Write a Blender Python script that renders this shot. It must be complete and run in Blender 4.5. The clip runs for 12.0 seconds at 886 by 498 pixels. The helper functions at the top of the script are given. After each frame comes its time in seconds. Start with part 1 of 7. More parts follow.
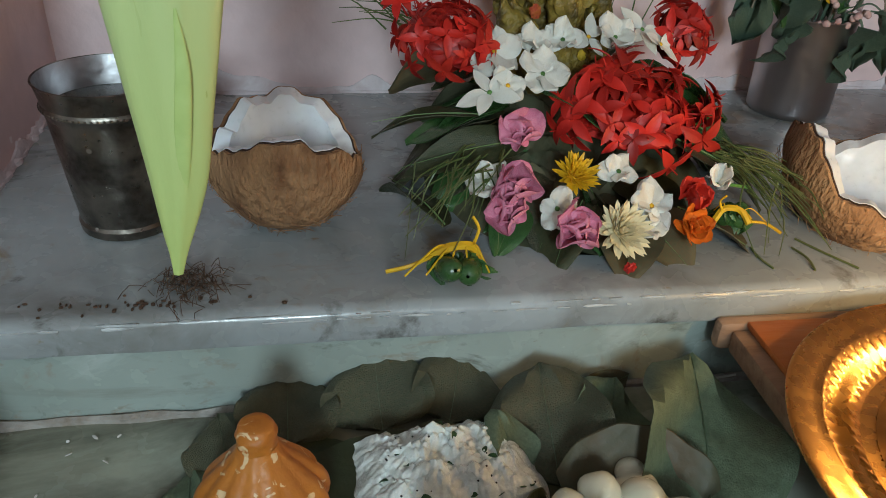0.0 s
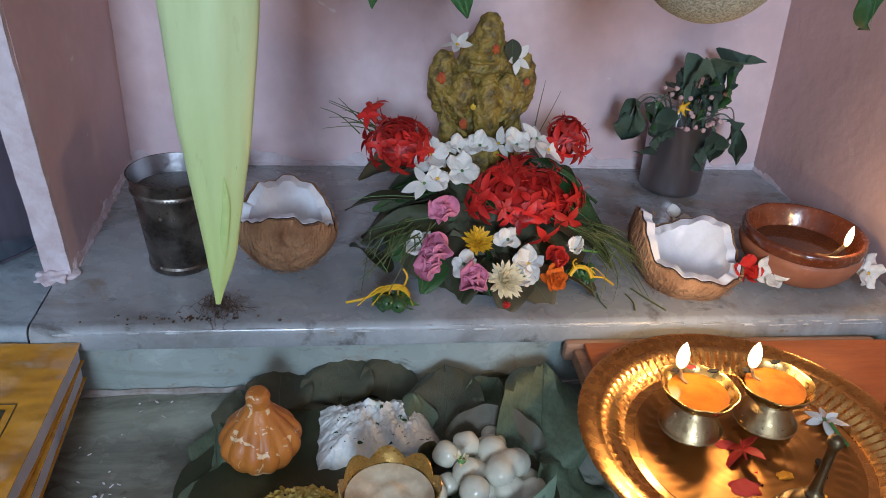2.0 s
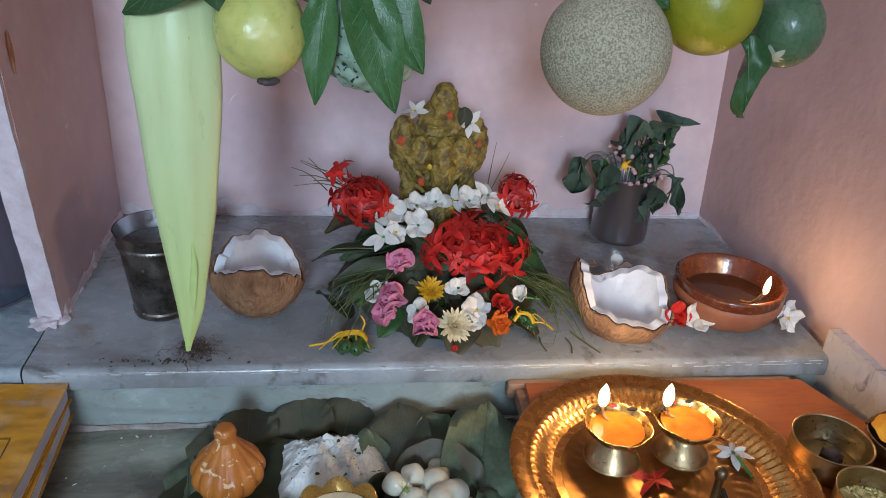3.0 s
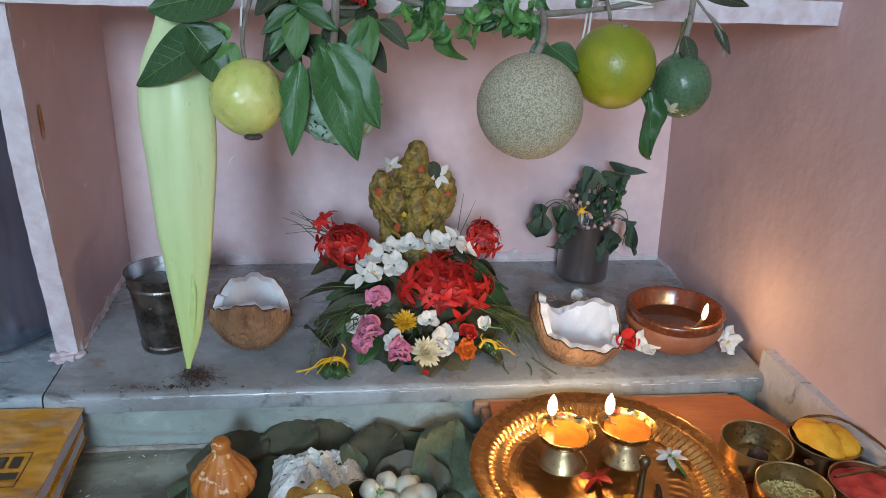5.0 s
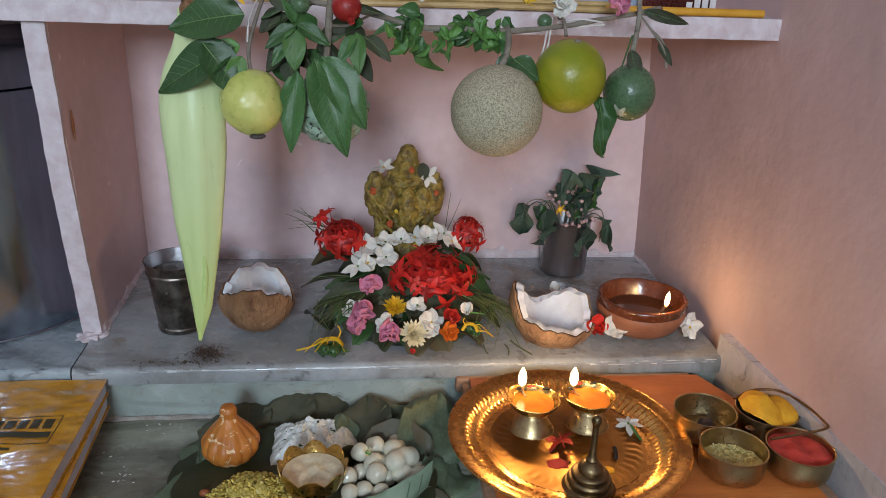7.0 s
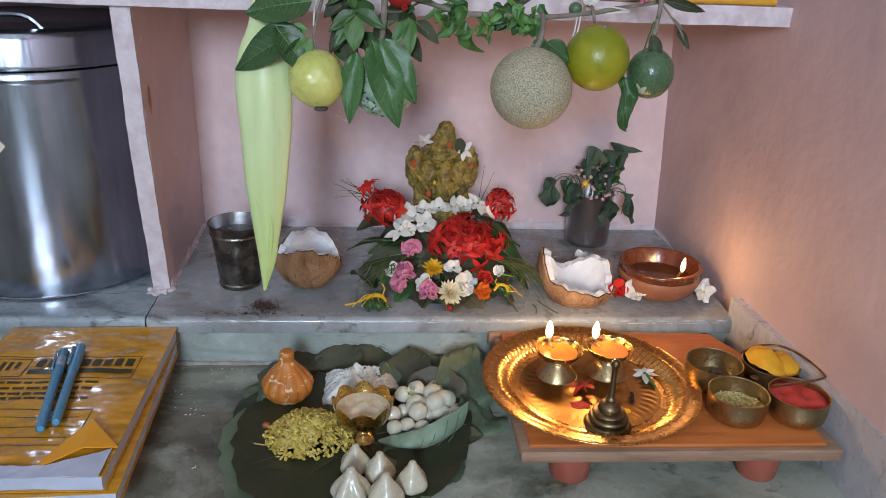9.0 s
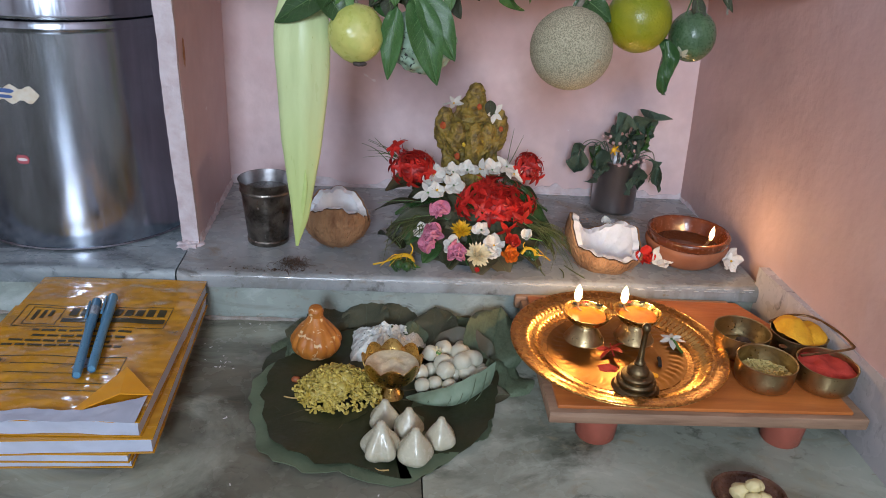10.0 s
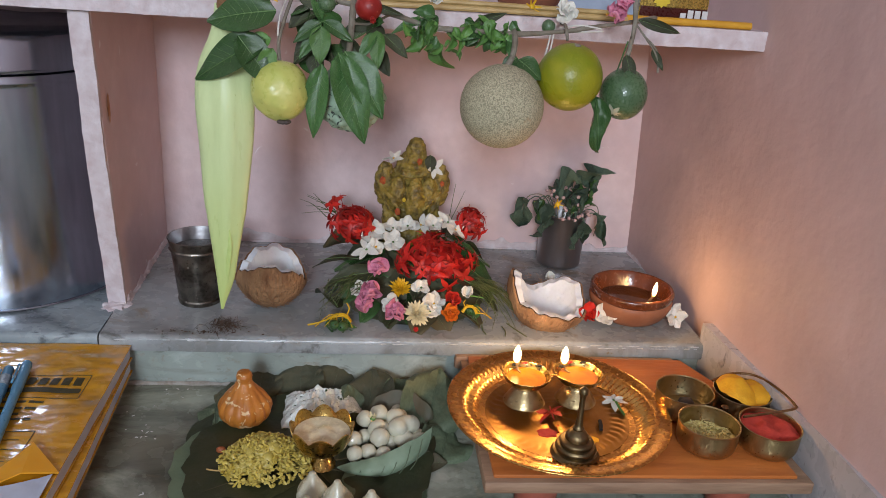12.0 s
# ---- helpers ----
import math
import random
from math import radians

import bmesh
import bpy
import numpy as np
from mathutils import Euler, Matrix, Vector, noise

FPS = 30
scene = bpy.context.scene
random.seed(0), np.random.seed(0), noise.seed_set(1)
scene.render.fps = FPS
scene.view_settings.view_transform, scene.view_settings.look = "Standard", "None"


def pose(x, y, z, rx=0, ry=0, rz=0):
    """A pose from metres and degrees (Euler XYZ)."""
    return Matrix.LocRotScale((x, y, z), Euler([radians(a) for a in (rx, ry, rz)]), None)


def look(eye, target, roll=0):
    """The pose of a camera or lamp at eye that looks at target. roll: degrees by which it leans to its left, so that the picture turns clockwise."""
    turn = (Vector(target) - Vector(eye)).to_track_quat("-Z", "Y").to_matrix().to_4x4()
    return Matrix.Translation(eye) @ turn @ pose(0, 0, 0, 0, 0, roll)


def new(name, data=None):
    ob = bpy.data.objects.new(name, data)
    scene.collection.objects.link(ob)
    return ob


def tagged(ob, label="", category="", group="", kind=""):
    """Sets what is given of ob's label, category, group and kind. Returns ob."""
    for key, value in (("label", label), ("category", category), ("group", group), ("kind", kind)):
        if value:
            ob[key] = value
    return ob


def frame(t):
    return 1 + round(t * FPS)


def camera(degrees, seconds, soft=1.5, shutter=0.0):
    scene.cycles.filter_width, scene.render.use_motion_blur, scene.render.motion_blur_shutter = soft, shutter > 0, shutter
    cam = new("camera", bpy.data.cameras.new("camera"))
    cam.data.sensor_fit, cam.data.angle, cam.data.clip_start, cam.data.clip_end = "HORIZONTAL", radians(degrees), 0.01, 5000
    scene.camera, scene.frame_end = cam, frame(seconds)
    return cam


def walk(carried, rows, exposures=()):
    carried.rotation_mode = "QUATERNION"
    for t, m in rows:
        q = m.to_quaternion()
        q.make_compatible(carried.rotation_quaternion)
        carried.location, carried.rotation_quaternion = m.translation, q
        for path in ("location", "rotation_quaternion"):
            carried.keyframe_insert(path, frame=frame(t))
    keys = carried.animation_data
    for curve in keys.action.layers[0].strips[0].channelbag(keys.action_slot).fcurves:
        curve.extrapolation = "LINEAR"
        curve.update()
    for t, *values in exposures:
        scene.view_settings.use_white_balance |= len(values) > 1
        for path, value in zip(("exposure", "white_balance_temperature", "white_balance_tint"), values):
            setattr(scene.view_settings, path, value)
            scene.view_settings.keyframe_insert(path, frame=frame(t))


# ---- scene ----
cam = camera(59.7, 12.0, 0.9)
# seconds, stops, kelvin, tint: the phone's own exposure and white balance
EXPOSURES = [
    (0.0, -0.12, 5950, -7), (0.5, -0.10, 5800, 1), (1.5, -0.10, 5200, 7), (2.5, 0.0, 5350, 6), (3.5, 0.0, 5250, 3), (5.5, 0.10, 5400, 1),
    (6.0, -0.08, 5700, 4), (6.5, -0.15, 5850, 5), (8.5, 0.10, 5650, 6), (9.0, 0.10, 5750, 7), (9.5, 0.05, 5850, 9), (10.5, 0.05, 5850, 8), (12.0, 0.03, 6200, 9),
]
PATH = [
    (0, (0.063, 0.324, 0.302), (0.365, 2.012, -0.728), 3.0),
    (0.5, (0.059, 0.28, 0.315), (0.342, 1.922, -0.79), 4.1),
    (1, (0.066, 0.23, 0.355), (0.339, 1.854, -0.78), 4.5),
    (1.5, (0.081, 0.185, 0.404), (0.343, 1.837, -0.693), 4.2),
    (2, (0.093, 0.132, 0.438), (0.348, 1.852, -0.55), 4.0),
    (2.5, (0.106, 0.099, 0.47), (0.365, 1.828, -0.502), 4.1),
    (3, (0.125, 0.073, 0.492), (0.383, 1.83, -0.428), 4.0),
    (3.5, (0.141, 0.042, 0.508), (0.395, 1.835, -0.341), 3.8),
    (5.5, (0.152, -0.057, 0.51), (0.393, 1.78, -0.245), 2.2),
    (6, (0.156, -0.083, 0.512), (0.396, 1.76, -0.226), 2.2),
    (6.5, (0.16, -0.109, 0.517), (0.392, 1.738, -0.213), 2.2),
    (8.3, (0.185, -0.186, 0.531), (0.357, 1.652, -0.239), 2.5),
    (8.5, (0.177, -0.198, 0.531), (0.346, 1.639, -0.241), 2.5),
    (9, (0.141, -0.223, 0.533), (0.3, 1.615, -0.24), 2.4),
    (9.5, (0.124, -0.231, 0.523), (0.273, 1.604, -0.257), 2.9),
    (10, (0.116, -0.227, 0.522), (0.253, 1.581, -0.323), 3.7),
    (10.5, (0.116, -0.229, 0.524), (0.237, 1.572, -0.338), 3.9),
    (11, (0.119, -0.228, 0.526), (0.231, 1.563, -0.358), 3.9),
    (11.5, (0.139, -0.209, 0.53), (0.283, 1.62, -0.268), 3.7),
    (12, (0.154, -0.198, 0.528), (0.373, 1.65, -0.203), 4.2),
]
walk(cam, [(t, look(eye, target, roll)) for t, eye, target, roll in PATH], EXPOSURES)

# ---- world and large lights ----
world = bpy.data.worlds.new("world")
scene.world = world
world.use_nodes = True
bg = world.node_tree.nodes["Background"]
sky = world.node_tree.nodes.new("ShaderNodeTexSky")
sky.sky_type, sky.sun_disc = "NISHITA", False
sky.sun_elevation, sky.sun_rotation = radians(40), radians(200)
world.node_tree.links.new(sky.outputs[0], bg.inputs[0])
bg.inputs[1].default_value = 0.10


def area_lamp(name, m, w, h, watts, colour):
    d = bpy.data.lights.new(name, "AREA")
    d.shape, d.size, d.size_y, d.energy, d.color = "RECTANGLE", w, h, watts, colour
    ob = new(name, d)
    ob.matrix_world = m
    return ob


def flame_lamp(x, y, z, watts):
    d = bpy.data.lights.new("flame_light", "POINT")
    d.energy, d.color, d.shadow_soft_size = watts, (1.0, 0.55, 0.21), 0.006
    new("flame_light", d).location = (x, y, z)


# daylight from an assumed unseen window behind the camera's way, replacing the phone's torch
area_lamp("assumed_window_light", look((-0.2, -2.38, 1.22), (0.2, 0.9, 0.2)), 0.46, 0.66, 62, (0.84, 0.91, 1.0))
flame_lamp(0.337, 0.554, 0.131, 0.36)
flame_lamp(0.397, 0.558, 0.131, 0.36)
flame_lamp(0.541, 0.690, 0.136, 0.20)


# ---- materials ----
def mat(name, base=(0.5, 0.5, 0.5), rough=0.5, metal=0.0, vary=None, scale=20.0, bump=0.0, bump_scale=None, spec=0.5, sub=0.0, coat=0.0, trans=0.0, detail=5.0, spots=None, rand=0.0, rough_vary=0.1, ior=1.45, lo=0.35, hi=0.65, stretch=None, bump_dist=0.002, bump_detail=6.0, chips=None):
    """A procedural surface: a noise mix of two colours, finer mottling, optional spots, bump and per-object variation."""
    m = bpy.data.materials.new(name)
    m.use_nodes = True
    nt = m.node_tree
    N, L = nt.nodes, nt.links
    p = N["Principled BSDF"]
    p.inputs["Roughness"].default_value, p.inputs["Metallic"].default_value = rough, metal
    p.inputs["Specular IOR Level"].default_value = spec
    p.inputs["IOR"].default_value = ior
    p.inputs["Transmission Weight"].default_value = trans
    p.inputs["Coat Weight"].default_value = coat
    p.inputs["Coat Roughness"].default_value = 0.12
    if sub:
        p.inputs["Subsurface Weight"].default_value = sub
        p.inputs["Subsurface Radius"].default_value = (0.004, 0.003, 0.002)
    co = N.new("ShaderNodeTexCoord").outputs["Object"]
    if stretch:
        mp = N.new("ShaderNodeMapping")
        mp.inputs["Scale"].default_value = stretch
        L.new(co, mp.inputs["Vector"])
        co = mp.outputs[0]
    vary = vary or tuple(c * 0.8 for c in base)

    def noise_tex(sc, det=detail, dist=0.0):
        n = N.new("ShaderNodeTexNoise")
        n.inputs["Scale"].default_value, n.inputs["Detail"].default_value, n.inputs["Distortion"].default_value = sc, det, dist
        L.new(co, n.inputs["Vector"])
        return n.outputs["Fac"]

    def ramp(fac, a, b):
        r = N.new("ShaderNodeMapRange")
        r.inputs["From Min"].default_value, r.inputs["From Max"].default_value = a, b
        L.new(fac, r.inputs["Value"])
        return r.outputs["Result"]

    def mix(fac, a, b, kind="MIX"):
        x = N.new("ShaderNodeMix")
        x.data_type, x.blend_type = "RGBA", kind
        for sock, v in ((x.inputs[0], fac), (x.inputs[6], a), (x.inputs[7], b)):
            if isinstance(v, tuple):
                sock.default_value = (*v[:3], 1)
            elif isinstance(v, float):
                sock.default_value = v
            else:
                L.new(v, sock)
        return x.outputs[2]

    col = mix(ramp(noise_tex(scale, detail, 0.4), lo, hi), base, vary)
    fine = ramp(noise_tex(scale * 6.3, 3.0), 0.3, 0.7)
    col = mix(ramp(fine, -1.5, 1.0), tuple(c * 0.85 for c in base), col)
    if spots:
        v = N.new("ShaderNodeTexVoronoi")
        v.inputs["Scale"].default_value = spots[0]
        L.new(co, v.inputs["Vector"])
        col = mix(ramp(v.outputs["Distance"], spots[1], spots[1] * 0.6), col, spots[2])
    if chips:
        col = mix(ramp(noise_tex(chips[0], 4.0, 0.8), chips[1], chips[1] + 0.025), col, chips[2])
    if rand:
        oi = N.new("ShaderNodeObjectInfo")
        h = N.new("ShaderNodeHueSaturation")
        L.new(ramp(oi.outputs["Random"], 0.0, 1.0), h.inputs["Fac"])
        mr = N.new("ShaderNodeMapRange")
        mr.inputs["To Min"].default_value, mr.inputs["To Max"].default_value = 1 - rand, 1 + rand
        L.new(oi.outputs["Random"], mr.inputs["Value"])
        L.new(mr.outputs["Result"], h.inputs["Value"])
        h.inputs["Fac"].default_value = 1.0
        for l in list(h.inputs["Fac"].links):
            L.remove(l)
        L.new(col, h.inputs["Color"])
        col = h.outputs["Color"]
    L.new(col, p.inputs["Base Color"])
    rr = N.new("ShaderNodeMapRange")
    rr.inputs["To Min"].default_value, rr.inputs["To Max"].default_value = max(0.02, rough - rough_vary), min(1, rough + rough_vary)
    L.new(fine, rr.inputs["Value"])
    L.new(rr.outputs["Result"], p.inputs["Roughness"])
    if bump:
        b = N.new("ShaderNodeBump")
        b.inputs["Strength"].default_value, b.inputs["Distance"].default_value = bump, bump_dist
        L.new(noise_tex(bump_scale or scale * 4, bump_detail), b.inputs["Height"])
        L.new(b.outputs["Normal"], p.inputs["Normal"])
        if coat:
            L.new(b.outputs["Normal"], p.inputs["Coat Normal"])
    return m


def marble(name, base, vein, dark, vein_scale=7.0, dark_lo=0.50, rough=0.28, skew=(1.0, 3.2, 1.6), stain=None, pale=None):
    """Polished worn marble: cloudy patches, dark diagonal veins, small stains."""
    m = mat(name, base, rough, vary=vein, scale=vein_scale, bump=0.06, bump_scale=160, spec=0.5, rough_vary=0.16)
    nt = m.node_tree
    N, L = nt.nodes, nt.links
    p = N["Principled BSDF"]
    old = p.inputs["Base Color"].links[0].from_socket
    co = N.new("ShaderNodeTexCoord").outputs["Object"]
    mp = N.new("ShaderNodeMapping")
    mp.inputs["Rotation"].default_value, mp.inputs["Scale"].default_value = (0, 0, 0.7), skew
    L.new(co, mp.inputs["Vector"])

    def layer(sc, lo, hi, colour, old, distort):
        n = N.new("ShaderNodeTexNoise")
        n.inputs["Scale"].default_value, n.inputs["Detail"].default_value, n.inputs["Distortion"].default_value = sc, 9, distort
        n.inputs["Roughness"].default_value = 0.65
        L.new(mp.outputs[0], n.inputs["Vector"])
        r = N.new("ShaderNodeMapRange")
        r.inputs["From Min"].default_value, r.inputs["From Max"].default_value = lo, hi
        L.new(n.outputs["Fac"], r.inputs["Value"])
        x = N.new("ShaderNodeMix")
        x.data_type = "RGBA"
        L.new(r.outputs["Result"], x.inputs[0])
        L.new(old, x.inputs[6])
        x.inputs[7].default_value = (*colour, 1)
        return x.outputs[2]

    col = layer(vein_scale * 0.7, dark_lo, dark_lo + 0.22, dark, old, 1.2)
    col = layer(vein_scale * 2.6, 0.60, 0.72, tuple(c * 0.55 for c in dark), col, 0.6)
    col = layer(vein_scale * 9, 0.66, 0.74, (0.20, 0.15, 0.09), col, 0.0)
    if stain:
        col = layer(vein_scale * 1.3, 0.57, 0.70, stain, col, 2.0)
    if pale:
        col = layer(vein_scale * 0.55, 0.50, 0.66, pale, col, 1.5)
    L.new(col, p.inputs["Base Color"])
    return m


M = {}
M["marble_floor"] = marble("marble_floor", (0.42, 0.44, 0.36), (0.27, 0.29, 0.225), (0.075, 0.082, 0.055), 6.5, 0.50, 0.24, (1.0, 1.5, 1.0), (0.31, 0.28, 0.18), (0.50, 0.52, 0.43))
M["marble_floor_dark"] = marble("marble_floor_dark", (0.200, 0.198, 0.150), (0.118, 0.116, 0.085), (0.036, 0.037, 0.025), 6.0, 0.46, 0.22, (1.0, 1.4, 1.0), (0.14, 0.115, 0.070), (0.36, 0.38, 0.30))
M["marble_ledge"] = marble("marble_ledge", (0.39, 0.42, 0.435), (0.26, 0.275, 0.275), (0.13, 0.12, 0.10), 7.5, 0.51, 0.26, (1.0, 1.6, 1.0), (0.24, 0.20, 0.15))
M["marble_edge"] = marble("marble_edge", (0.34, 0.39, 0.36), (0.255, 0.295, 0.265), (0.18, 0.18, 0.145), 9.0, 0.52, 0.22, (1.0, 1.5, 2.0), (0.25, 0.21, 0.155), (0.45, 0.50, 0.48))
M["marble_dark"] = marble("marble_dark", (0.34, 0.39, 0.41), (0.20, 0.24, 0.26), (0.05, 0.06, 0.07), 7.0, 0.46)
# whitish wear tone that doubles as the nosing's painted glint
M["worn_glint_white"] = mat("worn_glint_white", (0.66, 0.69, 0.70), 0.45, vary=(0.52, 0.55, 0.55), scale=120, bump=0.3, bump_scale=300)
M["marble_skirt"] = marble("marble_skirt", (0.50, 0.47, 0.475), (0.39, 0.375, 0.39), (0.26, 0.25, 0.26), 7.0, 0.58)
M["pink_wall"] = mat("pink_wall", (0.66, 0.495, 0.495), 0.56, vary=(0.73, 0.585, 0.585), scale=9, bump=0.6, bump_scale=45, bump_dist=0.003, chips=(34.0, 0.715, (0.78, 0.70, 0.70)))
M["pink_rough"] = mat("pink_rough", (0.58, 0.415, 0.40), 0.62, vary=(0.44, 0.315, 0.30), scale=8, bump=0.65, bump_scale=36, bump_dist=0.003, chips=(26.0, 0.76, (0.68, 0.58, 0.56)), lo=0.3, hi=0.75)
M["plaster"] = mat("plaster", (0.66, 0.60, 0.62), 0.75, vary=(0.52, 0.42, 0.43), scale=60, bump=0.9, bump_scale=130)
M["grout"] = mat("grout", (0.42, 0.40, 0.37), 0.9, vary=(0.24, 0.20, 0.16), scale=60, bump=0.9, bump_scale=240)
M["room"] = mat("room", (0.74, 0.70, 0.69), 0.8, scale=6)
M["steel"] = mat("steel", (0.44, 0.48, 0.55), 0.20, 1.0, vary=(0.33, 0.36, 0.42), scale=9, rough_vary=0.06, bump=0.03, bump_scale=30, stretch=(6.0, 6.0, 0.5))
M["steel_cup"] = mat("steel_cup", (0.46, 0.44, 0.45), 0.33, 1.0, vary=(0.42, 0.40, 0.41), scale=20, rough_vary=0.04)
M["brass"] = mat("brass", (0.55, 0.37, 0.12), 0.30, 1.0, vary=(0.42, 0.27, 0.08), scale=40, bump=0.10, bump_scale=300, rough_vary=0.1)
M["brass_centre"] = mat("brass_centre", (0.37, 0.195, 0.052), 0.40, 1.0, vary=(0.27, 0.135, 0.036), scale=30, bump=0.06, bump_scale=140, rough_vary=0.06)
M["brass_pale"] = mat("brass_pale", (0.46, 0.36, 0.19), 0.36, 1.0, vary=(0.34, 0.25, 0.12), scale=50, bump=0.12, bump_scale=300)
M["brass_dull"] = mat("brass_dull", (0.22, 0.16, 0.08), 0.42, 1.0, vary=(0.12, 0.09, 0.05), scale=60, bump=0.2, bump_scale=300)
M["brass_plate"] = mat("brass_plate", (0.68, 0.38, 0.115), 0.27, 1.0, vary=(0.56, 0.30, 0.082), scale=22, bump=0.03, bump_scale=150, rough_vary=0.05)


M["wood_top"] = mat("wood_top", (0.56, 0.180, 0.040), 0.42, vary=(0.36, 0.105, 0.026), scale=24, bump=0.25, bump_scale=120, spec=0.35, stretch=(0.35, 2.2, 1.0), lo=0.36, hi=0.68)
M["wood_edge"] = mat("wood_edge", (0.36, 0.225, 0.14), 0.6, vary=(0.20, 0.115, 0.07), stretch=(0.25, 2.0, 2.0), scale=50, bump=0.3, bump_scale=150)
M["peg_red"] = mat("peg_red", (0.36, 0.10, 0.065), 0.45, vary=(0.28, 0.08, 0.05), scale=40)
M["leaf_dark"] = mat("leaf_dark", (0.034, 0.044, 0.020), 0.40, vary=(0.058, 0.058, 0.027), scale=26, bump=0.35, bump_scale=120, spec=0.45, rand=0.25)
M["leaf_grey"] = mat("leaf_grey", (0.135, 0.175, 0.105), 0.55, vary=(0.090, 0.120, 0.070), scale=24, bump=0.4, bump_scale=90, rand=0.2)
M["leaf_pale"] = mat("leaf_pale", (0.24, 0.32, 0.22), 0.6, vary=(0.16, 0.22, 0.14), scale=40, bump=0.5, bump_scale=90)
M["leaf_dry"] = mat("leaf_dry", (0.075, 0.075, 0.040), 0.6, vary=(0.10, 0.07, 0.035), scale=34, bump=0.3, bump_scale=150, rand=0.2)
M["leaf_green"] = mat("leaf_green", (0.058, 0.128, 0.036), 0.28, vary=(0.036, 0.085, 0.026), scale=30, bump=0.2, bump_scale=60, spec=0.5, rand=0.35)
M["leaf_fresh"] = mat("leaf_fresh", (0.115, 0.24, 0.05), 0.38, vary=(0.07, 0.16, 0.035), scale=50, bump=0.2, bump_scale=160, rand=0.3)
M["leaf_basil"] = mat("leaf_basil", (0.052, 0.088, 0.058), 0.5, vary=(0.090, 0.130, 0.088), scale=45, bump=0.6, bump_scale=110, rand=0.35)
M["bud_pale"] = mat("bud_pale", (0.50, 0.38, 0.36), 0.7, vary=(0.40, 0.22, 0.22), scale=200)
M["pink_partition"] = mat("pink_partition", (0.60, 0.44, 0.44), 0.56, vary=(0.68, 0.53, 0.53), scale=11, bump=0.45, bump_scale=55, chips=(30.0, 0.70, (0.74, 0.66, 0.66)))
M["rust"] = mat("rust", (0.40, 0.17, 0.06), 0.8, vary=(0.52, 0.32, 0.22), scale=90)
M["leaf_dull"] = mat("leaf_dull", (0.070, 0.080, 0.045), 0.5, vary=(0.105, 0.095, 0.055), scale=32, bump=0.7, bump_scale=70, rand=0.35)
M["leaf_rib"] = mat("leaf_rib", (0.17, 0.27, 0.10), 0.5, scale=50)
M["grass"] = mat("grass", (0.075, 0.11, 0.030), 0.5, vary=(0.14, 0.14, 0.05), scale=60, rand=0.3)
M["twig"] = mat("twig", (0.17, 0.14, 0.10), 0.85, vary=(0.26, 0.24, 0.19), scale=70, bump=0.7, bump_scale=200)
M["spathe"] = mat("spathe", (0.54, 0.63, 0.30), 0.36, vary=(0.59, 0.68, 0.36), scale=7, bump=0.10, bump_scale=200, spots=(60.0, 0.045, (0.30, 0.36, 0.10)), stretch=(2.2, 2.2, 0.5), lo=0.2, hi=0.8)
def greener_below(m, colour, z0, z1):
    """Lets a plant's colour pass into another towards its tip."""
    N, L = m.node_tree.nodes, m.node_tree.links
    p = N["Principled BSDF"]
    old = p.inputs["Base Color"].links[0].from_socket
    sep = N.new("ShaderNodeSeparateXYZ")
    L.new(N.new("ShaderNodeTexCoord").outputs["Object"], sep.inputs[0])
    r = N.new("ShaderNodeMapRange")
    r.inputs["From Min"].default_value, r.inputs["From Max"].default_value = z1, z0
    L.new(sep.outputs["Z"], r.inputs["Value"])
    x = N.new("ShaderNodeMix")
    x.data_type = "RGBA"
    L.new(r.outputs["Result"], x.inputs[0])
    L.new(old, x.inputs[6])
    x.inputs[7].default_value = (*colour, 1)
    L.new(x.outputs[2], p.inputs["Base Color"])


greener_below(M["spathe"], (0.47, 0.57, 0.18), 0.15, 0.32)
M["spathe_tip"] = mat("spathe_tip", (0.44, 0.56, 0.17), 0.45, vary=(0.50, 0.61, 0.22), scale=30)
M["coco_husk"] = mat("coco_husk", (0.47, 0.27, 0.13), 0.85, vary=(0.13, 0.052, 0.02), scale=24, bump=1.0, bump_scale=260, bump_dist=0.006, lo=0.36, hi=0.62, stretch=(1.0, 1.0, 0.45))
M["coco_white"] = mat("coco_white", (0.82, 0.84, 0.86), 0.35, vary=(0.74, 0.76, 0.79), scale=40, bump=0.12, bump_scale=120, sub=0.15)
M["coco_rim"] = mat("coco_rim", (0.05, 0.025, 0.015), 0.8, scale=60)
M["old_silver"] = mat("old_silver", (0.27, 0.245, 0.21), 0.36, 1.0, vary=(0.07, 0.060, 0.05), scale=42, bump=0.3, bump_scale=120, lo=0.40, hi=0.62, spots=(46.0, 0.09, (0.46, 0.44, 0.41)))
M["silver_inner"] = mat("silver_inner", (0.48, 0.48, 0.50), 0.38, 1.0, vary=(0.30, 0.29, 0.29), scale=50, bump=0.15, bump_scale=150)
M["water"] = mat("water", (0.55, 0.58, 0.58), 0.05, scale=10, spec=0.5, trans=0.7, ior=1.33)
M["clay"] = mat("clay", (0.25, 0.092, 0.042), 0.55, vary=(0.32, 0.13, 0.065), scale=22, bump=0.25, bump_scale=160)
M["clay_oily"] = mat("clay_oily", (0.075, 0.020, 0.008), 0.22, vary=(0.14, 0.04, 0.014), scale=36, bump=0.2, bump_scale=120, coat=0.4)
M["oil_dark"] = mat("oil_dark", (0.05, 0.020, 0.010), 0.06, scale=10, coat=0.6)
M["oil"] = mat("oil", (0.46, 0.165, 0.008), 0.07, vary=(0.25, 0.075, 0.004), scale=60, bump=0.12, bump_scale=60, coat=0.8)
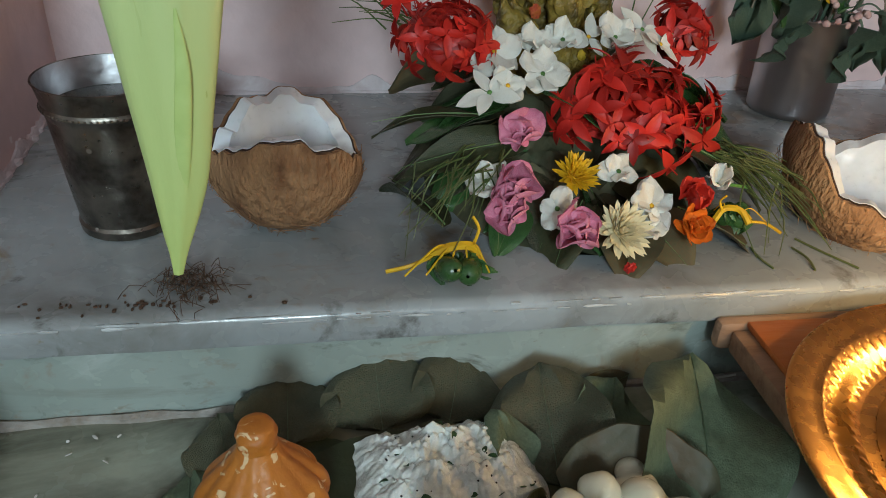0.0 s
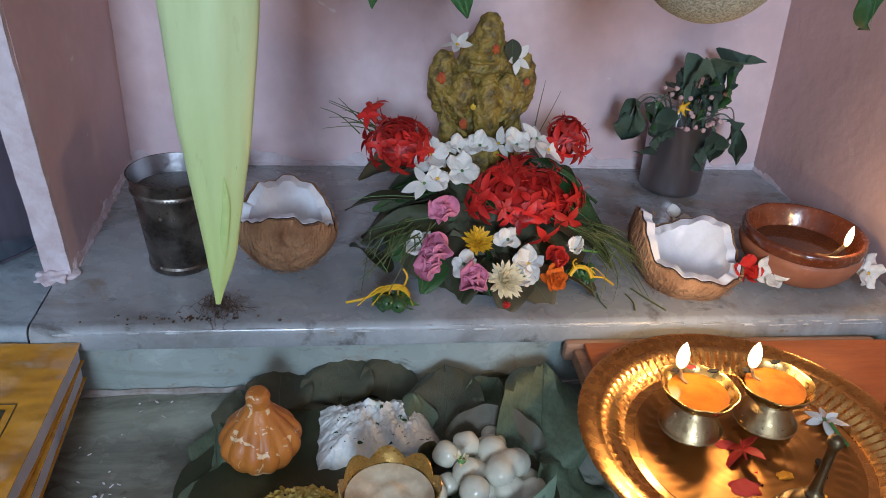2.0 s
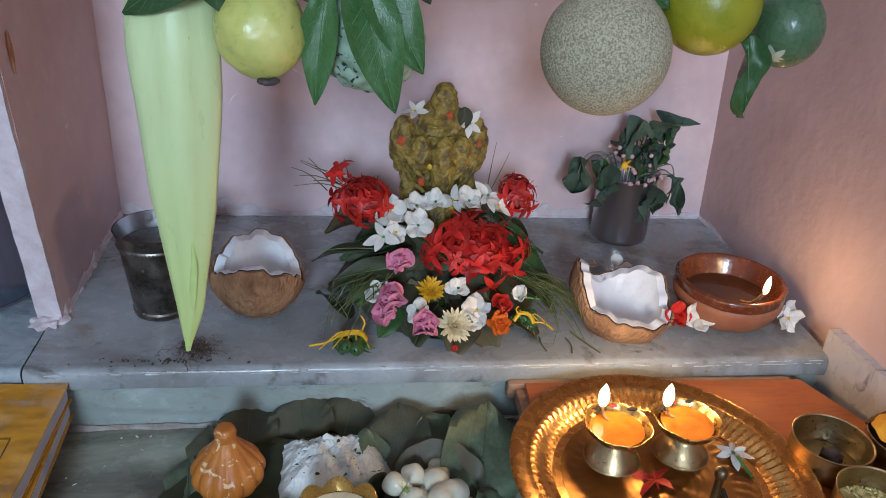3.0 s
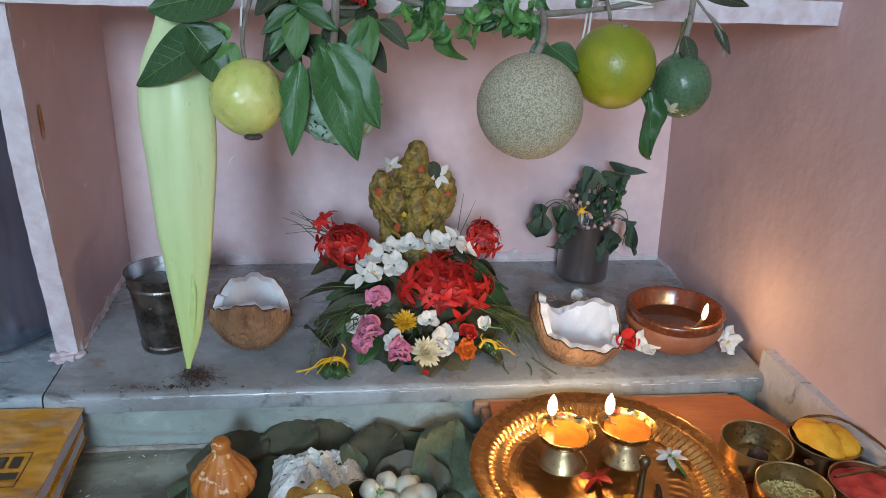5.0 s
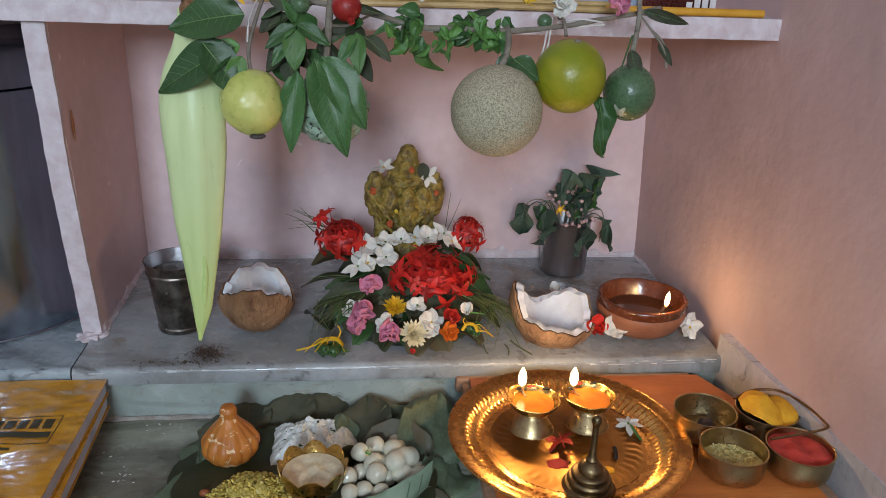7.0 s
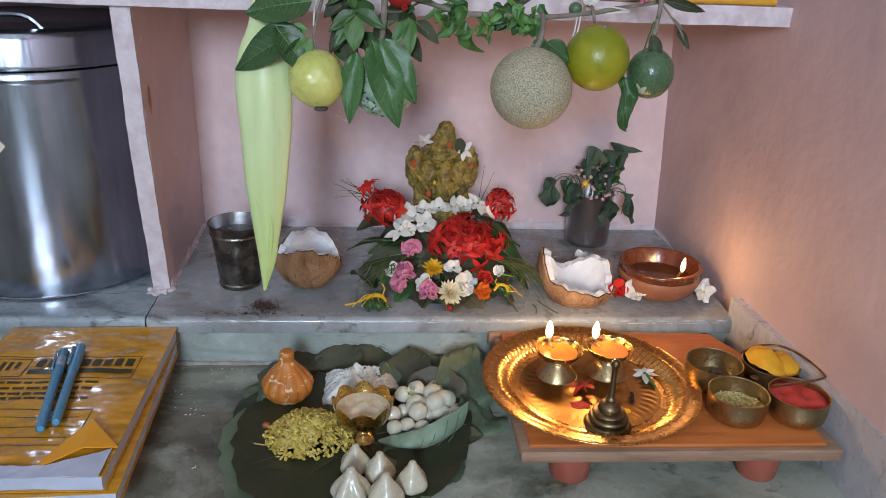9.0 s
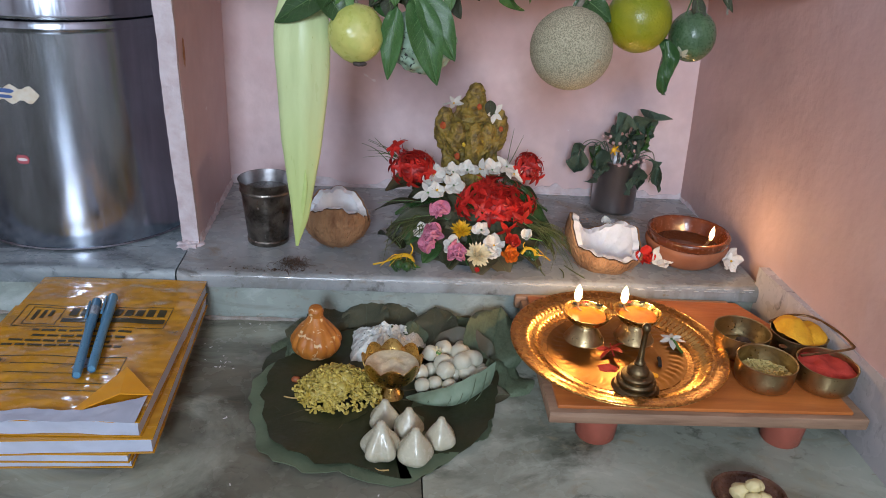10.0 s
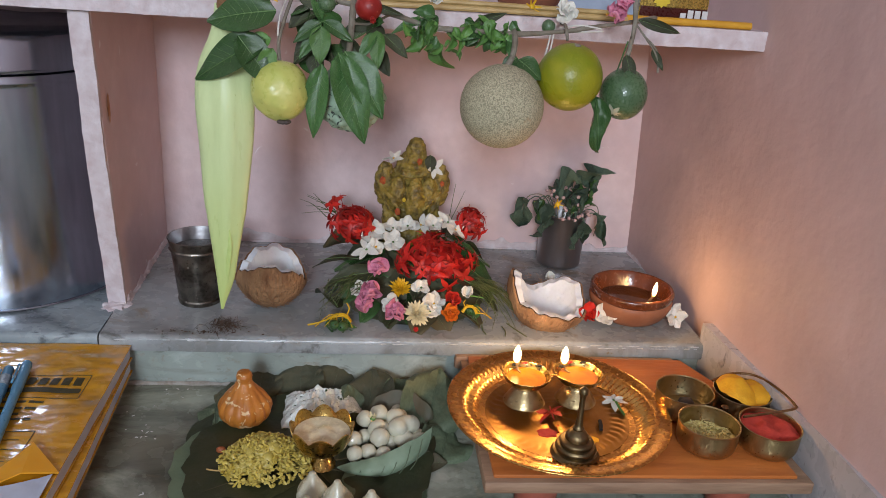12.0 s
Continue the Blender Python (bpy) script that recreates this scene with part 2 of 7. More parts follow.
M["wick"] = mat("wick", (0.16, 0.09, 0.04), 0.9, vary=(0.34, 0.22, 0.10), scale=200)
M["soot"] = mat("soot", (0.012, 0.010, 0.010), 0.9, scale=200)
M["idol"] = mat("idol", (0.29, 0.205, 0.038), 0.48, vary=(0.085, 0.058, 0.016), scale=80, bump=0.9, bump_scale=170, lo=0.44, hi=0.60, spots=(55.0, 0.13, (0.44, 0.31, 0.03)))
M["red_mark"] = mat("red_mark", (0.34, 0.035, 0.012), 0.7, vary=(0.46, 0.14, 0.02), scale=300, bump=0.6, bump_scale=400)
M["yellow_mark"] = mat("yellow_mark", (0.60, 0.42, 0.03), 0.7, scale=200)
M["red_petal"] = mat("red_petal", (0.44, 0.016, 0.010), 0.5, vary=(0.28, 0.007, 0.006), scale=90, rand=0.55)
M["scarlet"] = mat("scarlet", (0.50, 0.024, 0.012), 0.55, vary=(0.42, 0.016, 0.01), scale=90, rand=0.25)
M["white_petal"] = mat("white_petal", (0.80, 0.78, 0.72), 0.5, vary=(0.66, 0.63, 0.52), scale=60, bump=0.25, bump_scale=150, rand=0.10, sub=0.1)
M["cream_petal"] = mat("cream_petal", (0.80, 0.73, 0.50), 0.55, vary=(0.74, 0.62, 0.34), scale=70, rand=0.1)
M["pink_petal"] = mat("pink_petal", (0.62, 0.13, 0.26), 0.5, vary=(0.78, 0.42, 0.50), scale=60, bump=0.2, bump_scale=150, rand=0.22, sub=0.05)
M["yellow_petal"] = mat("yellow_petal", (0.72, 0.46, 0.015), 0.5, vary=(0.62, 0.34, 0.01), scale=90, rand=0.15)
M["orange_petal"] = mat("orange_petal", (0.68, 0.17, 0.010), 0.5, vary=(0.52, 0.09, 0.01), scale=90, rand=0.2)
M["guava"] = mat("guava", (0.44, 0.49, 0.11), 0.32, vary=(0.62, 0.56, 0.17), scale=22, bump=0.25, bump_scale=90, lo=0.3, hi=0.7, chips=(70.0, 0.70, (0.24, 0.17, 0.05)))
M["custard"] = mat("custard", (0.34, 0.45, 0.33), 0.6, vary=(0.20, 0.29, 0.19), scale=60, bump=0.4, bump_scale=200, chips=(170.0, 0.60, (0.04, 0.045, 0.045)))
M["wood_apple"] = mat("wood_apple", (0.50, 0.45, 0.30), 0.85, vary=(0.20, 0.18, 0.11), scale=800, bump=0.9, bump_scale=520, lo=0.42, hi=0.60, detail=3.0, chips=(12.0, 0.66, (0.40, 0.29, 0.16)))
M["citrus"] = mat("citrus", (0.175, 0.215, 0.006), 0.34, vary=(0.31, 0.28, 0.012), scale=11, bump=0.25, bump_scale=420, lo=0.4, hi=0.6)
M["green_fruit"] = mat("green_fruit", (0.058, 0.110, 0.048), 0.30, vary=(0.090, 0.15, 0.070), scale=60, bump=0.45, bump_scale=130, coat=0.25)
M["calyx"] = mat("calyx", (0.46, 0.46, 0.33), 0.7, scale=120)
M["pomegranate"] = mat("pomegranate", (0.34, 0.020, 0.014), 0.42, vary=(0.20, 0.010, 0.008), scale=60, bump=0.3, bump_scale=120, spots=(120.0, 0.2, (0.45, 0.10, 0.06)))
M["string"] = mat("string", (0.70, 0.68, 0.62), 0.8, scale=100)
M["cane"] = mat("cane", (0.52, 0.36, 0.14), 0.5, vary=(0.40, 0.26, 0.09), scale=60)
M["cane_yellow"] = mat("cane_yellow", (0.66, 0.34, 0.03), 0.45, vary=(0.58, 0.28, 0.02), scale=60)
M["foil_brown"] = mat("foil_brown", (0.060, 0.014, 0.012), 0.3, vary=(0.09, 0.02, 0.015), scale=60, bump=0.5, bump_scale=60)
M["foil_gold"] = mat("foil_gold", (0.52, 0.36, 0.09), 0.28, 0.7, vary=(0.38, 0.24, 0.05), scale=60, bump=0.6, bump_scale=60)
M["print_white"] = mat("print_white", (0.75, 0.72, 0.70), 0.5, scale=50)
M["print_yellow"] = mat("print_yellow", (0.75, 0.55, 0.03), 0.5, scale=50)
M["terracotta"] = mat("terracotta", (0.30, 0.115, 0.065), 0.75, vary=(0.22, 0.08, 0.045), scale=40, bump=0.2)
M["cloth_grey"] = mat("cloth_grey", (0.36, 0.42, 0.52), 0.7, vary=(0.28, 0.33, 0.42), scale=40)
M["jaggery"] = mat("jaggery", (0.50, 0.185, 0.026), 0.46, vary=(0.38, 0.125, 0.02), scale=58, bump=0.5, bump_scale=120, chips=(105.0, 0.585, (0.68, 0.48, 0.26)))
M["curd"] = mat("curd", (0.74, 0.77, 0.73), 0.24, vary=(0.62, 0.65, 0.60), scale=150, bump=0.5, bump_scale=300, sub=0.12)
M["rice_yellow"] = mat("rice_yellow", (0.50, 0.37, 0.055), 0.36, vary=(0.58, 0.48, 0.14), scale=80, rand=0.28)
M["herb"] = mat("herb", (0.025, 0.07, 0.02), 0.6, scale=100)
M["seed"] = mat("seed", (0.02, 0.015, 0.012), 0.5, scale=100)
M["peanut"] = mat("peanut", (0.32, 0.09, 0.03), 0.45, scale=100)
M["cream"] = mat("cream", (0.74, 0.65, 0.45), 0.25, vary=(0.70, 0.60, 0.40), scale=40, bump=0.15, bump_scale=60, sub=0.12)
M["dumpling"] = mat("dumpling", (0.62, 0.61, 0.48), 0.20, vary=(0.52, 0.50, 0.38), scale=40, bump=0.10, bump_scale=120, sub=0.15, rand=0.10)
M["modak"] = mat("modak", (0.54, 0.51, 0.38), 0.24, vary=(0.46, 0.425, 0.30), scale=36, bump=0.35, bump_scale=85, sub=0.2, rand=0.06)
M["turmeric"] = mat("turmeric", (0.74, 0.38, 0.012), 0.75, vary=(0.62, 0.29, 0.010), scale=60, bump=0.7, bump_scale=120)
M["kumkum"] = mat("kumkum", (0.52, 0.055, 0.035), 0.85, vary=(0.42, 0.035, 0.022), scale=60, bump=0.7, bump_scale=120)
M["grain_yellow"] = mat("grain_yellow", (0.62, 0.52, 0.18), 0.5, vary=(0.70, 0.62, 0.30), scale=150)
M["areca"] = mat("areca", (0.045, 0.035, 0.035), 0.6, vary=(0.08, 0.06, 0.05), scale=120, bump=0.5, bump_scale=250)
M["wire"] = mat("wire", (0.30, 0.20, 0.10), 0.35, 1.0, vary=(0.20, 0.13, 0.07), scale=120)
M["cover_yellow"] = mat("cover_yellow", (0.56, 0.27, 0.012), 0.22, vary=(0.50, 0.23, 0.010), scale=14, bump=0.55, bump_scale=26, coat=0.7, rough_vary=0.08)
M["cover_plastic"] = mat("cover_plastic", (0.60, 0.30, 0.015), 0.24, vary=(0.52, 0.24, 0.012), scale=14, bump=1.0, bump_scale=17, bump_dist=0.010, bump_detail=1.8, coat=1.0, rough_vary=0.06, stretch=(1.0, 1.8, 1.0))
M["cover_orange"] = mat("cover_orange", (0.80, 0.38, 0.015), 0.5, vary=(0.72, 0.31, 0.010), scale=20)
M["paper"] = mat("paper", (0.50, 0.54, 0.64), 0.75, vary=(0.40, 0.43, 0.52), scale=30, bump=0.5, bump_scale=18)
M["ink"] = mat("ink", (0.055, 0.045, 0.015), 0.45, scale=100)
M["pen_blue"] = mat("pen_blue", (0.11, 0.27, 0.42), 0.35, vary=(0.10, 0.25, 0.39), scale=60)
M["pen_band"] = mat("pen_band", (0.50, 0.56, 0.60), 0.4, vary=(0.16, 0.2, 0.24), scale=260)
M["saucer_wood"] = mat("saucer_wood", (0.12, 0.055, 0.03), 0.3, vary=(0.07, 0.03, 0.018), scale=50, coat=0.3)
M["butter"] = mat("butter", (0.74, 0.64, 0.34), 0.45, vary=(0.68, 0.56, 0.26), scale=60, bump=0.3, bump_scale=150)
M["sticker"] = mat("sticker", (0.70, 0.66, 0.56), 0.5, vary=(0.62, 0.52, 0.36), scale=90)
M["sticker_blue"] = mat("sticker_blue", (0.08, 0.14, 0.34), 0.5, scale=90)
M["sticker_red"] = mat("sticker_red", (0.42, 0.10, 0.12), 0.5, scale=90)
M["debris"] = mat("debris", (0.06, 0.035, 0.022), 0.95, vary=(0.10, 0.06, 0.035), scale=200)
M["flake"] = mat("flake", (0.72, 0.70, 0.68), 0.8, scale=100)


def flame_material():
    m = bpy.data.materials.new("flame")
    m.use_nodes = True
    N, L = m.node_tree.nodes, m.node_tree.links
    N.remove(N["Principled BSDF"])
    e = N.new("ShaderNodeEmission")
    co = N.new("ShaderNodeTexCoord")
    sep = N.new("ShaderNodeSeparateXYZ")
    L.new(co.outputs["Object"], sep.inputs[0])
    r = N.new("ShaderNodeMapRange")
    r.inputs["From Max"].default_value = 0.020
    L.new(sep.outputs["Z"], r.inputs["Value"])
    cr = N.new("ShaderNodeValToRGB")
    cr.color_ramp.elements[0].color, cr.color_ramp.elements[0].position = (1.0, 0.32, 0.05, 1), 0.05
    cr.color_ramp.elements[1].color, cr.color_ramp.elements[1].position = (1.0, 0.76, 0.36, 1), 0.40
    L.new(r.outputs["Result"], cr.inputs[0])
    L.new(cr.outputs[0], e.inputs["Color"])
    e.inputs["Strength"].default_value = 7.0
    L.new(e.outputs[0], N["Material Output"].inputs["Surface"])
    return m


M["flame"] = flame_material()


# ---- geometry helpers ----
def finish(bm, smooth=True):
    me = bpy.data.meshes.new("m")
    bmesh.ops.recalc_face_normals(bm, faces=bm.faces)
    bm.to_mesh(me)
    bm.free()
    if smooth:
        me.polygons.foreach_set("use_smooth", [True] * len(me.polygons))
        me.set_sharp_from_angle(angle=radians(38))
    return me


def thing(name, x=0.0, y=0.0, z=0.0, rz=0.0, label="", category="", group="", kind="", rx=0.0, ry=0.0):
    ob = new(name)
    ob.empty_display_size = 0.01
    ob.matrix_world = pose(x, y, z, rx, ry, rz)
    return tagged(ob, label, category, group, kind)


def part(name, bm, material, parent=None, label="", smooth=True, m=None):
    me = bm if isinstance(bm, bpy.types.Mesh) else finish(bm, smooth)
    if not me.materials:
        me.materials.append(M[material])
    ob = new(name, me)
    if parent is not None:
        ob.parent = parent
    if m is not None:
        ob.matrix_basis = m
    if label:
        tagged(ob, label)
    return ob


def solo(name, bm, material, label, category, group="", kind="", smooth=True, m=None):
    ob = part(name, bm, material, None, "", smooth, m)
    return tagged(ob, label, category, group, kind)


def box(x0, x1, y0, y1, z0, z1, bevel=0.0, seg=2, bm=None):
    bm = bm or bmesh.new()
    r = bmesh.ops.create_cube(bm, size=1.0)
    bmesh.ops.transform(bm, matrix=Matrix.Translation(((x0 + x1) / 2, (y0 + y1) / 2, (z0 + z1) / 2)) @ Matrix.Diagonal((x1 - x0, y1 - y0, z1 - z0, 1)), verts=r["verts"])
    if bevel:
        es = list({e for v in r["verts"] for e in v.link_edges})
        bmesh.ops.bevel(bm, geom=es, offset=bevel, segments=seg, profile=0.5, affect="EDGES")
    return bm


def slab(x0, x1, y0, y1, z0, z1, cell=0.02, wob=0.0, bevel=0.002, seed=0.0):
    """A plate with a gently uneven surface and worn edges."""
    nx, ny, nz = (max(1, int(round((b - a) / cell))) for a, b in ((x0, x1), (y0, y1), (z0, z1)))
    bm = box(0, 1, 0, 1, 0, 1)
    for ax, n in ((0, nx), (1, ny), (2, nz)):
        es = [e for e in bm.edges if abs((e.verts[0].co - e.verts[1].co)[ax]) > 1e-6 and all(abs((e.verts[0].co - e.verts[1].co)[k]) < 1e-6 for k in range(3) if k != ax)]
        if n > 1:
            bmesh.ops.subdivide_edges(bm, edges=es, cuts=n - 1, use_grid_fill=True)
    for v in bm.verts:
        v.co = Vector((x0 + v.co.x * (x1 - x0), y0 + v.co.y * (y1 - y0), z0 + v.co.z * (z1 - z0)))
    if wob:
        for v in bm.verts:
            v.co += wob * noise.noise_vector(v.co * 14 + Vector((seed, 3, 7))) + 0.5 * wob * noise.noise_vector(v.co * 60 + Vector((seed, 1, 2)))
    return bm


def lathe(profile, seg=40, squash=None, bm=None, lobes=None, close=False):
    """Turn a profile of (radius, height) round z. squash(v, angle, k) may move each vertex."""
    bm = bm or bmesh.new()
    rings = []
    for k, (r, z) in enumerate(profile):
        if r < 1e-6:
            rings.append([bm.verts.new((0, 0, z))])
            continue
        ring = []
        for i in range(seg):
            a = 2 * math.pi * i / seg
            rr = r * (1 + (lobes(a, k) if lobes else 0))
            ring.append(bm.verts.new((rr * math.cos(a), rr * math.sin(a), z)))
        rings.append(ring)
    for a, b in zip(rings, rings[1:]):
        for i in range(seg):
            j = (i + 1) % seg
            if len(a) == 1 and len(b) == 1:
                break
            if len(a) == 1:
                bm.faces.new((a[0], b[i], b[j]))
            elif len(b) == 1:
                bm.faces.new((a[i], b[0], a[j]))
            else:
                bm.faces.new((a[i], b[i], b[j], a[j]))
    if squash:
        for v in bm.verts:
            v.co = squash(v.co)
    return bm


def smooth_profile(pts, n=4):
    """Catmull-Rom through profile points."""
    out = []
    P = [pts[0]] + list(pts) + [pts[-1]]
    for i in range(1, len(P) - 2):
        for k in range(n):
            t = k / n
            out.append(tuple(0.5 * (2 * P[i][c] + (P[i + 1][c] - P[i - 1][c]) * t + (2 * P[i - 1][c] - 5 * P[i][c] + 4 * P[i + 1][c] - P[i + 2][c]) * t * t + (3 * P[i][c] - P[i - 1][c] - 3 * P[i + 1][c] + P[i + 2][c]) * t ** 3) for c in range(len(P[i]))))
    out.append(tuple(pts[-1]))
    return out


def tube(points, radius, seg=6, bm=None, taper=None, n=4):
    """A round rod along a smooth line through points."""
    bm = bm or bmesh.new()
    pts = [Vector(p) for p in (smooth_profile(points, n) if len(points) > 2 else points)]
    prev, last = None, None
    side = Vector((0.3, 0.5, 0.81))
    for i, p in enumerate(pts):
        d = (pts[min(i + 1, len(pts) - 1)] - pts[max(i - 1, 0)]).normalized()
        u = d.cross(side)
        u = u.normalized() if u.length > 1e-4 else d.orthogonal().normalized()
        w = d.cross(u)
        r = radius * (taper(i / (len(pts) - 1)) if taper else 1)
        ring = [bm.verts.new(p + r * (math.cos(2 * math.pi * k / seg) * u + math.sin(2 * math.pi * k / seg) * w)) for k in range(seg)]
        if prev:
            for k in range(seg):
                bm.faces.new((prev[k], prev[(k + 1) % seg], ring[(k + 1) % seg], ring[k]))
        else:
            bm.faces.new(list(reversed(ring)))
        prev = ring
    bm.faces.new(prev)
    return bm


def ball(r, c=(0, 0, 0), sub=3, bm=None, fn=None):
    bm = bm or bmesh.new()
    res = bmesh.ops.create_icosphere(bm, subdivisions=sub, radius=1.0)
    for v in res["verts"]:
        u = v.co.normalized()
        k = fn(u) if fn else 1.0
        v.co = Vector(c) + Vector((u.x * r[0], u.y * r[1], u.z * r[2])) * k if isinstance(r, tuple) else Vector(c) + u * r * k
    return bm


def leaf_mesh(length, width, curl=0.2, fold=0.25, tip=1.0, n=10, wave=0.0, seed=0.0, thick=0.0006, twist=0.0, base=0.0, across=4):
    """A leaf blade along +x from the origin: pointed or rounded tip, folded on its midrib, curling down; with thickness."""
    bm = bmesh.new()
    top, bot = [], []
    for i in range(n + 1):
        t = i / n
        w = width / 2 * max(0.03 if i in (0, n) else 0, (math.sin(math.pi * (base + (1 - base) * t) ** 0.75)) ** (0.8 if tip >= 1 else 0.45))
        a = curl * t
        x = length * (math.sin(a) / curl if abs(curl) > 1e-3 else t)
        z = -length * ((1 - math.cos(a)) / curl if abs(curl) > 1e-3 else 0)
        row_t, row_b = [], []
        for j in range(-across, across + 1):
            s = j / across
            y = s * w
            zz = z + fold * abs(y) + wave * width * math.sin(7 * t + 3 * s + seed) * abs(s) + 0.5 * wave * width * noise.noise(Vector((t * 5, s * 3, seed)))
            p = Vector((x, y, zz))
            if twist:
                p = Matrix.Rotation(twist * t, 3, "X") @ p
            row_t.append(bm.verts.new(p))
            row_b.append(bm.verts.new(p - Vector((0, 0, thick))))
        top.append(row_t)
        bot.append(row_b)
    m = 2 * across
    for i in range(n):
        for j in range(m):
            bm.faces.new((top[i][j], top[i + 1][j], top[i + 1][j + 1], top[i][j + 1]))
            bm.faces.new((bot[i][j], bot[i][j + 1], bot[i + 1][j + 1], bot[i + 1][j]))
        bm.faces.new((top[i][0], bot[i][0], bot[i + 1][0], top[i + 1][0]))
        bm.faces.new((top[i][m], top[i + 1][m], bot[i + 1][m], bot[i][m]))
    bm.faces.new(top[0] + bot[0][::-1])
    bm.faces.new(top[n] + bot[n][::-1])
    return bm


def aim(p, q, roll=0.0):
    """A pose at p whose +x points to q and +z roughly up."""
    x = (Vector(q) - Vector(p)).normalized()
    up = Vector((0, 0, 1)) if abs(x.z) < 0.95 else Vector((0, -1, 0))
    y = up.cross(x).normalized()
    z = x.cross(y)
    r = Matrix((x, y, z)).transposed().to_4x4()
    return Matrix.Translation(p) @ r @ Matrix.Rotation(radians(roll), 4, "X")


# ---- the setting ----
LEDGE, BACK, FRONT = 0.069, 0.975, 0.650
# left slab toned darker than the right one
solo("floor", slab(-1.9, 0.1535, -2.4, 0.664, -0.03, 0.0, 0.25), "marble_floor_dark", "darker grey-green veined marble platform floor", "floor", kind="structure", smooth=False)
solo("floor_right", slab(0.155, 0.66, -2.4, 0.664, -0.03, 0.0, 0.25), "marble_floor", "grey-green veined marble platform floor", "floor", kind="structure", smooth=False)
solo("floor_bed", box(-1.95, 0.7, -2.45, 1.0, -0.06, -0.031), "grout", "mortar bed under the marble slabs", "floor", kind="structure", smooth=False)


def nosed_slab(x0, x1, y0, y1, z0, z1, r, wob, seed):
    """A ledge slab whose front edge is worn to a quarter round."""
    prof = [(y1, z0), (y0 + 0.003, z0), (y0 + 0.0008, z0 + 0.0012), (y0, z0 + 0.004), (y0, z1 - r - 0.001)]
    prof += [(y0 + r - r * math.cos(radians(a)), z1 - r + r * math.sin(radians(a))) for a in range(15, 91, 15)]
    prof += [(y0 + r + (y1 - y0 - r) * k / 24, z1) for k in range(1, 25)]
    bm = bmesh.new()
    n = int((x1 - x0) / 0.009)
    rows = []
    for i in range(n + 1):
        x = x0 + (x1 - x0) * i / n
        row = []
        for y, z in prof:
            p = Vector((x, y, z))
            d = noise.noise_vector(p * 14 + Vector((seed, 3, 7))) + 0.5 * noise.noise_vector(p * 70 + Vector((seed, 1, 2)))
            row.append(bm.verts.new(p + wob * d))
        rows.append(row)
    for a_, b_ in zip(rows, rows[1:]):
        for k in range(len(prof)):
            j = (k + 1) % len(prof)
            bm.faces.new((a_[k], a_[j], b_[j], b_[k]))
    bm.faces.new(rows[0])
    bm.faces.new(rows[-1][::-1])
    return bm


solo("ledge_slab", nosed_slab(-0.150, 0.606, FRONT, BACK + 0.01, LEDGE - 0.022, LEDGE, 0.0075, 0.0008, 2), "marble_ledge", "worn grey marble ledge with a rounded nosing", "ledge", kind="structure")
solo("ledge_face", slab(-0.62, 0.604, 0.657, 0.69, -0.0, LEDGE - 0.0225, 0.02, 0.0006), "marble_edge", "pale marble riser under the ledge", "ledge", kind="structure")
solo("ledge_slab_left", nosed_slab(-0.95, -0.1525, FRONT + 0.002, BACK + 0.01, LEDGE - 0.024, LEDGE - 0.001, 0.0065, 0.0005, 8), "marble_dark", "blue-grey dark-veined marble ledge", "ledge", kind="structure")
solo("ledge_face_left", slab(-1.9, -0.621, 0.657, 0.69, 0.0, LEDGE - 0.0245, 0.1), "marble_edge", "pale marble riser", "ledge", kind="structure")
# painted highlight and whitish wear along the nosing: ragged broken strips that hug its curve
rnd = random.Random(19)
b = bmesh.new()
for x0, x1, a0 in ((-0.145, -0.02, 18), (-0.05, 0.10, 34), (0.02, 0.23, 12), (0.16, 0.33, 40), (0.26, 0.45, 20), (0.36, 0.60, 32), (0.44, 0.60, 10)):
    last = None
    for k in range(int((x1 - x0) / 0.0025)):
        x = x0 + 0.0025 * k
        w = 9.0 * noise.noise(Vector((x * 60, a0, 0))) + 5.0 * noise.noise(Vector((x * 210, a0, 4))) + 2.0
        if w < 0.8:
            last = None
            continue
        c = a0 + 6 * noise.noise(Vector((x * 18, a0, 9)))
        row = []
        for t in (-1.0, 0.0, 1.0):
            a = radians(c + t * w)
            r = 0.0075 + (0.0012 if t == 0 else 0.0003)
            row.append(b.verts.new((x, FRONT + 0.0075 - r * math.cos(a), LEDGE - 0.0075 + r * math.sin(a))))
        if last:
            b.faces.new((last[0], row[0], row[1], last[1]))
            b.faces.new((last[1], row[1], row[2], last[2]))
        last = row
solo("worn_edge", b, "worn_glint_white", "whitish worn streaks and painted highlight along the ledge nosing", "wear", kind="structure")
# mortar run along the riser and the walls
rnd = random.Random(5)
b = tube([(x, 0.654 + 0.0015 * rnd.random(), 0.001) for x in np.linspace(-0.4, 0.6, 60)], 0.0042, 6, n=2, taper=lambda t: 0.7 + 0.6 * noise.noise(Vector((t * 40, 0, 0))))
solo("mortar_joint", b, "grout", "crumbly brownish mortar line along the riser", "mortar", kind="structure")
b = tube([(x, BACK - 0.001, LEDGE) for x in np.linspace(-0.14, 0.6, 90)], 0.0042, 6, n=2, taper=lambda t: 0.9 + 0.5 * noise.noise(Vector((t * 30, 4, 0))))
solo("mortar_back", b, "plaster", "rough plaster fillet at the foot of the back wall", "mortar", kind="structure")
b = tube([(-0.140 - 0.0055 * (y - 0.70) / 0.275 + 0.002 * rnd.random(), y, LEDGE) for y in np.linspace(0.735, 0.97, 60)], 0.0038, 6, n=2, taper=lambda t: 0.9 + 0.5 * noise.noise(Vector((t * 24, 9, 0))))
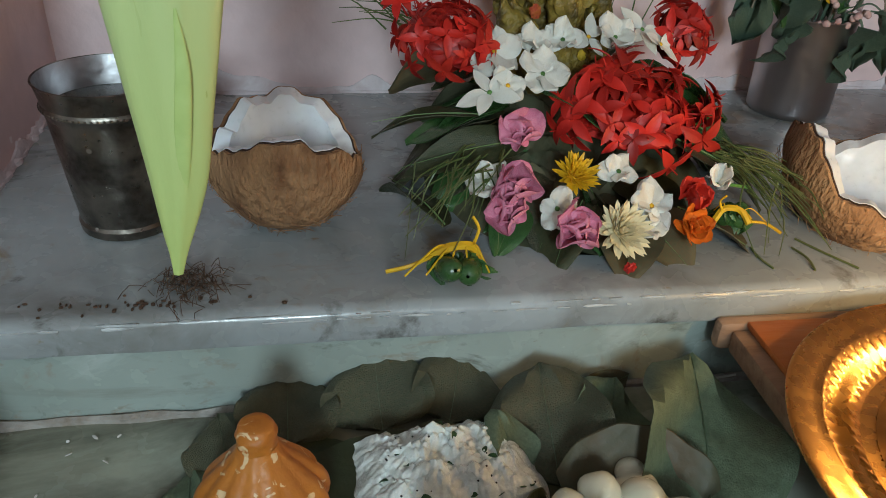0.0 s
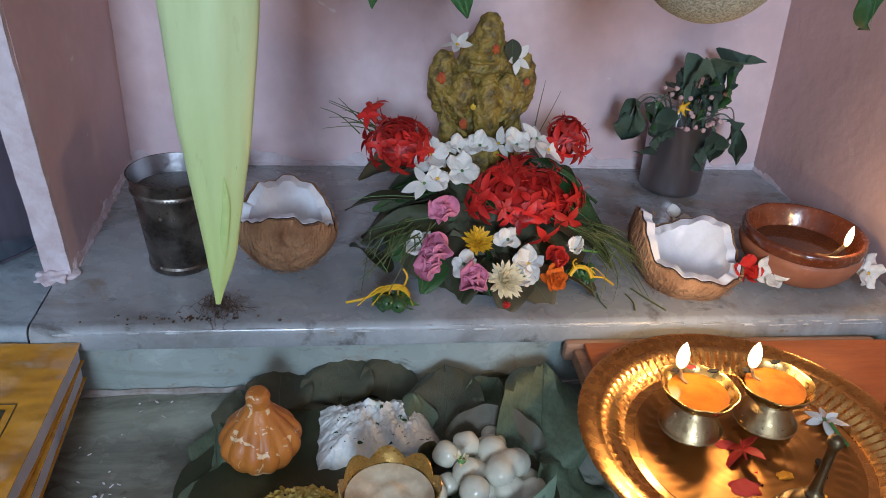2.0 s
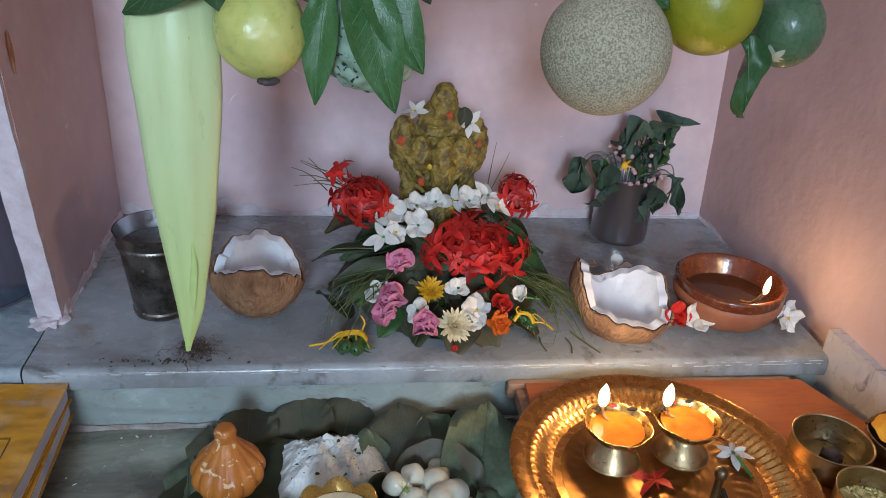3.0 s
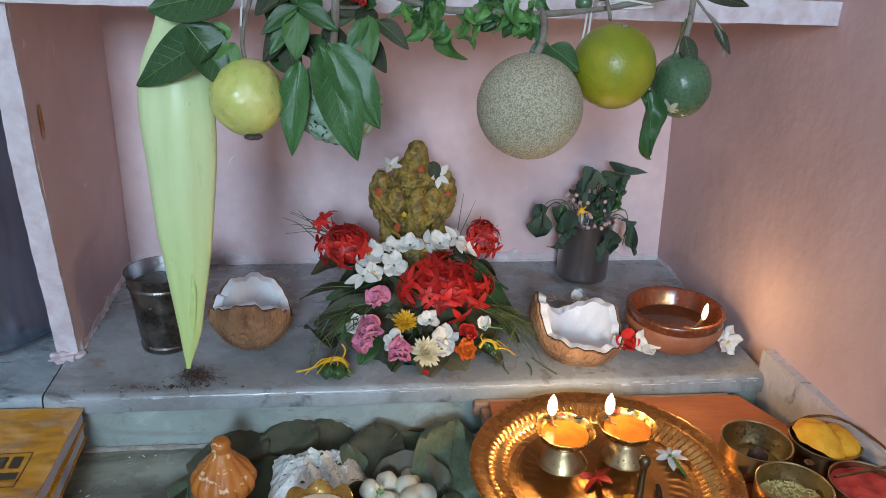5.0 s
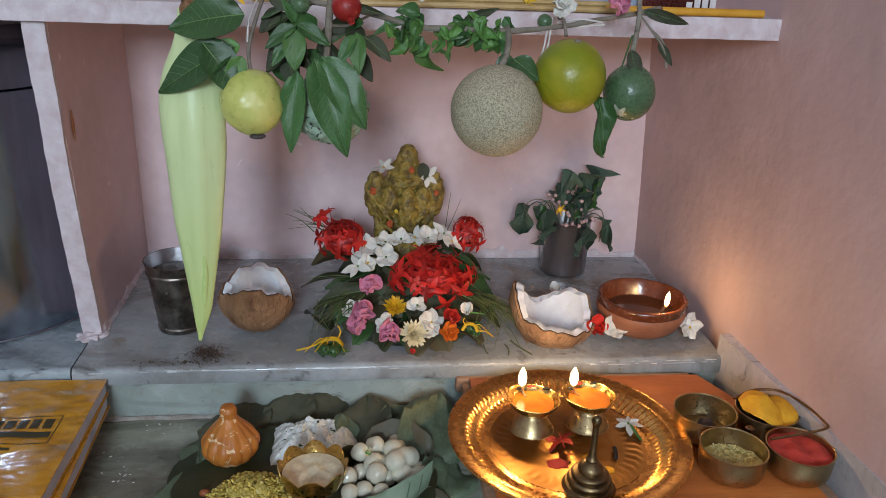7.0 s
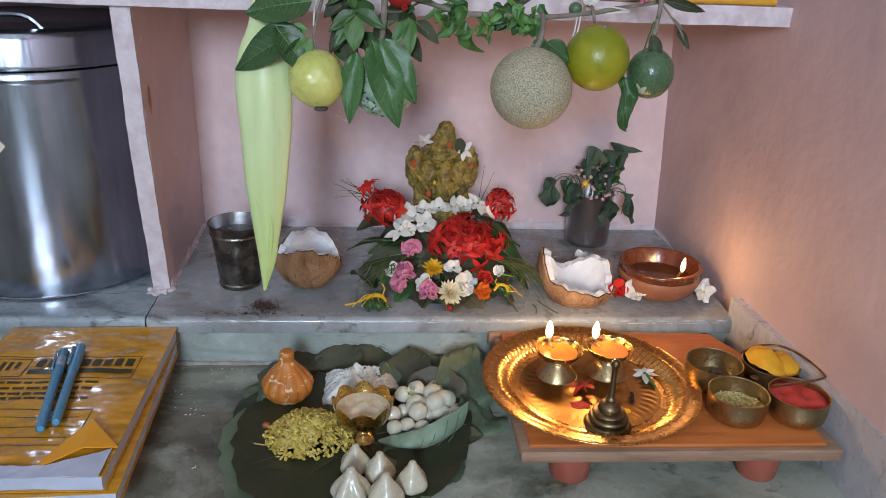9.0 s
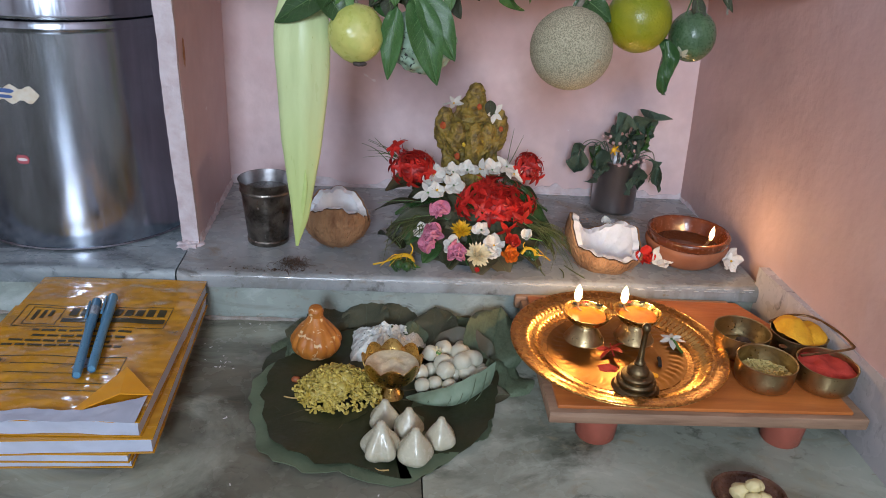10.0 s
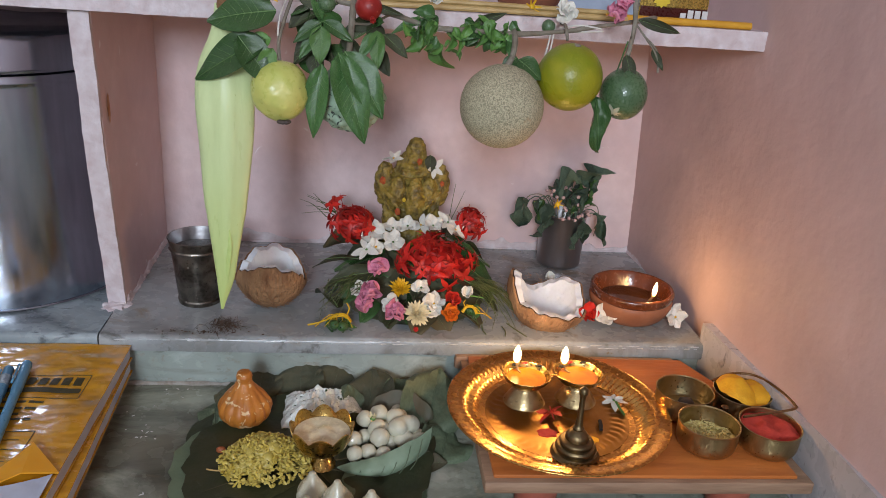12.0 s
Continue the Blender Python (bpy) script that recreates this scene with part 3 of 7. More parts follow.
solo("mortar_side", b, "plaster", "rough plaster fillet at the foot of the partition", "mortar", kind="structure")
solo("wall_back", slab(-1.9, 0.75, BACK, BACK + 0.12, -0.06, 2.2, 0.05, 0.0012), "pink_wall", "pink painted plaster back wall", "wall", kind="structure")
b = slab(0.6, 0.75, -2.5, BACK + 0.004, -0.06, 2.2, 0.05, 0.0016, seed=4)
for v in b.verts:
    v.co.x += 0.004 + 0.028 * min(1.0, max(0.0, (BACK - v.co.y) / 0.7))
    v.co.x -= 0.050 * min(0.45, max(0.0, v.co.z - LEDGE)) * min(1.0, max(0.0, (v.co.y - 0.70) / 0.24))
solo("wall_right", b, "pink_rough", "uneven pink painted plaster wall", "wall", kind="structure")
b = slab(0.603, 0.66, -0.6, 0.664, 0.0, 0.094, 0.012, 0.0006, seed=6)
for v in b.verts:
    if v.co.x < 0.63:
        v.co.x += 0.0215 * min(1.0, max(0.0, (0.655 - v.co.y) / 0.22))
solo("skirting", b, "marble_skirt", "grey marble skirting slab with a worn top edge", "skirting", kind="structure")
# peeled plaster along the foot of the walls
def peel(p, q, n, seed, hi):
    """A ragged strip of bare plaster, standing a little proud of the wall from p to q, n its outward side."""
    bm = bmesh.new()
    p, q, n = Vector(p), Vector(q), Vector(n)
    cols = int((q - p).length / 0.004)
    top, bot = [], []
    for i in range(cols + 1):
        t = i / cols
        h = hi * (0.55 + 0.9 * noise.noise(Vector((t * 9, seed, 0))) + 0.5 * noise.noise(Vector((t * 40, seed, 3))))
        h = max(0.004, h)
        c = p.lerp(q, t)
        row = [bm.verts.new(c + Vector((0, 0, h * k / 4)) + n * (0.0022 * (1 - (k / 4) ** 2) + 0.0010 + 0.0008 * noise.noise(Vector((t * 60, k, seed))))) for k in range(5)]
        row.append(bm.verts.new(c + Vector((0, 0, h + 0.0004)) - n * 0.002))
        top.append(row)
    for a_, b_ in zip(top, top[1:]):
        for k in range(5):
            bm.faces.new((a_[k], b_[k], b_[k + 1], a_[k + 1]))
    return bm


solo("peeled_plaster_back", peel((-0.144, BACK, LEDGE), (0.603, BACK, LEDGE), (0, -1, 0), 2.0, 0.020), "plaster", "peeling whitish plaster along the foot of the back wall", "plaster", kind="structure")
solo("peeled_plaster_side", peel((-0.1453, 0.975, LEDGE), (-0.1405, 0.735, LEDGE), (1, 0, 0), 7.0, 0.010), "plaster", "peeling whitish plaster along the foot of the partition", "plaster", kind="structure")
solo("peeled_plaster_right", peel((0.6215, 0.70, LEDGE), (0.6045, 0.975, LEDGE), (-1, 0, 0), 11.0, 0.014), "plaster", "peeling whitish plaster along the foot of the right wall", "plaster", kind="structure")
b = ball((0.016, 0.012, 0.006), (-0.152, 0.728, LEDGE), 4, fn=lambda u: 1 + 0.5 * noise.noise(u * 2.2))
solo("plaster_lump", b, "plaster", "rough lump of whitish plaster at the partition's foot", "plaster", kind="structure")
# partition: thin plastered slab, its front edge ragged
b = slab(-0.160, -0.140, 0.70, BACK + 0.004, LEDGE - 0.001, 0.440, 0.009, 0.0010, seed=3)
for v in b.verts:
    k = max(0.0, (0.440 - v.co.z) / 0.37)
    if v.co.y < 0.80:
        v.co.y += 0.036 * k ** 1.6 * (0.80 - v.co.y) / 0.10
    v.co.x -= 0.0055 * max(0.0, (v.co.y - 0.70) / 0.275)
    if v.co.y < 0.75 and v.co.x < -0.15:
        v.co += 0.0022 * noise.noise_vector(v.co * 70)
solo("wall_partition", b, "pink_partition", "thin pink plaster partition between the niches", "wall", kind="structure")
b = slab(-0.1612, -0.1392, 0.694, 0.7015, LEDGE + 0.002, 0.437, 0.006, 0.0016, seed=5)
for v in b.verts:
    k = max(0.0, (0.440 - v.co.z) / 0.37)
    v.co.y += 0.036 * k ** 1.6
solo("partition_edge", b, "plaster", "chipped whitish edge of the partition", "trim", kind="structure")
b = slab(-1.9, 0.622, 0.682, BACK + 0.004, 0.438, 0.460, 0.02, 0.0010, seed=11)
solo("rust_stain", ball((0.0007, 0.004, 0.016), (-0.1396, 0.731, 0.325), 3, fn=lambda u: 1 + 0.5 * noise.noise(u * 3.1)), "rust", "orange rust stain on the pink partition", "stain", kind="structure")
solo("shelf", b, "plaster", "whitewashed stone shelf across the niche", "shelf", kind="structure")
# assumed rest of the room, out of view, with the added window opening
solo("wall_left", slab(-2.0, -1.9, -2.5, 1.0, -0.06, 2.2, 0.5), "room", "plain painted wall", "wall", kind="structure", smooth=False)
bm = bmesh.new()
for x0, x1, z0, z1 in ((-2.0, -0.45, -0.06, 2.2), (0.05, 0.75, -0.06, 2.2), (-0.45, 0.05, -0.06, 0.86), (-0.45, 0.05, 1.58, 2.2)):
    box(x0, x1, -2.5, -2.4, z0, z1, bm=bm)
solo("wall_front", bm, "room", "plain painted wall with an assumed window opening", "wall", kind="structure", smooth=False)
solo("ceiling", box(-2.0, 0.75, -2.5, 1.1, 2.2, 2.3), "room", "plain whitewashed ceiling", "ceiling", kind="structure", smooth=False)


def face(p, n=(0, -0.5, 0.85), spin=0.0, s=1.0):
    """A pose at p whose +z points along n."""
    z = Vector(n).normalized()
    q = Vector((0, 0, 1)).rotation_difference(z)
    return Matrix.Translation(p) @ q.to_matrix().to_4x4() @ Matrix.Rotation(radians(spin), 4, "Z") @ Matrix.Diagonal((s, s, s, 1))


def mesh_of(bm, material, smooth=True):
    me = finish(bm, smooth)
    me.materials.append(M[material])
    return me


def merge(bms):
    out = bmesh.new()
    for b, m in bms:
        me = bpy.data.meshes.new("t")
        b.to_mesh(me)
        b.free()
        me.transform(m)
        out.from_mesh(me)
        bpy.data.meshes.remove(me)
    return out


# ---- lamps' flames ----
def flame(parent, x, y, z, h=0.022, lean=10):
    prof = smooth_profile([(0.0, 0.0), (0.0020, 0.003), (0.0029, 0.008), (0.0026, 0.014), (0.0014, 0.019), (0.0, 0.0225)], 4)
    b = lathe([(r * h / 0.0205, zz * h / 0.0225) for r, zz in prof], 14)
    ob = part("flame", b, "flame", parent, "small bright yellow flame", m=pose(x, y, z, 0, lean, 0))
    ob.visible_shadow = False
    return ob


# ---- steel storage drum ----
drum = thing("steel_drum", -0.316, 0.850, LEDGE, label="large brushed stainless steel storage drum with lid on the ledge", category="container")
R = 0.150
part("body", lathe(smooth_profile([(0, 0.001), (R - 0.012, 0.0), (R - 0.003, 0.004), (R, 0.012), (R, 0.10), (R, 0.20), (R, 0.274)], 3) + [(R, 0.277), (R + 0.0012, 0.279), (R + 0.0012, 0.281), (R, 0.283), (R, 0.288), (R - 0.002, 0.290), (0, 0.290)], 96), "steel", drum)
part("lid", lathe([(R + 0.001, 0.2905), (R + 0.003, 0.2915), (R + 0.0035, 0.294), (R + 0.002, 0.296), (R + 0.002, 0.325), (R - 0.002, 0.332), (R - 0.02, 0.335), (R - 0.03, 0.330), (0.0, 0.330)], 96), "steel", drum, "flat steel lid with a raised rim")
part("lid_handle", tube([(-0.02, -0.09, 0.331), (-0.018, -0.09, 0.345), (0.03, -0.088, 0.347), (0.05, -0.086, 0.331)], 0.004, 8), "steel", drum)


def wrap(w, h, ang, z, rad, lobes=None):
    """A thin sticker bent round the drum."""
    bm = bmesh.new()
    grid = []
    n, k = 14, 6
    for i in range(n + 1):
        u = i / n * 2 - 1
        hh = h / 2 * ((1 - abs(u) ** 6) * (lobes(u) if lobes else 1) + 0.02)
        a = ang + u * w / 2 / rad
        grid.append([bm.verts.new((rad * math.sin(a), -rad * math.cos(a), z + hh * (j / k * 2 - 1))) for j in range(k + 1)])
    for i in range(n):
        for j in range(k):
            bm.faces.new((grid[i][j], grid[i + 1][j], grid[i + 1][j + 1], grid[i][j + 1]))
    return bm


part("sticker", wrap(0.066, 0.024, radians(-8), 0.203, R + 0.0005, lambda u: 0.75 + 0.25 * math.cos(9 * u)), "sticker", drum, "cream cloud-shaped maker's sticker, print illegible")
for k, (w, h, a, z) in enumerate(((0.030, 0.005, -12, 0.207), (0.022, 0.004, -11.5, 0.200))):
    part("sticker_print", wrap(w, h, radians(a), z, R + 0.0009), "sticker_blue", drum)
part("size_sticker", wrap(0.017, 0.011, radians(-8), 0.122, R + 0.0005), "sticker_red", drum, "small red and white size sticker")
part("size_print", wrap(0.013, 0.0035, radians(-8), 0.122, R + 0.0009), "print_white", drum)

# ---- blackened tumbler with water ----
tum = thing("old_tumbler", -0.0515, 0.754, LEDGE, label="blackened old silver tumbler filled with water on the marble", category="tumbler")
prof = [(0.0, 0.002), (0.0255, 0.0), (0.0275, 0.001), (0.0282, 0.006), (0.0270, 0.008), (0.0285, 0.02), (0.0335, 0.070), (0.0345, 0.0745), (0.0356, 0.0755), (0.0356, 0.0770), (0.0347, 0.0785), (0.0368, 0.089), (0.0376, 0.0905), (0.0366, 0.0907), (0.0340, 0.078), (0.0325, 0.068), (0.025, 0.006), (0, 0.005)]
part("cup", lathe(prof, 56), "old_silver", tum)
part("lining", lathe([(0.0363, 0.0904), (0.0337, 0.0780), (0.0330, 0.0738)], 56), "silver_inner", tum, "brighter silvery inner wall")
part("water", lathe([(0.0, 0.0735), (0.0333, 0.0735)], 40), "water", tum, "still clear water")
b = bmesh.new()
for i in range(70):
    a = 2 * math.pi * i / 70
    ball(0.0011, (0.0352 * math.cos(a), 0.0352 * math.sin(a), 0.0762), 1, b)
part("beaded_ring", b, "old_silver", tum)


# ---- coconut halves ----
def coconut(x, y, r, depth, m, seed, jag):
    c = thing("coconut_half", label="freshly split coconut half with brown fibrous shell and white flesh", category="coconut", group="coconut halves")
    c.matrix_world = m

    def edge(a):
        return jag(a) + 0.006 * noise.noise(Vector((math.cos(a) * 2.5, math.sin(a) * 2.5, seed))) + 0.0042 * noise.noise(Vector((math.cos(a) * 5, math.sin(a) * 7, seed + 9)))

    def bowl(rr, dd, lift, n=16, seg=112, wob=0.0):
        bm = bmesh.new()
        rings = []
        for k in range(n + 1):
            t = k / n
            th = math.pi / 2 * t
            ring = []
            for i in range(seg):
                a = 2 * math.pi * i / seg
                q = rr * math.sin(th) * (1 + wob * noise.noise(Vector((math.cos(a) * 2, math.sin(a) * 2, t * 3 + seed))))
                z = -dd * math.cos(th) + (edge(a) + lift) * t ** 3
                ring.append(bm.verts.new((q * math.cos(a), q * math.sin(a), z)))
            rings.append(ring)
        for a_, b_ in zip(rings, rings[1:]):
            for i in range(seg):
                bm.faces.new((a_[i], a_[(i + 1) % seg], b_[(i + 1) % seg], b_[i]))
        bm.faces.new(rings[0][::-1])
        return bm, rings[-1]

    def wall(r0, d0, r1, d1, name, material, wob, l0=0.0, l1=0.0):
        b0, e0 = bowl(r0, d0, l0, wob=wob)
        b1, _ = bowl(r1, d1, l1, wob=wob * 0.3)
        n0 = len(e0)
        co0 = [v.co.copy() for v in e0]
        me = bpy.data.meshes.new("t")
        b1.to_mesh(me)
        b1.free()
        base = len(b0.verts)
        b0.from_mesh(me)
        bpy.data.meshes.remove(me)
        b0.verts.ensure_lookup_table()
        outer, inner = list(range(base - n0, base)), list(range(len(b0.verts) - n0, len(b0.verts)))
        for i in range(n0):
            j = (i + 1) % n0
            b0.faces.new((b0.verts[outer[i]], b0.verts[outer[j]], b0.verts[inner[j]], b0.verts[inner[i]]))
        return part(name, b0, material, c)

    wall(r, depth, r - 0.0022, depth - 0.002, "shell", "coco_husk", 0.05)
    wall(r - 0.0023, depth - 0.0021, r - 0.0034, depth - 0.0031, "skin", "coco_rim", 0.02, 0.0004, 0.0006)
    wall(r - 0.0036, depth - 0.0033, r - 0.0125, depth - 0.013, "flesh", "coco_white", 0.02, 0.0010, -0.0005)
    b = bmesh.new()
    rr = random.Random(int(seed * 10))
    for i in range(320):
        a, t = rr.uniform(0, 2 * math.pi), rr.uniform(0.15, 0.97)
        th = math.pi / 2 * t
        p = Vector((r * math.sin(th) * math.cos(a), r * math.sin(th) * math.sin(a), -depth * math.cos(th)))
        nrm = p.normalized()
        tang = Vector((rr.uniform(-1, 1), rr.uniform(-1, 1), rr.uniform(-0.3, 1.5))).cross(nrm).normalized()
        L_ = rr.uniform(0.004, 0.012)
        tube([p * 1.0, p + tang * L_ * 0.5 + nrm * 0.0008, p + tang * L_ + nrm * rr.uniform(0.0, 0.003)], 0.00022, 3, b, n=2)
    tagged(part("coir", b, "coco_husk", c, "loose coir fibres"), kind="stuff")
    return c


coconut(0, 0, 0.0460, 0.049, face((0.0425, 0.747, 0.1175), (0.03, -0.02, 1.0)), 1.3, lambda a: -0.009 + 0.030 * max(0.0, -math.sin(a)) ** 1.5 + 0.027 * max(0.0, math.sin(a)) ** 1.5)
coconut(0, 0, 0.0560, 0.041, face((0.4065, 0.722, 0.0985), (0.17, -0.20, 0.96)), 4.1, lambda a: 0.010 * max(0.0, -math.sin(a)) + 0.027 * max(0.0, math.cos(a - 2.95)) ** 5 + 0.018 * max(0.0, math.cos(a - 0.62)) ** 7 - 0.016 * math.exp(-((a - 1.75) / 0.5) ** 2) - 0.003)


# ---- clay lamp ----
clay = thing("clay_lamp", 0.527, 0.732, LEDGE, label="dark oily terracotta lamp bowl with one burning wick", category="oil lamp")
part("bowl", lathe(smooth_profile([(0, 0.0), (0.030, 0.0), (0.046, 0.008), (0.0555, 0.024), (0.056, 0.032)], 4) + [(0.0545, 0.034)], 56, lobes=lambda a, k: 0.012 * math.sin(3 * a + 1)), "clay", clay)
part("rim", lathe(smooth_profile([(0.0540, 0.0335), (0.0560, 0.036), (0.0565, 0.043), (0.0545, 0.046), (0.0515, 0.045), (0.047, 0.036), (0.040, 0.022), (0.025, 0.016), (0, 0.015)], 4), 56, lobes=lambda a, k: 0.012 * math.sin(3 * a + 1) + 0.006 * math.sin(11 * a)), "clay_oily", clay, "oil-soaked dark inner rim")
part("oil", lathe([(0, 0.027), (0.0425, 0.027)], 40), "oil_dark", clay, "dark lamp oil")
part("wick", tube([(0.006, -0.018, 0.0275), (0.010, -0.032, 0.034), (0.014, -0.041, 0.050)], 0.0018, 6), "wick", clay)
flame(clay, 0.0142, -0.0415, 0.0485, 0.022, 4)

# ---- steel tumbler with leafy sprigs ----
vase = thing("steel_tumbler", 0.4725, 0.922, LEDGE, label="shiny steel tumbler holding wilting leafy basil sprigs", category="tumbler")
part("cup", lathe([(0, 0.001), (0.0325, 0.0), (0.0342, 0.002), (0.0346, 0.006), (0.0360, 0.080), (0.0370, 0.0825), (0.0374, 0.084), (0.0366, 0.0848), (0.0352, 0.083), (0.034, 0.01), (0, 0.008)], 56), "steel_cup", vase)
rr = random.Random(21)
for i in range(9):
    a = rr.uniform(0, 6.28)
    part("stem", tube([(0.01 * math.cos(a), 0.01 * math.sin(a), 0.02), (0.02 * math.cos(a), 0.015 * math.sin(a), 0.085), (0.03 * math.cos(a), -0.004 + 0.018 * math.sin(a), 0.105 + 0.03 * rr.random())], 0.0009, 5), "twig", vase)
LV = [mesh_of(leaf_mesh(1, 0.72, c, 0.7, 1.0, 14, 0.36, s, 0.012, tw, across=5), "leaf_basil") for c, s, tw in ((0.9, 1, 0.3), (1.3, 5, -0.6), (0.5, 8, 0.9))]
LVG = [mesh_of(leaf_mesh(1, 0.66, c, 0.4, 1.0, 10, 0.20, s, 0.012, tw, across=4), "leaf_green") for c, s, tw in ((0.9, 1, 0.3), (1.3, 5, -0.6), (0.5, 8, 0.9))]


def leaf_on(parent, p, q, size=None, roll=0.0, kinds=LV, k=0, name="leaf", wide=1.0):
    d = (Vector(q) - Vector(p)).length if size is None else size
    return part(name, kinds[k % len(kinds)], "leaf_dark", parent, m=aim(p, q, roll) @ Matrix.Diagonal((d, d * wide, d, 1)))


# a few upright leaves, then wilted ones drooping over the rim
for i in range(20):
    a = rr.uniform(0, 6.28)
    p = Vector((0.020 * math.cos(a) + 0.006, 0.014 * math.sin(a) - 0.004, rr.uniform(0.094, 0.132)))
    q = p + Vector((rr.uniform(-0.8, 0.8), rr.uniform(-0.7, -0.1), rr.uniform(-0.3, 0.7))).normalized() * rr.uniform(0.016, 0.028)
    leaf_on(vase, p, q, roll=rr.uniform(-50, 50), k=i, kinds=LVG if i % 3 == 0 else LV)
for i in range(30):  # dried pinkish flower spikes along the rim and among the leaves
    a = rr.uniform(3.3, 6.1)
    h = rr.uniform(0.083, 0.090) if i % 2 else rr.uniform(0.090, 0.130)
    part("dried_bud", ball((0.0028, 0.0024, 0.0028), (0.037 * math.cos(a) + rr.gauss(0, 0.003), 0.037 * math.sin(a), h), 2, fn=lambda u: 1 + 0.3 * noise.noise(u * 3 + Vector((i, 0, 0)))), "bud_pale", vase, "pale dried flower bud")
for p, q, w in (((0.022, -0.012, 0.132), (0.036, -0.024, 0.176), 0.95), ((0.032, -0.014, 0.146), (0.046, -0.028, 0.120), 0.9), ((0.016, -0.016, 0.146), (-0.030, -0.026, 0.138), 0.85), ((0.030, -0.018, 0.142), (0.044, -0.034, 0.100), 0.95), ((-0.004, -0.020, 0.128), (-0.010, -0.032, 0.102), 0.9), ((0.010, -0.018, 0.122), (0.030, -0.032, 0.104), 0.9), ((-0.064, -0.026, 0.110), (-0.090, -0.038, 0.060), 0.62), ((-0.050, -0.024, 0.110), (-0.036, -0.036, 0.066), 0.66), ((-0.042, -0.026, 0.112), (-0.056, -0.036, 0.084), 0.7), ((0.022, -0.036, 0.082), (0.006, -0.043, 0.016), 0.30), ((0.026, -0.036, 0.074), (0.022, -0.042, 0.046), 0.42), ((0.052, -0.022, 0.086), (0.060, -0.030, 0.036), 0.36), ((0.044, -0.022, 0.092), (0.056, -0.030, 0.072), 0.6), ((-0.034, -0.026, 0.084), (-0.042, -0.036, 0.038), 0.40)):
    leaf_on(vase, p, q, roll=rr.uniform(-25, 25), k=rr.randrange(3), wide=w * 1.2, kinds=LVG if rr.random() < 0.3 else LV)
    part("stem", tube([(p[0] * 0.35, p[1] * 0.35, 0.080), (p[0] * 0.75, p[1] * 0.8, max(p[2], 0.086) + 0.004), p], 0.0008, 5), "leaf_basil", vase)
part("drooping_stem", tube([(-0.02, -0.014, 0.104), (-0.045, -0.02, 0.118), (-0.066, -0.025, 0.115), (-0.074, -0.03, 0.095)], 0.0008, 5), "twig", vase)
part("drooping_stem", tube([(0.026, -0.014, 0.096), (0.042, -0.02, 0.104), (0.049, -0.022, 0.086), (0.044, -0.026, 0.055)], 0.0008, 5), "twig", vase)

# ---- flowers ----
PET = {
    "wide_white": mesh_of(leaf_mesh(1, 0.95, -0.35, -0.12, 0.5, 10, 0.12, 2, 0.02, across=5), "white_petal"),
    "slim_white": mesh_of(leaf_mesh(1, 0.50, 0.3, 0.15, 1.0, 6, 0.05, 3, 0.02, across=2), "white_petal"),
    "cream": mesh_of(leaf_mesh(1, 0.24, -0.5, 0.3, 0.5, 5, 0.0, 3, 0.02, across=1), "cream_petal"),
    "yellow": mesh_of(leaf_mesh(1, 0.22, -0.5, 0.3, 0.5, 5, 0.0, 3, 0.02, across=1), "yellow_petal"),
    "pink": mesh_of(leaf_mesh(1, 1.05, -0.8, -0.2, 0.5, 12, 0.10, 4, 0.02, across=6), "pink_petal"),
    "orange": mesh_of(leaf_mesh(1, 0.85, -0.7, -0.2, 0.5, 9, 0.08, 6, 0.02, across=3), "orange_petal"),
    "red": mesh_of(leaf_mesh(1, 0.90, -0.6, -0.1, 0.5, 6, 0.12, 7, 0.02, across=3), "scarlet"),
}
CORE = {k: mesh_of(ball((1, 1, 0.6), (0, 0, 0.2), 2), k) for k in ("yellow_petal", "cream_petal", "pink_petal", "orange_petal", "leaf_fresh")}


def flower(name, label, p, n, petal, rings, core=None, core_r=0.002, spin=0.0, group="", stem=None):
    """rings: (count, petal length, tilt upwards in degrees, distance from the middle)."""
    f = thing(name, label=label, category="flower", group=group)
    f.matrix_world = face(p, n, spin)
    rr = random.Random(int(p[0] * 9000 + p[1] * 700))
    for ri, (cnt, ln, tilt, off) in enumerate(rings):
        j = 9 if cnt > 9 else 22
        for i in range(cnt):
            a = 360.0 * i / cnt + ri * 23 + rr.uniform(-j, j) * 0.8
            m = Matrix.Rotation(radians(a), 4, "Z") @ Matrix.Translation((off, 0, 0.0004 * ri + 0.0006)) @ Matrix.Rotation(radians(-tilt + rr.uniform(-j, j)), 4, "Y") @ Matrix.Rotation(radians(rr.uniform(-1.4 * j, 1.4 * j)), 4, "X")
            s = ln * rr.uniform(0.82, 1.15)
            part("petal", PET[petal], "white_petal", f, m=m @ Matrix.Diagonal((s, s, s, 1)))
    if core:
        part("core", CORE[core], core, f, m=Matrix.Translation((0, 0, 0.001)) @ Matrix.Diagonal((core_r, core_r, core_r, 1)))
    if stem:
        part("stem", tube([(0, 0, 0), (0.3 * stem, 0.1 * stem, -0.002), (stem, 0.12 * stem, -0.004)], 0.0011, 6), "leaf_fresh", f)
    return f


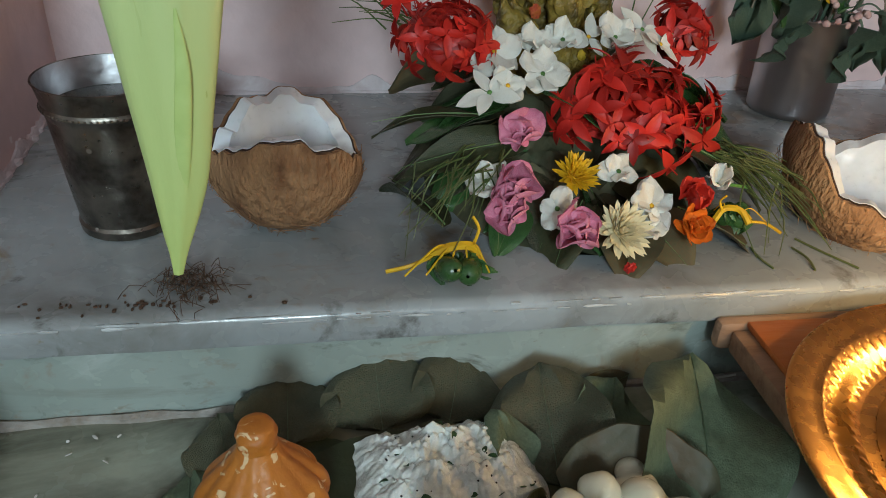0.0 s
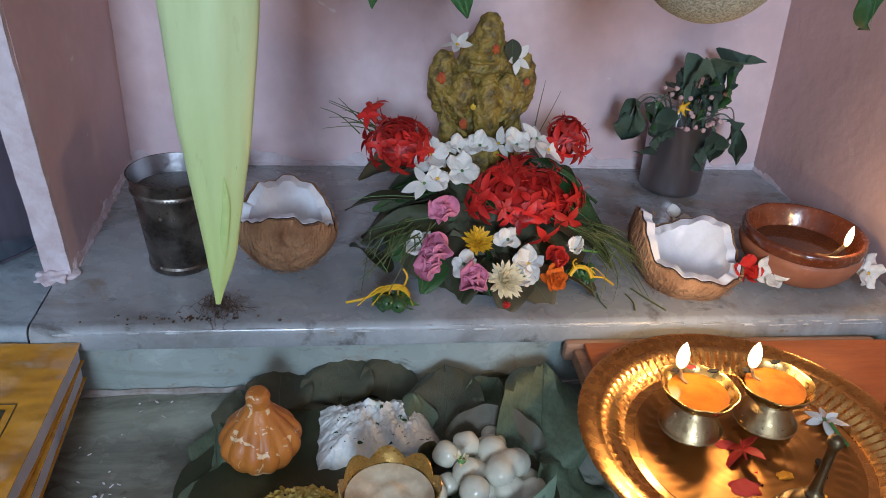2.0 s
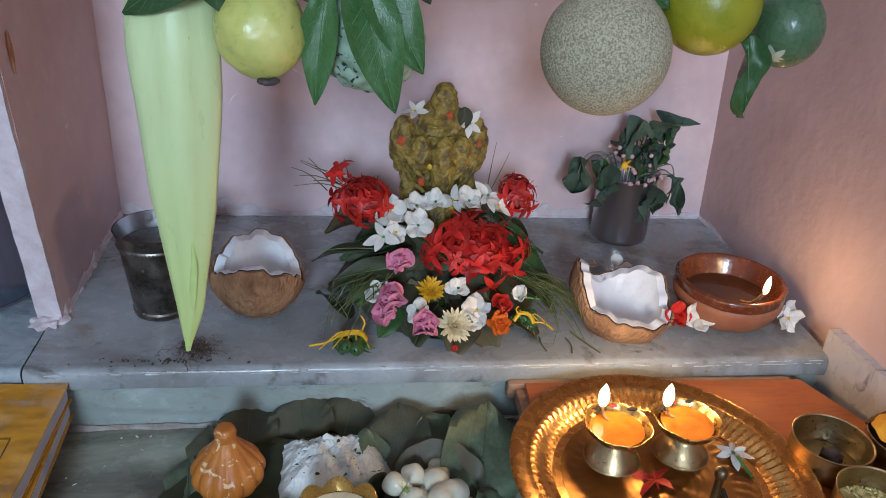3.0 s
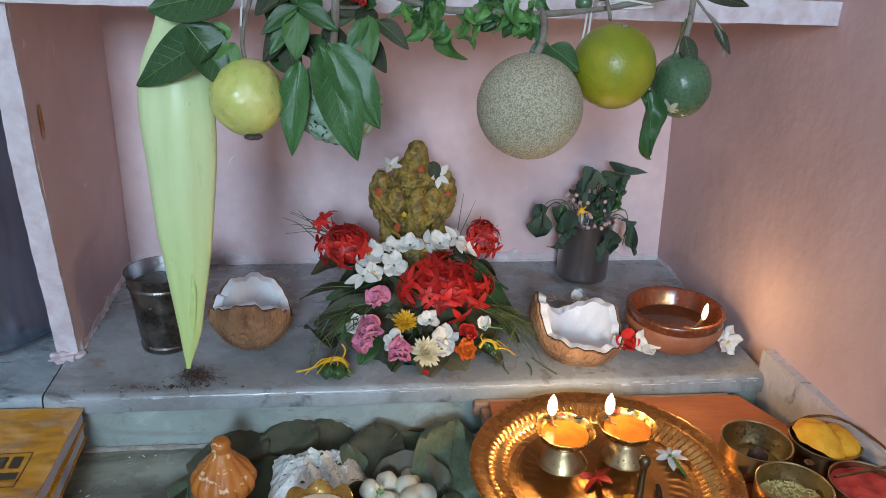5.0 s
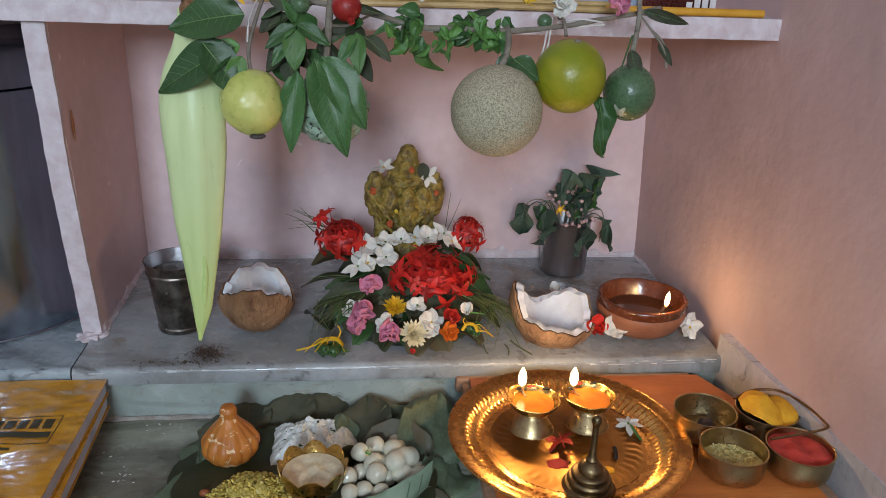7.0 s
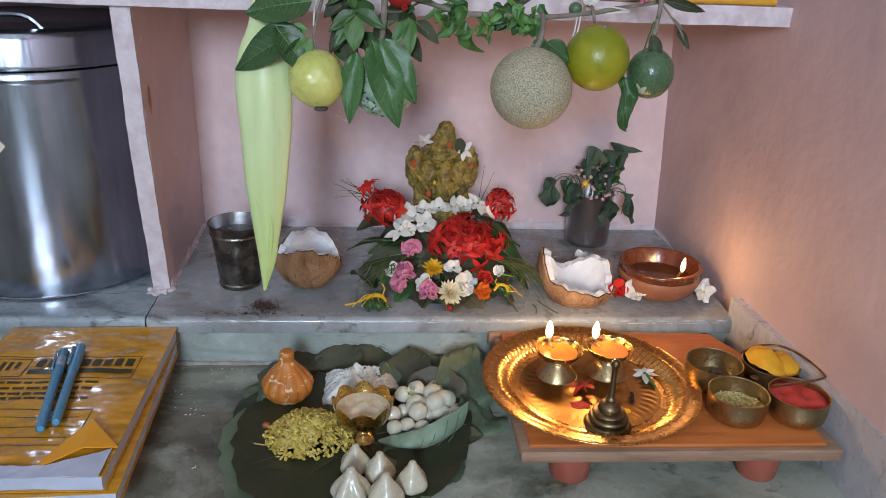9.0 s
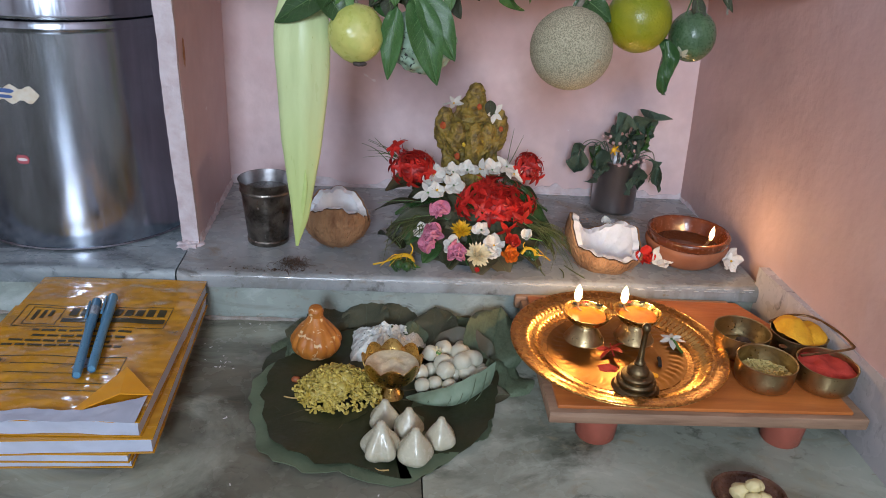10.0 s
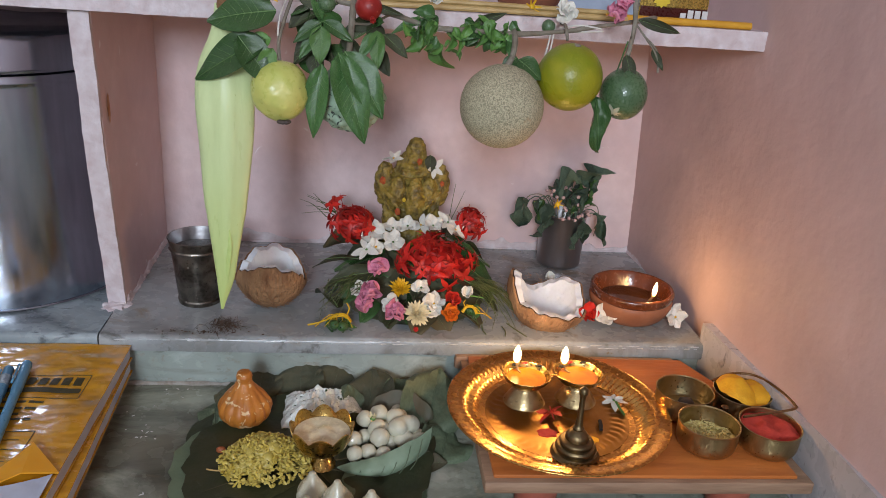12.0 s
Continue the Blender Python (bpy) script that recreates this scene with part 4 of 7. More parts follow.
def floret_mesh(material, seed):
    """One ixora floret: four pointed petals on a thin tube."""
    pieces = []
    rr = random.Random(seed)
    for i in range(4):
        pieces.append((leaf_mesh(0.0120 * rr.uniform(0.85, 1.2), 0.0053, 0.7, 0.2, 1.0, 5, 0.0, i, 0.0003, across=2), Matrix.Translation((0, 0, 0.017)) @ Matrix.Rotation(radians(90 * i + rr.uniform(-10, 10)), 4, "Z") @ Matrix.Rotation(radians(rr.uniform(-28, 16)), 4, "Y")))
    pieces.append((tube([(0, 0, 0), (0.0004, 0, 0.009), (0, 0, 0.017)], 0.00055, 5, n=2), Matrix()))
    pieces.append((tube([(0, 0, 0.017), (0.0003, 0, 0.022)], 0.00035, 4), Matrix()))
    return mesh_of(merge(pieces), material)


FLORETS = [floret_mesh("red_petal", s) for s in range(5)] + [floret_mesh("scarlet", 9)]


def ixora(p, n, rx, ry, rz, count, label, seed, long=1.0):
    f = thing("ixora_cluster", label=label, category="flower", group="red ixora clusters")
    f.matrix_world = face(p, n)
    rr = random.Random(seed)
    if count > 20:
        part("stalk_heart", ball((rx * 0.82, ry * 0.82, rz * 0.80), (0, 0, 0), 3, fn=lambda u: 1 + 0.25 * noise.noise(u * 3)), "red_petal", f, "dense dark red heart of the cluster")
    for i in range(count):
        a, h = rr.uniform(0, 6.283), rr.random() ** 0.5
        u = Vector((math.cos(a) * h, math.sin(a) * h, math.sqrt(max(0.04, 1 - h * h))))
        base = Vector((u.x * rx, u.y * ry, u.z * rz)) - u * 0.012
        d = (u + Vector((rr.uniform(-1.0, 1.0), rr.uniform(-1.0, 1.0), rr.uniform(-0.5, 0.4)))).normalized()
        part("floret", FLORETS[rr.randrange(6)], "red_petal", f, m=face(base, d, rr.uniform(0, 90), long * rr.uniform(0.68, 1.25)))
    return f


UP = (0.02, -0.50, 0.86)
# mound of leaves under the flowers
BIG = {}
for nm, w, c, fo, tip, wv in (("broad", 0.66, 0.35, 0.18, 1.0, 0.05), ("long", 0.40, 0.55, 0.3, 1.0, 0.05), ("round", 0.95, 0.45, 0.12, 0.5, 0.13)):
    for mt in ("leaf_dark", "leaf_green", "leaf_grey", "leaf_dry", "leaf_fresh", "leaf_dull"):
        BIG[nm, mt] = mesh_of(leaf_mesh(1, w, c, fo, tip, 14, wv, len(nm) + len(mt), 0.008, across=5), mt)
RIB = mesh_of(tube([(0, 0, 0.002), (0.3, 0, -0.012), (0.6, 0, -0.055), (0.95, 0, -0.145)], 0.008, 5, n=3, taper=lambda t: 1.1 - 0.8 * t), "leaf_rib")
RIB_DULL = mesh_of(tube([(0, 0, 0.004), (0.3, 0, -0.018), (0.6, 0, -0.078), (0.95, 0, -0.195)], 0.011, 5, n=3, taper=lambda t: 1.1 - 0.8 * t), "leaf_grey")
b = tube([(0, 0, 0.004), (0.3, 0, -0.010), (0.6, 0, -0.053), (0.95, 0, -0.143)], 0.0085, 5, n=3, taper=lambda t: 1.1 - 0.8 * t)
for k in range(7):
    t = 0.14 + 0.10 * k
    for sy in (-1, 1):
        pts = []
        for u in (0.0, 0.5, 1.0):
            tt = t + 0.13 * u
            y = 0.33 * math.sin(math.pi * tt ** 0.75) ** 0.8 * 0.82 * u
            pts.append((math.sin(0.35 * tt) / 0.35, sy * y, -(1 - math.cos(0.35 * tt)) / 0.35 + 0.18 * y + 0.005))
        tube(pts, 0.0030, 4, b, n=2, taper=lambda t: 1.0 - 0.6 * t)
VEINS = mesh_of(b, "leaf_rib")


def aim_face(p, q, n, roll=0.0):
    """A pose at p whose +x points to q and +z faces n."""
    x = (Vector(q) - Vector(p)).normalized()
    z = Vector(n) - Vector(n).dot(x) * x
    z.normalize()
    y = z.cross(x)
    return Matrix.Translation(p) @ Matrix((x, y, z)).transposed().to_4x4() @ Matrix.Rotation(radians(roll), 4, "X")


def big_leaf(p, q, kind="broad", material="leaf_dark", roll=0.0, label="dark glossy leaf tucked under the flowers", group="leaves under the flowers", wide=1.0, rib=True, n=None):
    ob = thing("leaf", label=label, category="leaf", group=group)
    d = (Vector(q) - Vector(p)).length
    ob.matrix_world = aim_face(p, q, n, roll) if n else aim(p, q, roll)
    part("blade", BIG[kind, material], material, ob, m=Matrix.Diagonal((d, d * wide, d, 1)))
    if rib:
        part("midrib", RIB_DULL if kind == "round" else RIB, "leaf_rib", ob, m=Matrix.Diagonal((d, d * 0.5, d, 1)) @ Matrix.Translation((0, 0, 0.004 + (0.01 if kind == "long" else 0.0))))
    return ob


# base pile: soft heap of leaf litter that carries the flowers
def heap(cx, cy, rx, ry, z0, hfun, material, name, label, category, seed, rough=0.002, n=26, kind=""):
    bm = bmesh.new()
    rings = [[bm.verts.new((cx, cy, z0 + hfun(0, 0)))]]
    seg = 56
    for k in range(1, n + 1):
        t = k / n
        ring = []
        for i in range(seg):
            a = 2 * math.pi * i / seg
            w = 1 + 0.10 * noise.noise(Vector((math.cos(a) * 2, math.sin(a) * 2, seed)))
            x, y = math.cos(a) * t * w, math.sin(a) * t * w
            z = z0 + hfun(x, y) * (1 - t ** 4) + (rough * noise.noise(Vector((x * 9, y * 9, seed))) * (1 - t ** 6))
            ring.append(bm.verts.new((cx + x * rx, cy + y * ry, max(z0, z))))
        rings.append(ring)
    for a_, b_ in zip(rings, rings[1:]):
        for i in range(seg):
            if len(a_) == 1:
                bm.faces.new((a_[0], b_[i], b_[(i + 1) % seg]))
            else:
                bm.faces.new((a_[i], b_[i], b_[(i + 1) % seg], a_[(i + 1) % seg]))
    bm.faces.new(rings[-1][::-1])
    return solo(name, bm, material, label, category, kind=kind)


heap(0.232, 0.800, 0.100, 0.110, LEDGE, lambda x, y: 0.040 + 0.042 * y, "leaf_dull", "leaf_pile", "dark heap of overlapping leaves under the statue", "leaves", 3.0, 0.012, kind="stuff")
rr = random.Random(77)
for i in range(46):  # leaves of the pile, laid outwards
    a = rr.uniform(0, 6.283)
    r0, r1 = rr.uniform(0.35, 0.7), rr.uniform(0.9, 1.18)
    ca, sa = math.cos(a), math.sin(a)
    p = Vector((0.232 + 0.10 * r0 * ca, 0.800 + 0.11 * r0 * sa, LEDGE + 0.05 + 0.040 * sa * r0 - 0.022 * r0 ** 2 + 0.006))
    q = Vector((0.232 + 0.112 * r1 * ca, 0.800 + 0.112 * r1 * sa, LEDGE + max(0.012, 0.040 + 0.045 * sa * r1 - 0.028 * r1 ** 2 + rr.uniform(0, 0.012))))
    if sa < -0.2:
        p.z -= 0.020
        q.z = min(q.z, LEDGE + 0.012)
        q.y = max(q.y, 0.682 + 0.006 * rr.random())
    big_leaf(p, q, ("broad", "long", "broad")[i % 3], ("leaf_dull", "leaf_green", "leaf_dull", "leaf_dark", "leaf_green")[i % 5], rr.uniform(-35, 35), rib=i % 2 == 0)
for p, q, kind, mt, roll, w in (((0.160, 0.815, 0.150), (0.102, 0.800, 0.140), "broad", "leaf_dry", 60, 1.0), ((0.16, 0.765, 0.128), (0.092, 0.772, 0.132), "long", "leaf_dark", 10, 1.0), ((0.19, 0.75, 0.118), (0.105, 0.742, 0.112), "long", "leaf_dark", -25, 0.9), ((0.27, 0.80, 0.15), (0.345, 0.79, 0.125), "broad", "leaf_green", -10, 1.1), ((0.26, 0.78, 0.14), (0.352, 0.752, 0.105), "broad", "leaf_green", 15, 1.0), ((0.28, 0.74, 0.12), (0.355, 0.725, 0.092), "long", "leaf_dark", 10, 1.1), ((0.22, 0.725, 0.088), (0.185, 0.676, 0.074), "broad", "leaf_dark", 20, 1.0), ((0.245, 0.71, 0.084), (0.229, 0.661, 0.0745), "broad", "leaf_dry", 0, 1.15), ((0.25, 0.72, 0.084), (0.272, 0.670, 0.0745), "broad", "leaf_dry", 15, 1.2), ((0.28, 0.72, 0.084), (0.325, 0.690, 0.0745), "broad", "leaf_dry", -15, 1.2), ((0.18, 0.725, 0.088), (0.160, 0.690, 0.0745), "broad", "leaf_green", -15, 0.9), ((0.20, 0.775, 0.142), (0.262, 0.742, 0.124), "broad", "leaf_green", 0, 0.8), ((0.13, 0.70, 0.088), (0.107, 0.765, 0.098), "long", "leaf_dark", 30, 1.2)):
    big_leaf(p, q, kind, mt, roll, wide=w)

# statue, plain shape: tapering back piece with a heavier front
b = bmesh.new()
for c, r in (((0, 0.006, 0.030), (0.050, 0.026, 0.036)), ((0, 0.008, 0.098), (0.042, 0.016, 0.052)), ((0.002, 0.004, 0.142), (0.028, 0.015, 0.034)), ((0.004, 0.002, 0.160), (0.0165, 0.013, 0.036)), ((0, -0.018, 0.048), (0.027, 0.020, 0.030)), ((0.004, -0.020, 0.100), (0.013, 0.013, 0.042)), ((-0.036, -0.010, 0.022), (0.026, 0.020, 0.018)), ((0.036, -0.010, 0.022), (0.026, 0.020, 0.018)), ((-0.0385, 0.000, 0.124), (0.0150, 0.012, 0.034)), ((0.0395, 0.000, 0.124), (0.0140, 0.012, 0.034)), ((-0.020, -0.014, 0.118), (0.012, 0.010, 0.022)), ((0.024, -0.014, 0.116), (0.011, 0.010, 0.024)), ((-0.030, -0.010, 0.072), (0.011, 0.012, 0.026)), ((0.032, -0.010, 0.072), (0.011, 0.012, 0.026))):
    ball(r, c, 4, b)
for k in range(9):  # raised folds and rims
    sx = -1 if k % 2 else 1
    h = 0.016 * (k // 2)
    tube([(sx * (0.047 - 0.4 * h), -0.006, 0.136 - h), (sx * 0.038, -0.015, 0.118 - h), (sx * 0.027, -0.022, 0.104 - h), (sx * 0.016, -0.026, 0.094 - h)], 0.0028, 6, b)
for k in range(4):
    h = 0.138 + 0.011 * k
    q = 0.019 - 0.0028 * k
    tube([(q * math.cos(a), 0.002 + (q + 0.001) * math.sin(a), h) for a in (math.pi + math.pi * i / 6 for i in range(7))], 0.0020, 6, b)
me0 = finish(b)
ob = new("statue", me0)
me0.materials.append(M["idol"])
mod = ob.modifiers.new("join", "REMESH")
mod.mode, mod.voxel_size = "VOXEL", 0.0018
dp = bpy.data.textures.new("lumps", "CLOUDS")
dp.noise_scale, dp.noise_depth = 0.007, 4
md = ob.modifiers.new("lumps", "DISPLACE")
md.texture, md.strength, md.mid_level = dp, 0.0058, 0.5
ob.matrix_world = pose(0.228, 0.862, LEDGE + 0.018) @ Matrix.Diagonal((1, 1, 0.965, 1))
tagged(ob, "small lumpy olive-brown clay statue daubed with turmeric, on leaves", "statue")
rr = random.Random(4)
for dx, dy, dz, mt, r in ((0.008, -0.017, 0.158, "red_mark", 0.0042), (-0.042, -0.013, 0.128, "red_mark", 0.0052), (-0.020, -0.030, 0.088, "red_mark", 0.0050), (0.042, -0.013, 0.126, "red_mark", 0.0036), (0.014, -0.037, 0.060, "yellow_mark", 0.0036), (-0.034, -0.026, 0.062, "yellow_mark", 0.0030), (0.036, -0.027, 0.056, "yellow_mark", 0.003), (-0.012, -0.031, 0.106, "yellow_mark", 0.003)):
    solo("paint_dab", ball((r * 0.8, r * 0.35, r), (0, 0, 0), 3, fn=lambda u: 1 + 0.45 * noise.noise(u * 2.5 + Vector((dx * 400, 0, 0)))), mt, "dab of %s powder paste on the statue" % ("red" if mt == "red_mark" else "yellow"), "powder dab", group="powder dabs on the statue", m=pose(0.228 + dx, 0.862 + dy, LEDGE + 0.018 + dz))

ixora((0.146, 0.812, 0.158), (-0.1, -0.5, 0.86), 0.028, 0.023, 0.017, 60, "round cluster of deep red ixora florets", 1)
ixora((0.262, 0.764, 0.128), (0.0, -0.55, 0.83), 0.046, 0.032, 0.016, 62, "large spreading cluster of red ixora florets with long tubes", 2, 1.25)
ixora((0.309, 0.830, 0.158), (0.25, -0.3, 0.9), 0.015, 0.018, 0.018, 30, "loose cluster of red ixora florets", 3)
ixora((0.127, 0.855, 0.170), (-0.2, -0.3, 0.9), 0.006, 0.006, 0.008, 6, "single upright sprig of red ixora florets", 5)
for i, (p, n, kind, s) in enumerate((((0.174, 0.797, 0.158), (-0.1, -0.7, 0.7), "wide_white", 0.016), ((0.201, 0.803, 0.160), (0.2, -0.4, 0.9), "wide_white", 0.012), ((0.222, 0.809, 0.162), (-0.2, -0.5, 0.8), "wide_white", 0.013), ((0.240, 0.812, 0.163), (0.1, -0.5, 0.85), "slim_white", 0.014), ((0.257, 0.808, 0.164), (0.0, -0.6, 0.8), "wide_white", 0.014), ((0.278, 0.816, 0.167), (0.3, -0.5, 0.8), "slim_white", 0.017), ((0.288, 0.806, 0.160), (0.4, -0.4, 0.8), "slim_white", 0.013), ((0.201, 0.777, 0.150), (0.1, -0.7, 0.7), "wide_white", 0.015), ((0.166, 0.766, 0.142), (-0.3, -0.5, 0.8), "slim_white", 0.017), ((0.178, 0.772, 0.144), (0.2, -0.5, 0.8), "wide_white", 0.011), ((0.158, 0.722, 0.104), (-0.4, -0.6, 0.7), "wide_white", 0.012), ((0.238, 0.722, 0.108), (0.1, -0.5, 0.85), "wide_white", 0.011), ((0.254, 0.704, 0.094), (0.2, -0.6, 0.75), "wide_white", 0.015), ((0.248, 0.692, 0.088), (0.1, -0.7, 0.7), "wide_white", 0.010), ((0.197, 0.704, 0.094), (-0.2, -0.7, 0.7), "wide_white", 0.011), ((0.200, 0.852, 0.2460), (-0.2, -0.4, 0.85), "slim_white", 0.013), ((0.257, 0.848, 0.236), (0.4, -0.8, 0.3), "slim_white", 0.015))):
    flower("white_flower", "fresh white blossom with waxy rounded petals" if kind == "wide_white" else "white jasmine-like blossom with slim pointed petals", p, n, kind, ((5, s * 1.18, 16, 0.0008),), "yellow_petal" if i % 3 == 0 else "leaf_fresh", 0.0016, spin=31 * i, group="white flowers on the mound")
for p, n, s in (((0.181, 0.746, 0.123), (0.0, -0.6, 0.8), 0.013), ((0.173, 0.710, 0.103), (-0.3, -0.7, 0.7), 0.017), ((0.166, 0.700, 0.096), (-0.1, -0.8, 0.6), 0.015), ((0.203, 0.688, 0.090), (0.1, -0.8, 0.6), 0.016)):
    flower("pink_rose", "pale pink rose with soft layered petals", p, n, "pink", ((5, s * 1.3, 30, 0.001), (5, s, 50, 0.0006), (4, s * 0.7, 70, 0.0004)), "pink_petal", 0.003, group="pink roses", spin=p[0] * 900)
flower("yellow_chrysanthemum", "yellow chrysanthemum with many narrow petals", (0.210, 0.718, 0.108), (0.1, -0.6, 0.8), "yellow", ((30, 0.0130, 10, 0.002), (26, 0.0112, 28, 0.0014), (20, 0.0090, 46, 0.001), (12, 0.0065, 66, 0.001)), "yellow_petal", 0.003)
flower("cream_chrysanthemum", "cream chrysanthemum with many narrow petals", (0.231, 0.688, 0.087), (0.05, -0.75, 0.66), "cream", ((38, 0.0150, 6, 0.003), (36, 0.0140, 22, 0.0024), (34, 0.0125, 38, 0.0018), (26, 0.0105, 55, 0.0014), (16, 0.0085, 72, 0.001)), "cream_petal", 0.0036)
flower("red_blossom", "folded bright red hibiscus petals", (0.278, 0.704, 0.099), (0.2, -0.6, 0.75), "red", ((5, 0.016, 40, 0.001), (3, 0.011, 65, 0.001)))
flower("orange_marigold", "orange blossom with ruffled layered petals", (0.275, 0.688, 0.089), (0.1, -0.8, 0.6), "orange", ((9, 0.0120, 8, 0.002), (8, 0.0100, 30, 0.0016), (6, 0.0075, 52, 0.001)), "orange_petal", 0.0028)
big_leaf((0.250, 0.842, 0.256), (0.252, 0.836, 0.232), "broad", "leaf_dark", 0, "small dark leaf tucked beside the statue", "", 1.0, n=(0, -1, 0.2))
flower("white_bud", "half-open white flower with a pale green stem", (0.298, 0.713, 0.103), (0.1, -0.3, 0.95), "wide_white", ((5, 0.013, 55, 0.001),), stem=0.026)
flower("ledge_flower", "white blossom with rounded petals lying on the ledge", (0.4865, 0.7015, 0.084), (-0.3, -0.8, 0.5), "wide_white", ((5, 0.017, 20, 0.001),), group="white blossoms on the ledge", spin=40)
flower("ledge_flower", "white blossom with rounded petals lying on the ledge", (0.580, 0.6985, 0.085), (0.1, -0.85, 0.5), "wide_white", ((5, 0.0175, 16, 0.001),), "yellow_petal", 0.0018, group="white blossoms on the ledge", spin=10)
flower("ledge_flower", "white blossom behind the coconut half on the ledge", (0.437, 0.815, 0.082), (0.1, -0.7, 0.7), "wide_white", ((4, 0.014, 20, 0.001),), group="white blossoms on the ledge")
flower("yellow_blossom", "small yellow blossom among the basil leaves", (0.450, 0.884, 0.178), (0.0, -0.9, 0.3), "yellow", ((6, 0.011, 25, 0.001),), "yellow_petal", 0.004)
flower("hibiscus_petals", "crumpled scarlet hibiscus petals beside the coconut", (0.464, 0.706, 0.082), (0.1, -0.75, 0.6), "red", ((4, 0.019, 24, 0.001), (2, 0.012, 55, 0.001)))
solo("red_bud", ball((0.0030, 0.0022, 0.0048), (0, 0, 0), 3, fn=lambda u: 1 + 0.5 * noise.noise(u * 3)), "red_petal", "small dark red flower bud on the leaf tip", "flower bud", m=pose(0.2295, 0.664, 0.0775, 30))
# yellow ribbon rolls
def ribbon(x, y, z, rz, s):
    t = thing("leaf_roll", x, y, z, rz, "small rolled green leaf tied with a yellow petal ribbon", "leaf roll", "tied leaf rolls")
    for k, dx in enumerate((-0.007, 0.006)):
        part("roll", lathe(smooth_profile([(0.0, -0.001), (0.005 * s, 0.0), (0.0062 * s, 0.008 * s), (0.0045 * s, 0.016 * s), (0.001, 0.018 * s)], 3), 14), "leaf_green", t, m=pose(dx * s, -0.002, 0.0065 * s, 62 + 10 * k, 0, 10 - 25 * k))
    for k in range(5):
        part("leaf", LVG[k % 3], "leaf_green", t, m=aim((-0.008 * s + 0.004 * k * s, 0.0, 0.014 * s), (-0.012 * s + 0.006 * k * s, -0.010 * s, 0.002), 30 * k) @ Matrix.Diagonal((0.017 * s, 0.016 * s, 0.017 * s, 1)))
    part("ribbon", tube([(-0.012 * s, 0.003, 0.011 * s), (-0.004, -0.001, 0.0175 * s), (0.006 * s, 0.0, 0.017 * s), (0.011 * s, 0.004, 0.008 * s)], 0.0024 * s, 6), "yellow_petal", t)
    part("ribbon_end", tube([(-0.010 * s, 0.003, 0.012 * s), (-0.022 * s, -0.004, 0.010 * s), (-0.034 * s, -0.002, 0.006 * s)], 0.0011 * s, 5), "yellow_petal", t)
    for k in range(5):
        part("fibre", tube([(-0.006 * s + 0.003 * k * s, 0.0, 0.0178 * s), (-0.012 * s + 0.005 * k * s, -0.004 * s, (0.019 - 0.002 * (k % 2)) * s), (-0.026 * s + 0.010 * k * s, -0.008 * s, 0.007 * s)], 0.0005 * s, 4), "yellow_petal", t)
    part("ribbon_tip", tube([(0.007 * s, 0.002, 0.016 * s), (0.010 * s, 0.004, 0.024 * s), (0.007 * s, 0.006, 0.030 * s)], 0.0008 * s, 5), "yellow_petal", t)


ribbon(0.134, 0.674, LEDGE + 0.001, 0, 1.15)
ribbon(0.301, 0.693, LEDGE + 0.012, 150, 0.85)


# grass bundles
def grass(x0, y0, z0, dx, dy, dz, count, spread, label, seed, length):
    rr = random.Random(seed)
    g = thing("grass_bundle", x0, y0, z0, label=label, category="grass", group="sacred grass bundles")
    for i in range(count):
        o = Vector((rr.gauss(0, spread), rr.gauss(0, spread), abs(rr.gauss(0, spread * 0.4))))
        d = Vector((dx + rr.gauss(0, 0.25), dy + rr.gauss(0, 0.25), dz + rr.gauss(0, 0.12))).normalized() * length * rr.uniform(0.5, 1.15)
        e = o + d
        e.z = max(e.z, LEDGE + 0.002 - z0)
        part("blade", tube([o, o + d * 0.5 + Vector((rr.gauss(0, 0.003), rr.gauss(0, 0.003), 0.004)), e], 0.0006, 4, n=3, taper=lambda t: 1.1 - 0.7 * t), "grass", g)


grass(0.152, 0.730, 0.112, -0.5, -0.55, -0.45, 30, 0.012, "bundle of thin green grass blades on the leaves", 1, 0.055)
grass(0.315, 0.735, 0.110, 0.75, -0.55, -0.42, 46, 0.009, "bundle of thin drying grass blades trailing to the ledge", 2, 0.058)
grass(0.335, 0.71, 0.100, 0.2, -0.8, -0.4, 10, 0.012, "few loose dry grass blades on the ledge", 3, 0.05)
grass(0.125, 0.845, 0.160, -0.8, 0.1, 0.25, 9, 0.008, "few wiry stems sticking out of the leaves", 4, 0.05)
grass(0.285, 0.845, 0.15, 0.25, 0.0, 0.95, 3, 0.004, "few wiry stems sticking up beside the statue", 5, 0.07)

# soil and root crumbs under the hanging spathe, on the ledge
rr = random.Random(8)
b = bmesh.new()
for i in range(44):
    ball((rr.uniform(0.0006, 0.0018), rr.uniform(0.0006, 0.0016), 0.0007), (rr.gauss(-0.035, 0.030), rr.gauss(0.662, 0.003), LEDGE + 0.0006), 1, b)
for i in range(110):
    x, y, a = rr.gauss(-0.006, 0.009), rr.gauss(0.678, 0.008), rr.uniform(0, 6.28)
    L_ = rr.uniform(0.006, 0.017)
    tube([(x, y, LEDGE + 0.001), (x + L_ * 0.5 * math.cos(a), y + L_ * 0.5 * math.sin(a), LEDGE + rr.uniform(0.001, 0.010)), (x + L_ * math.cos(a + 0.5), y + L_ * math.sin(a + 0.5), LEDGE + 0.001)], 0.00022, 3, b, n=2)
solo("root_crumbs", b, "debris", "dark soil crumbs and fine root hairs on the marble", "debris", kind="stuff")

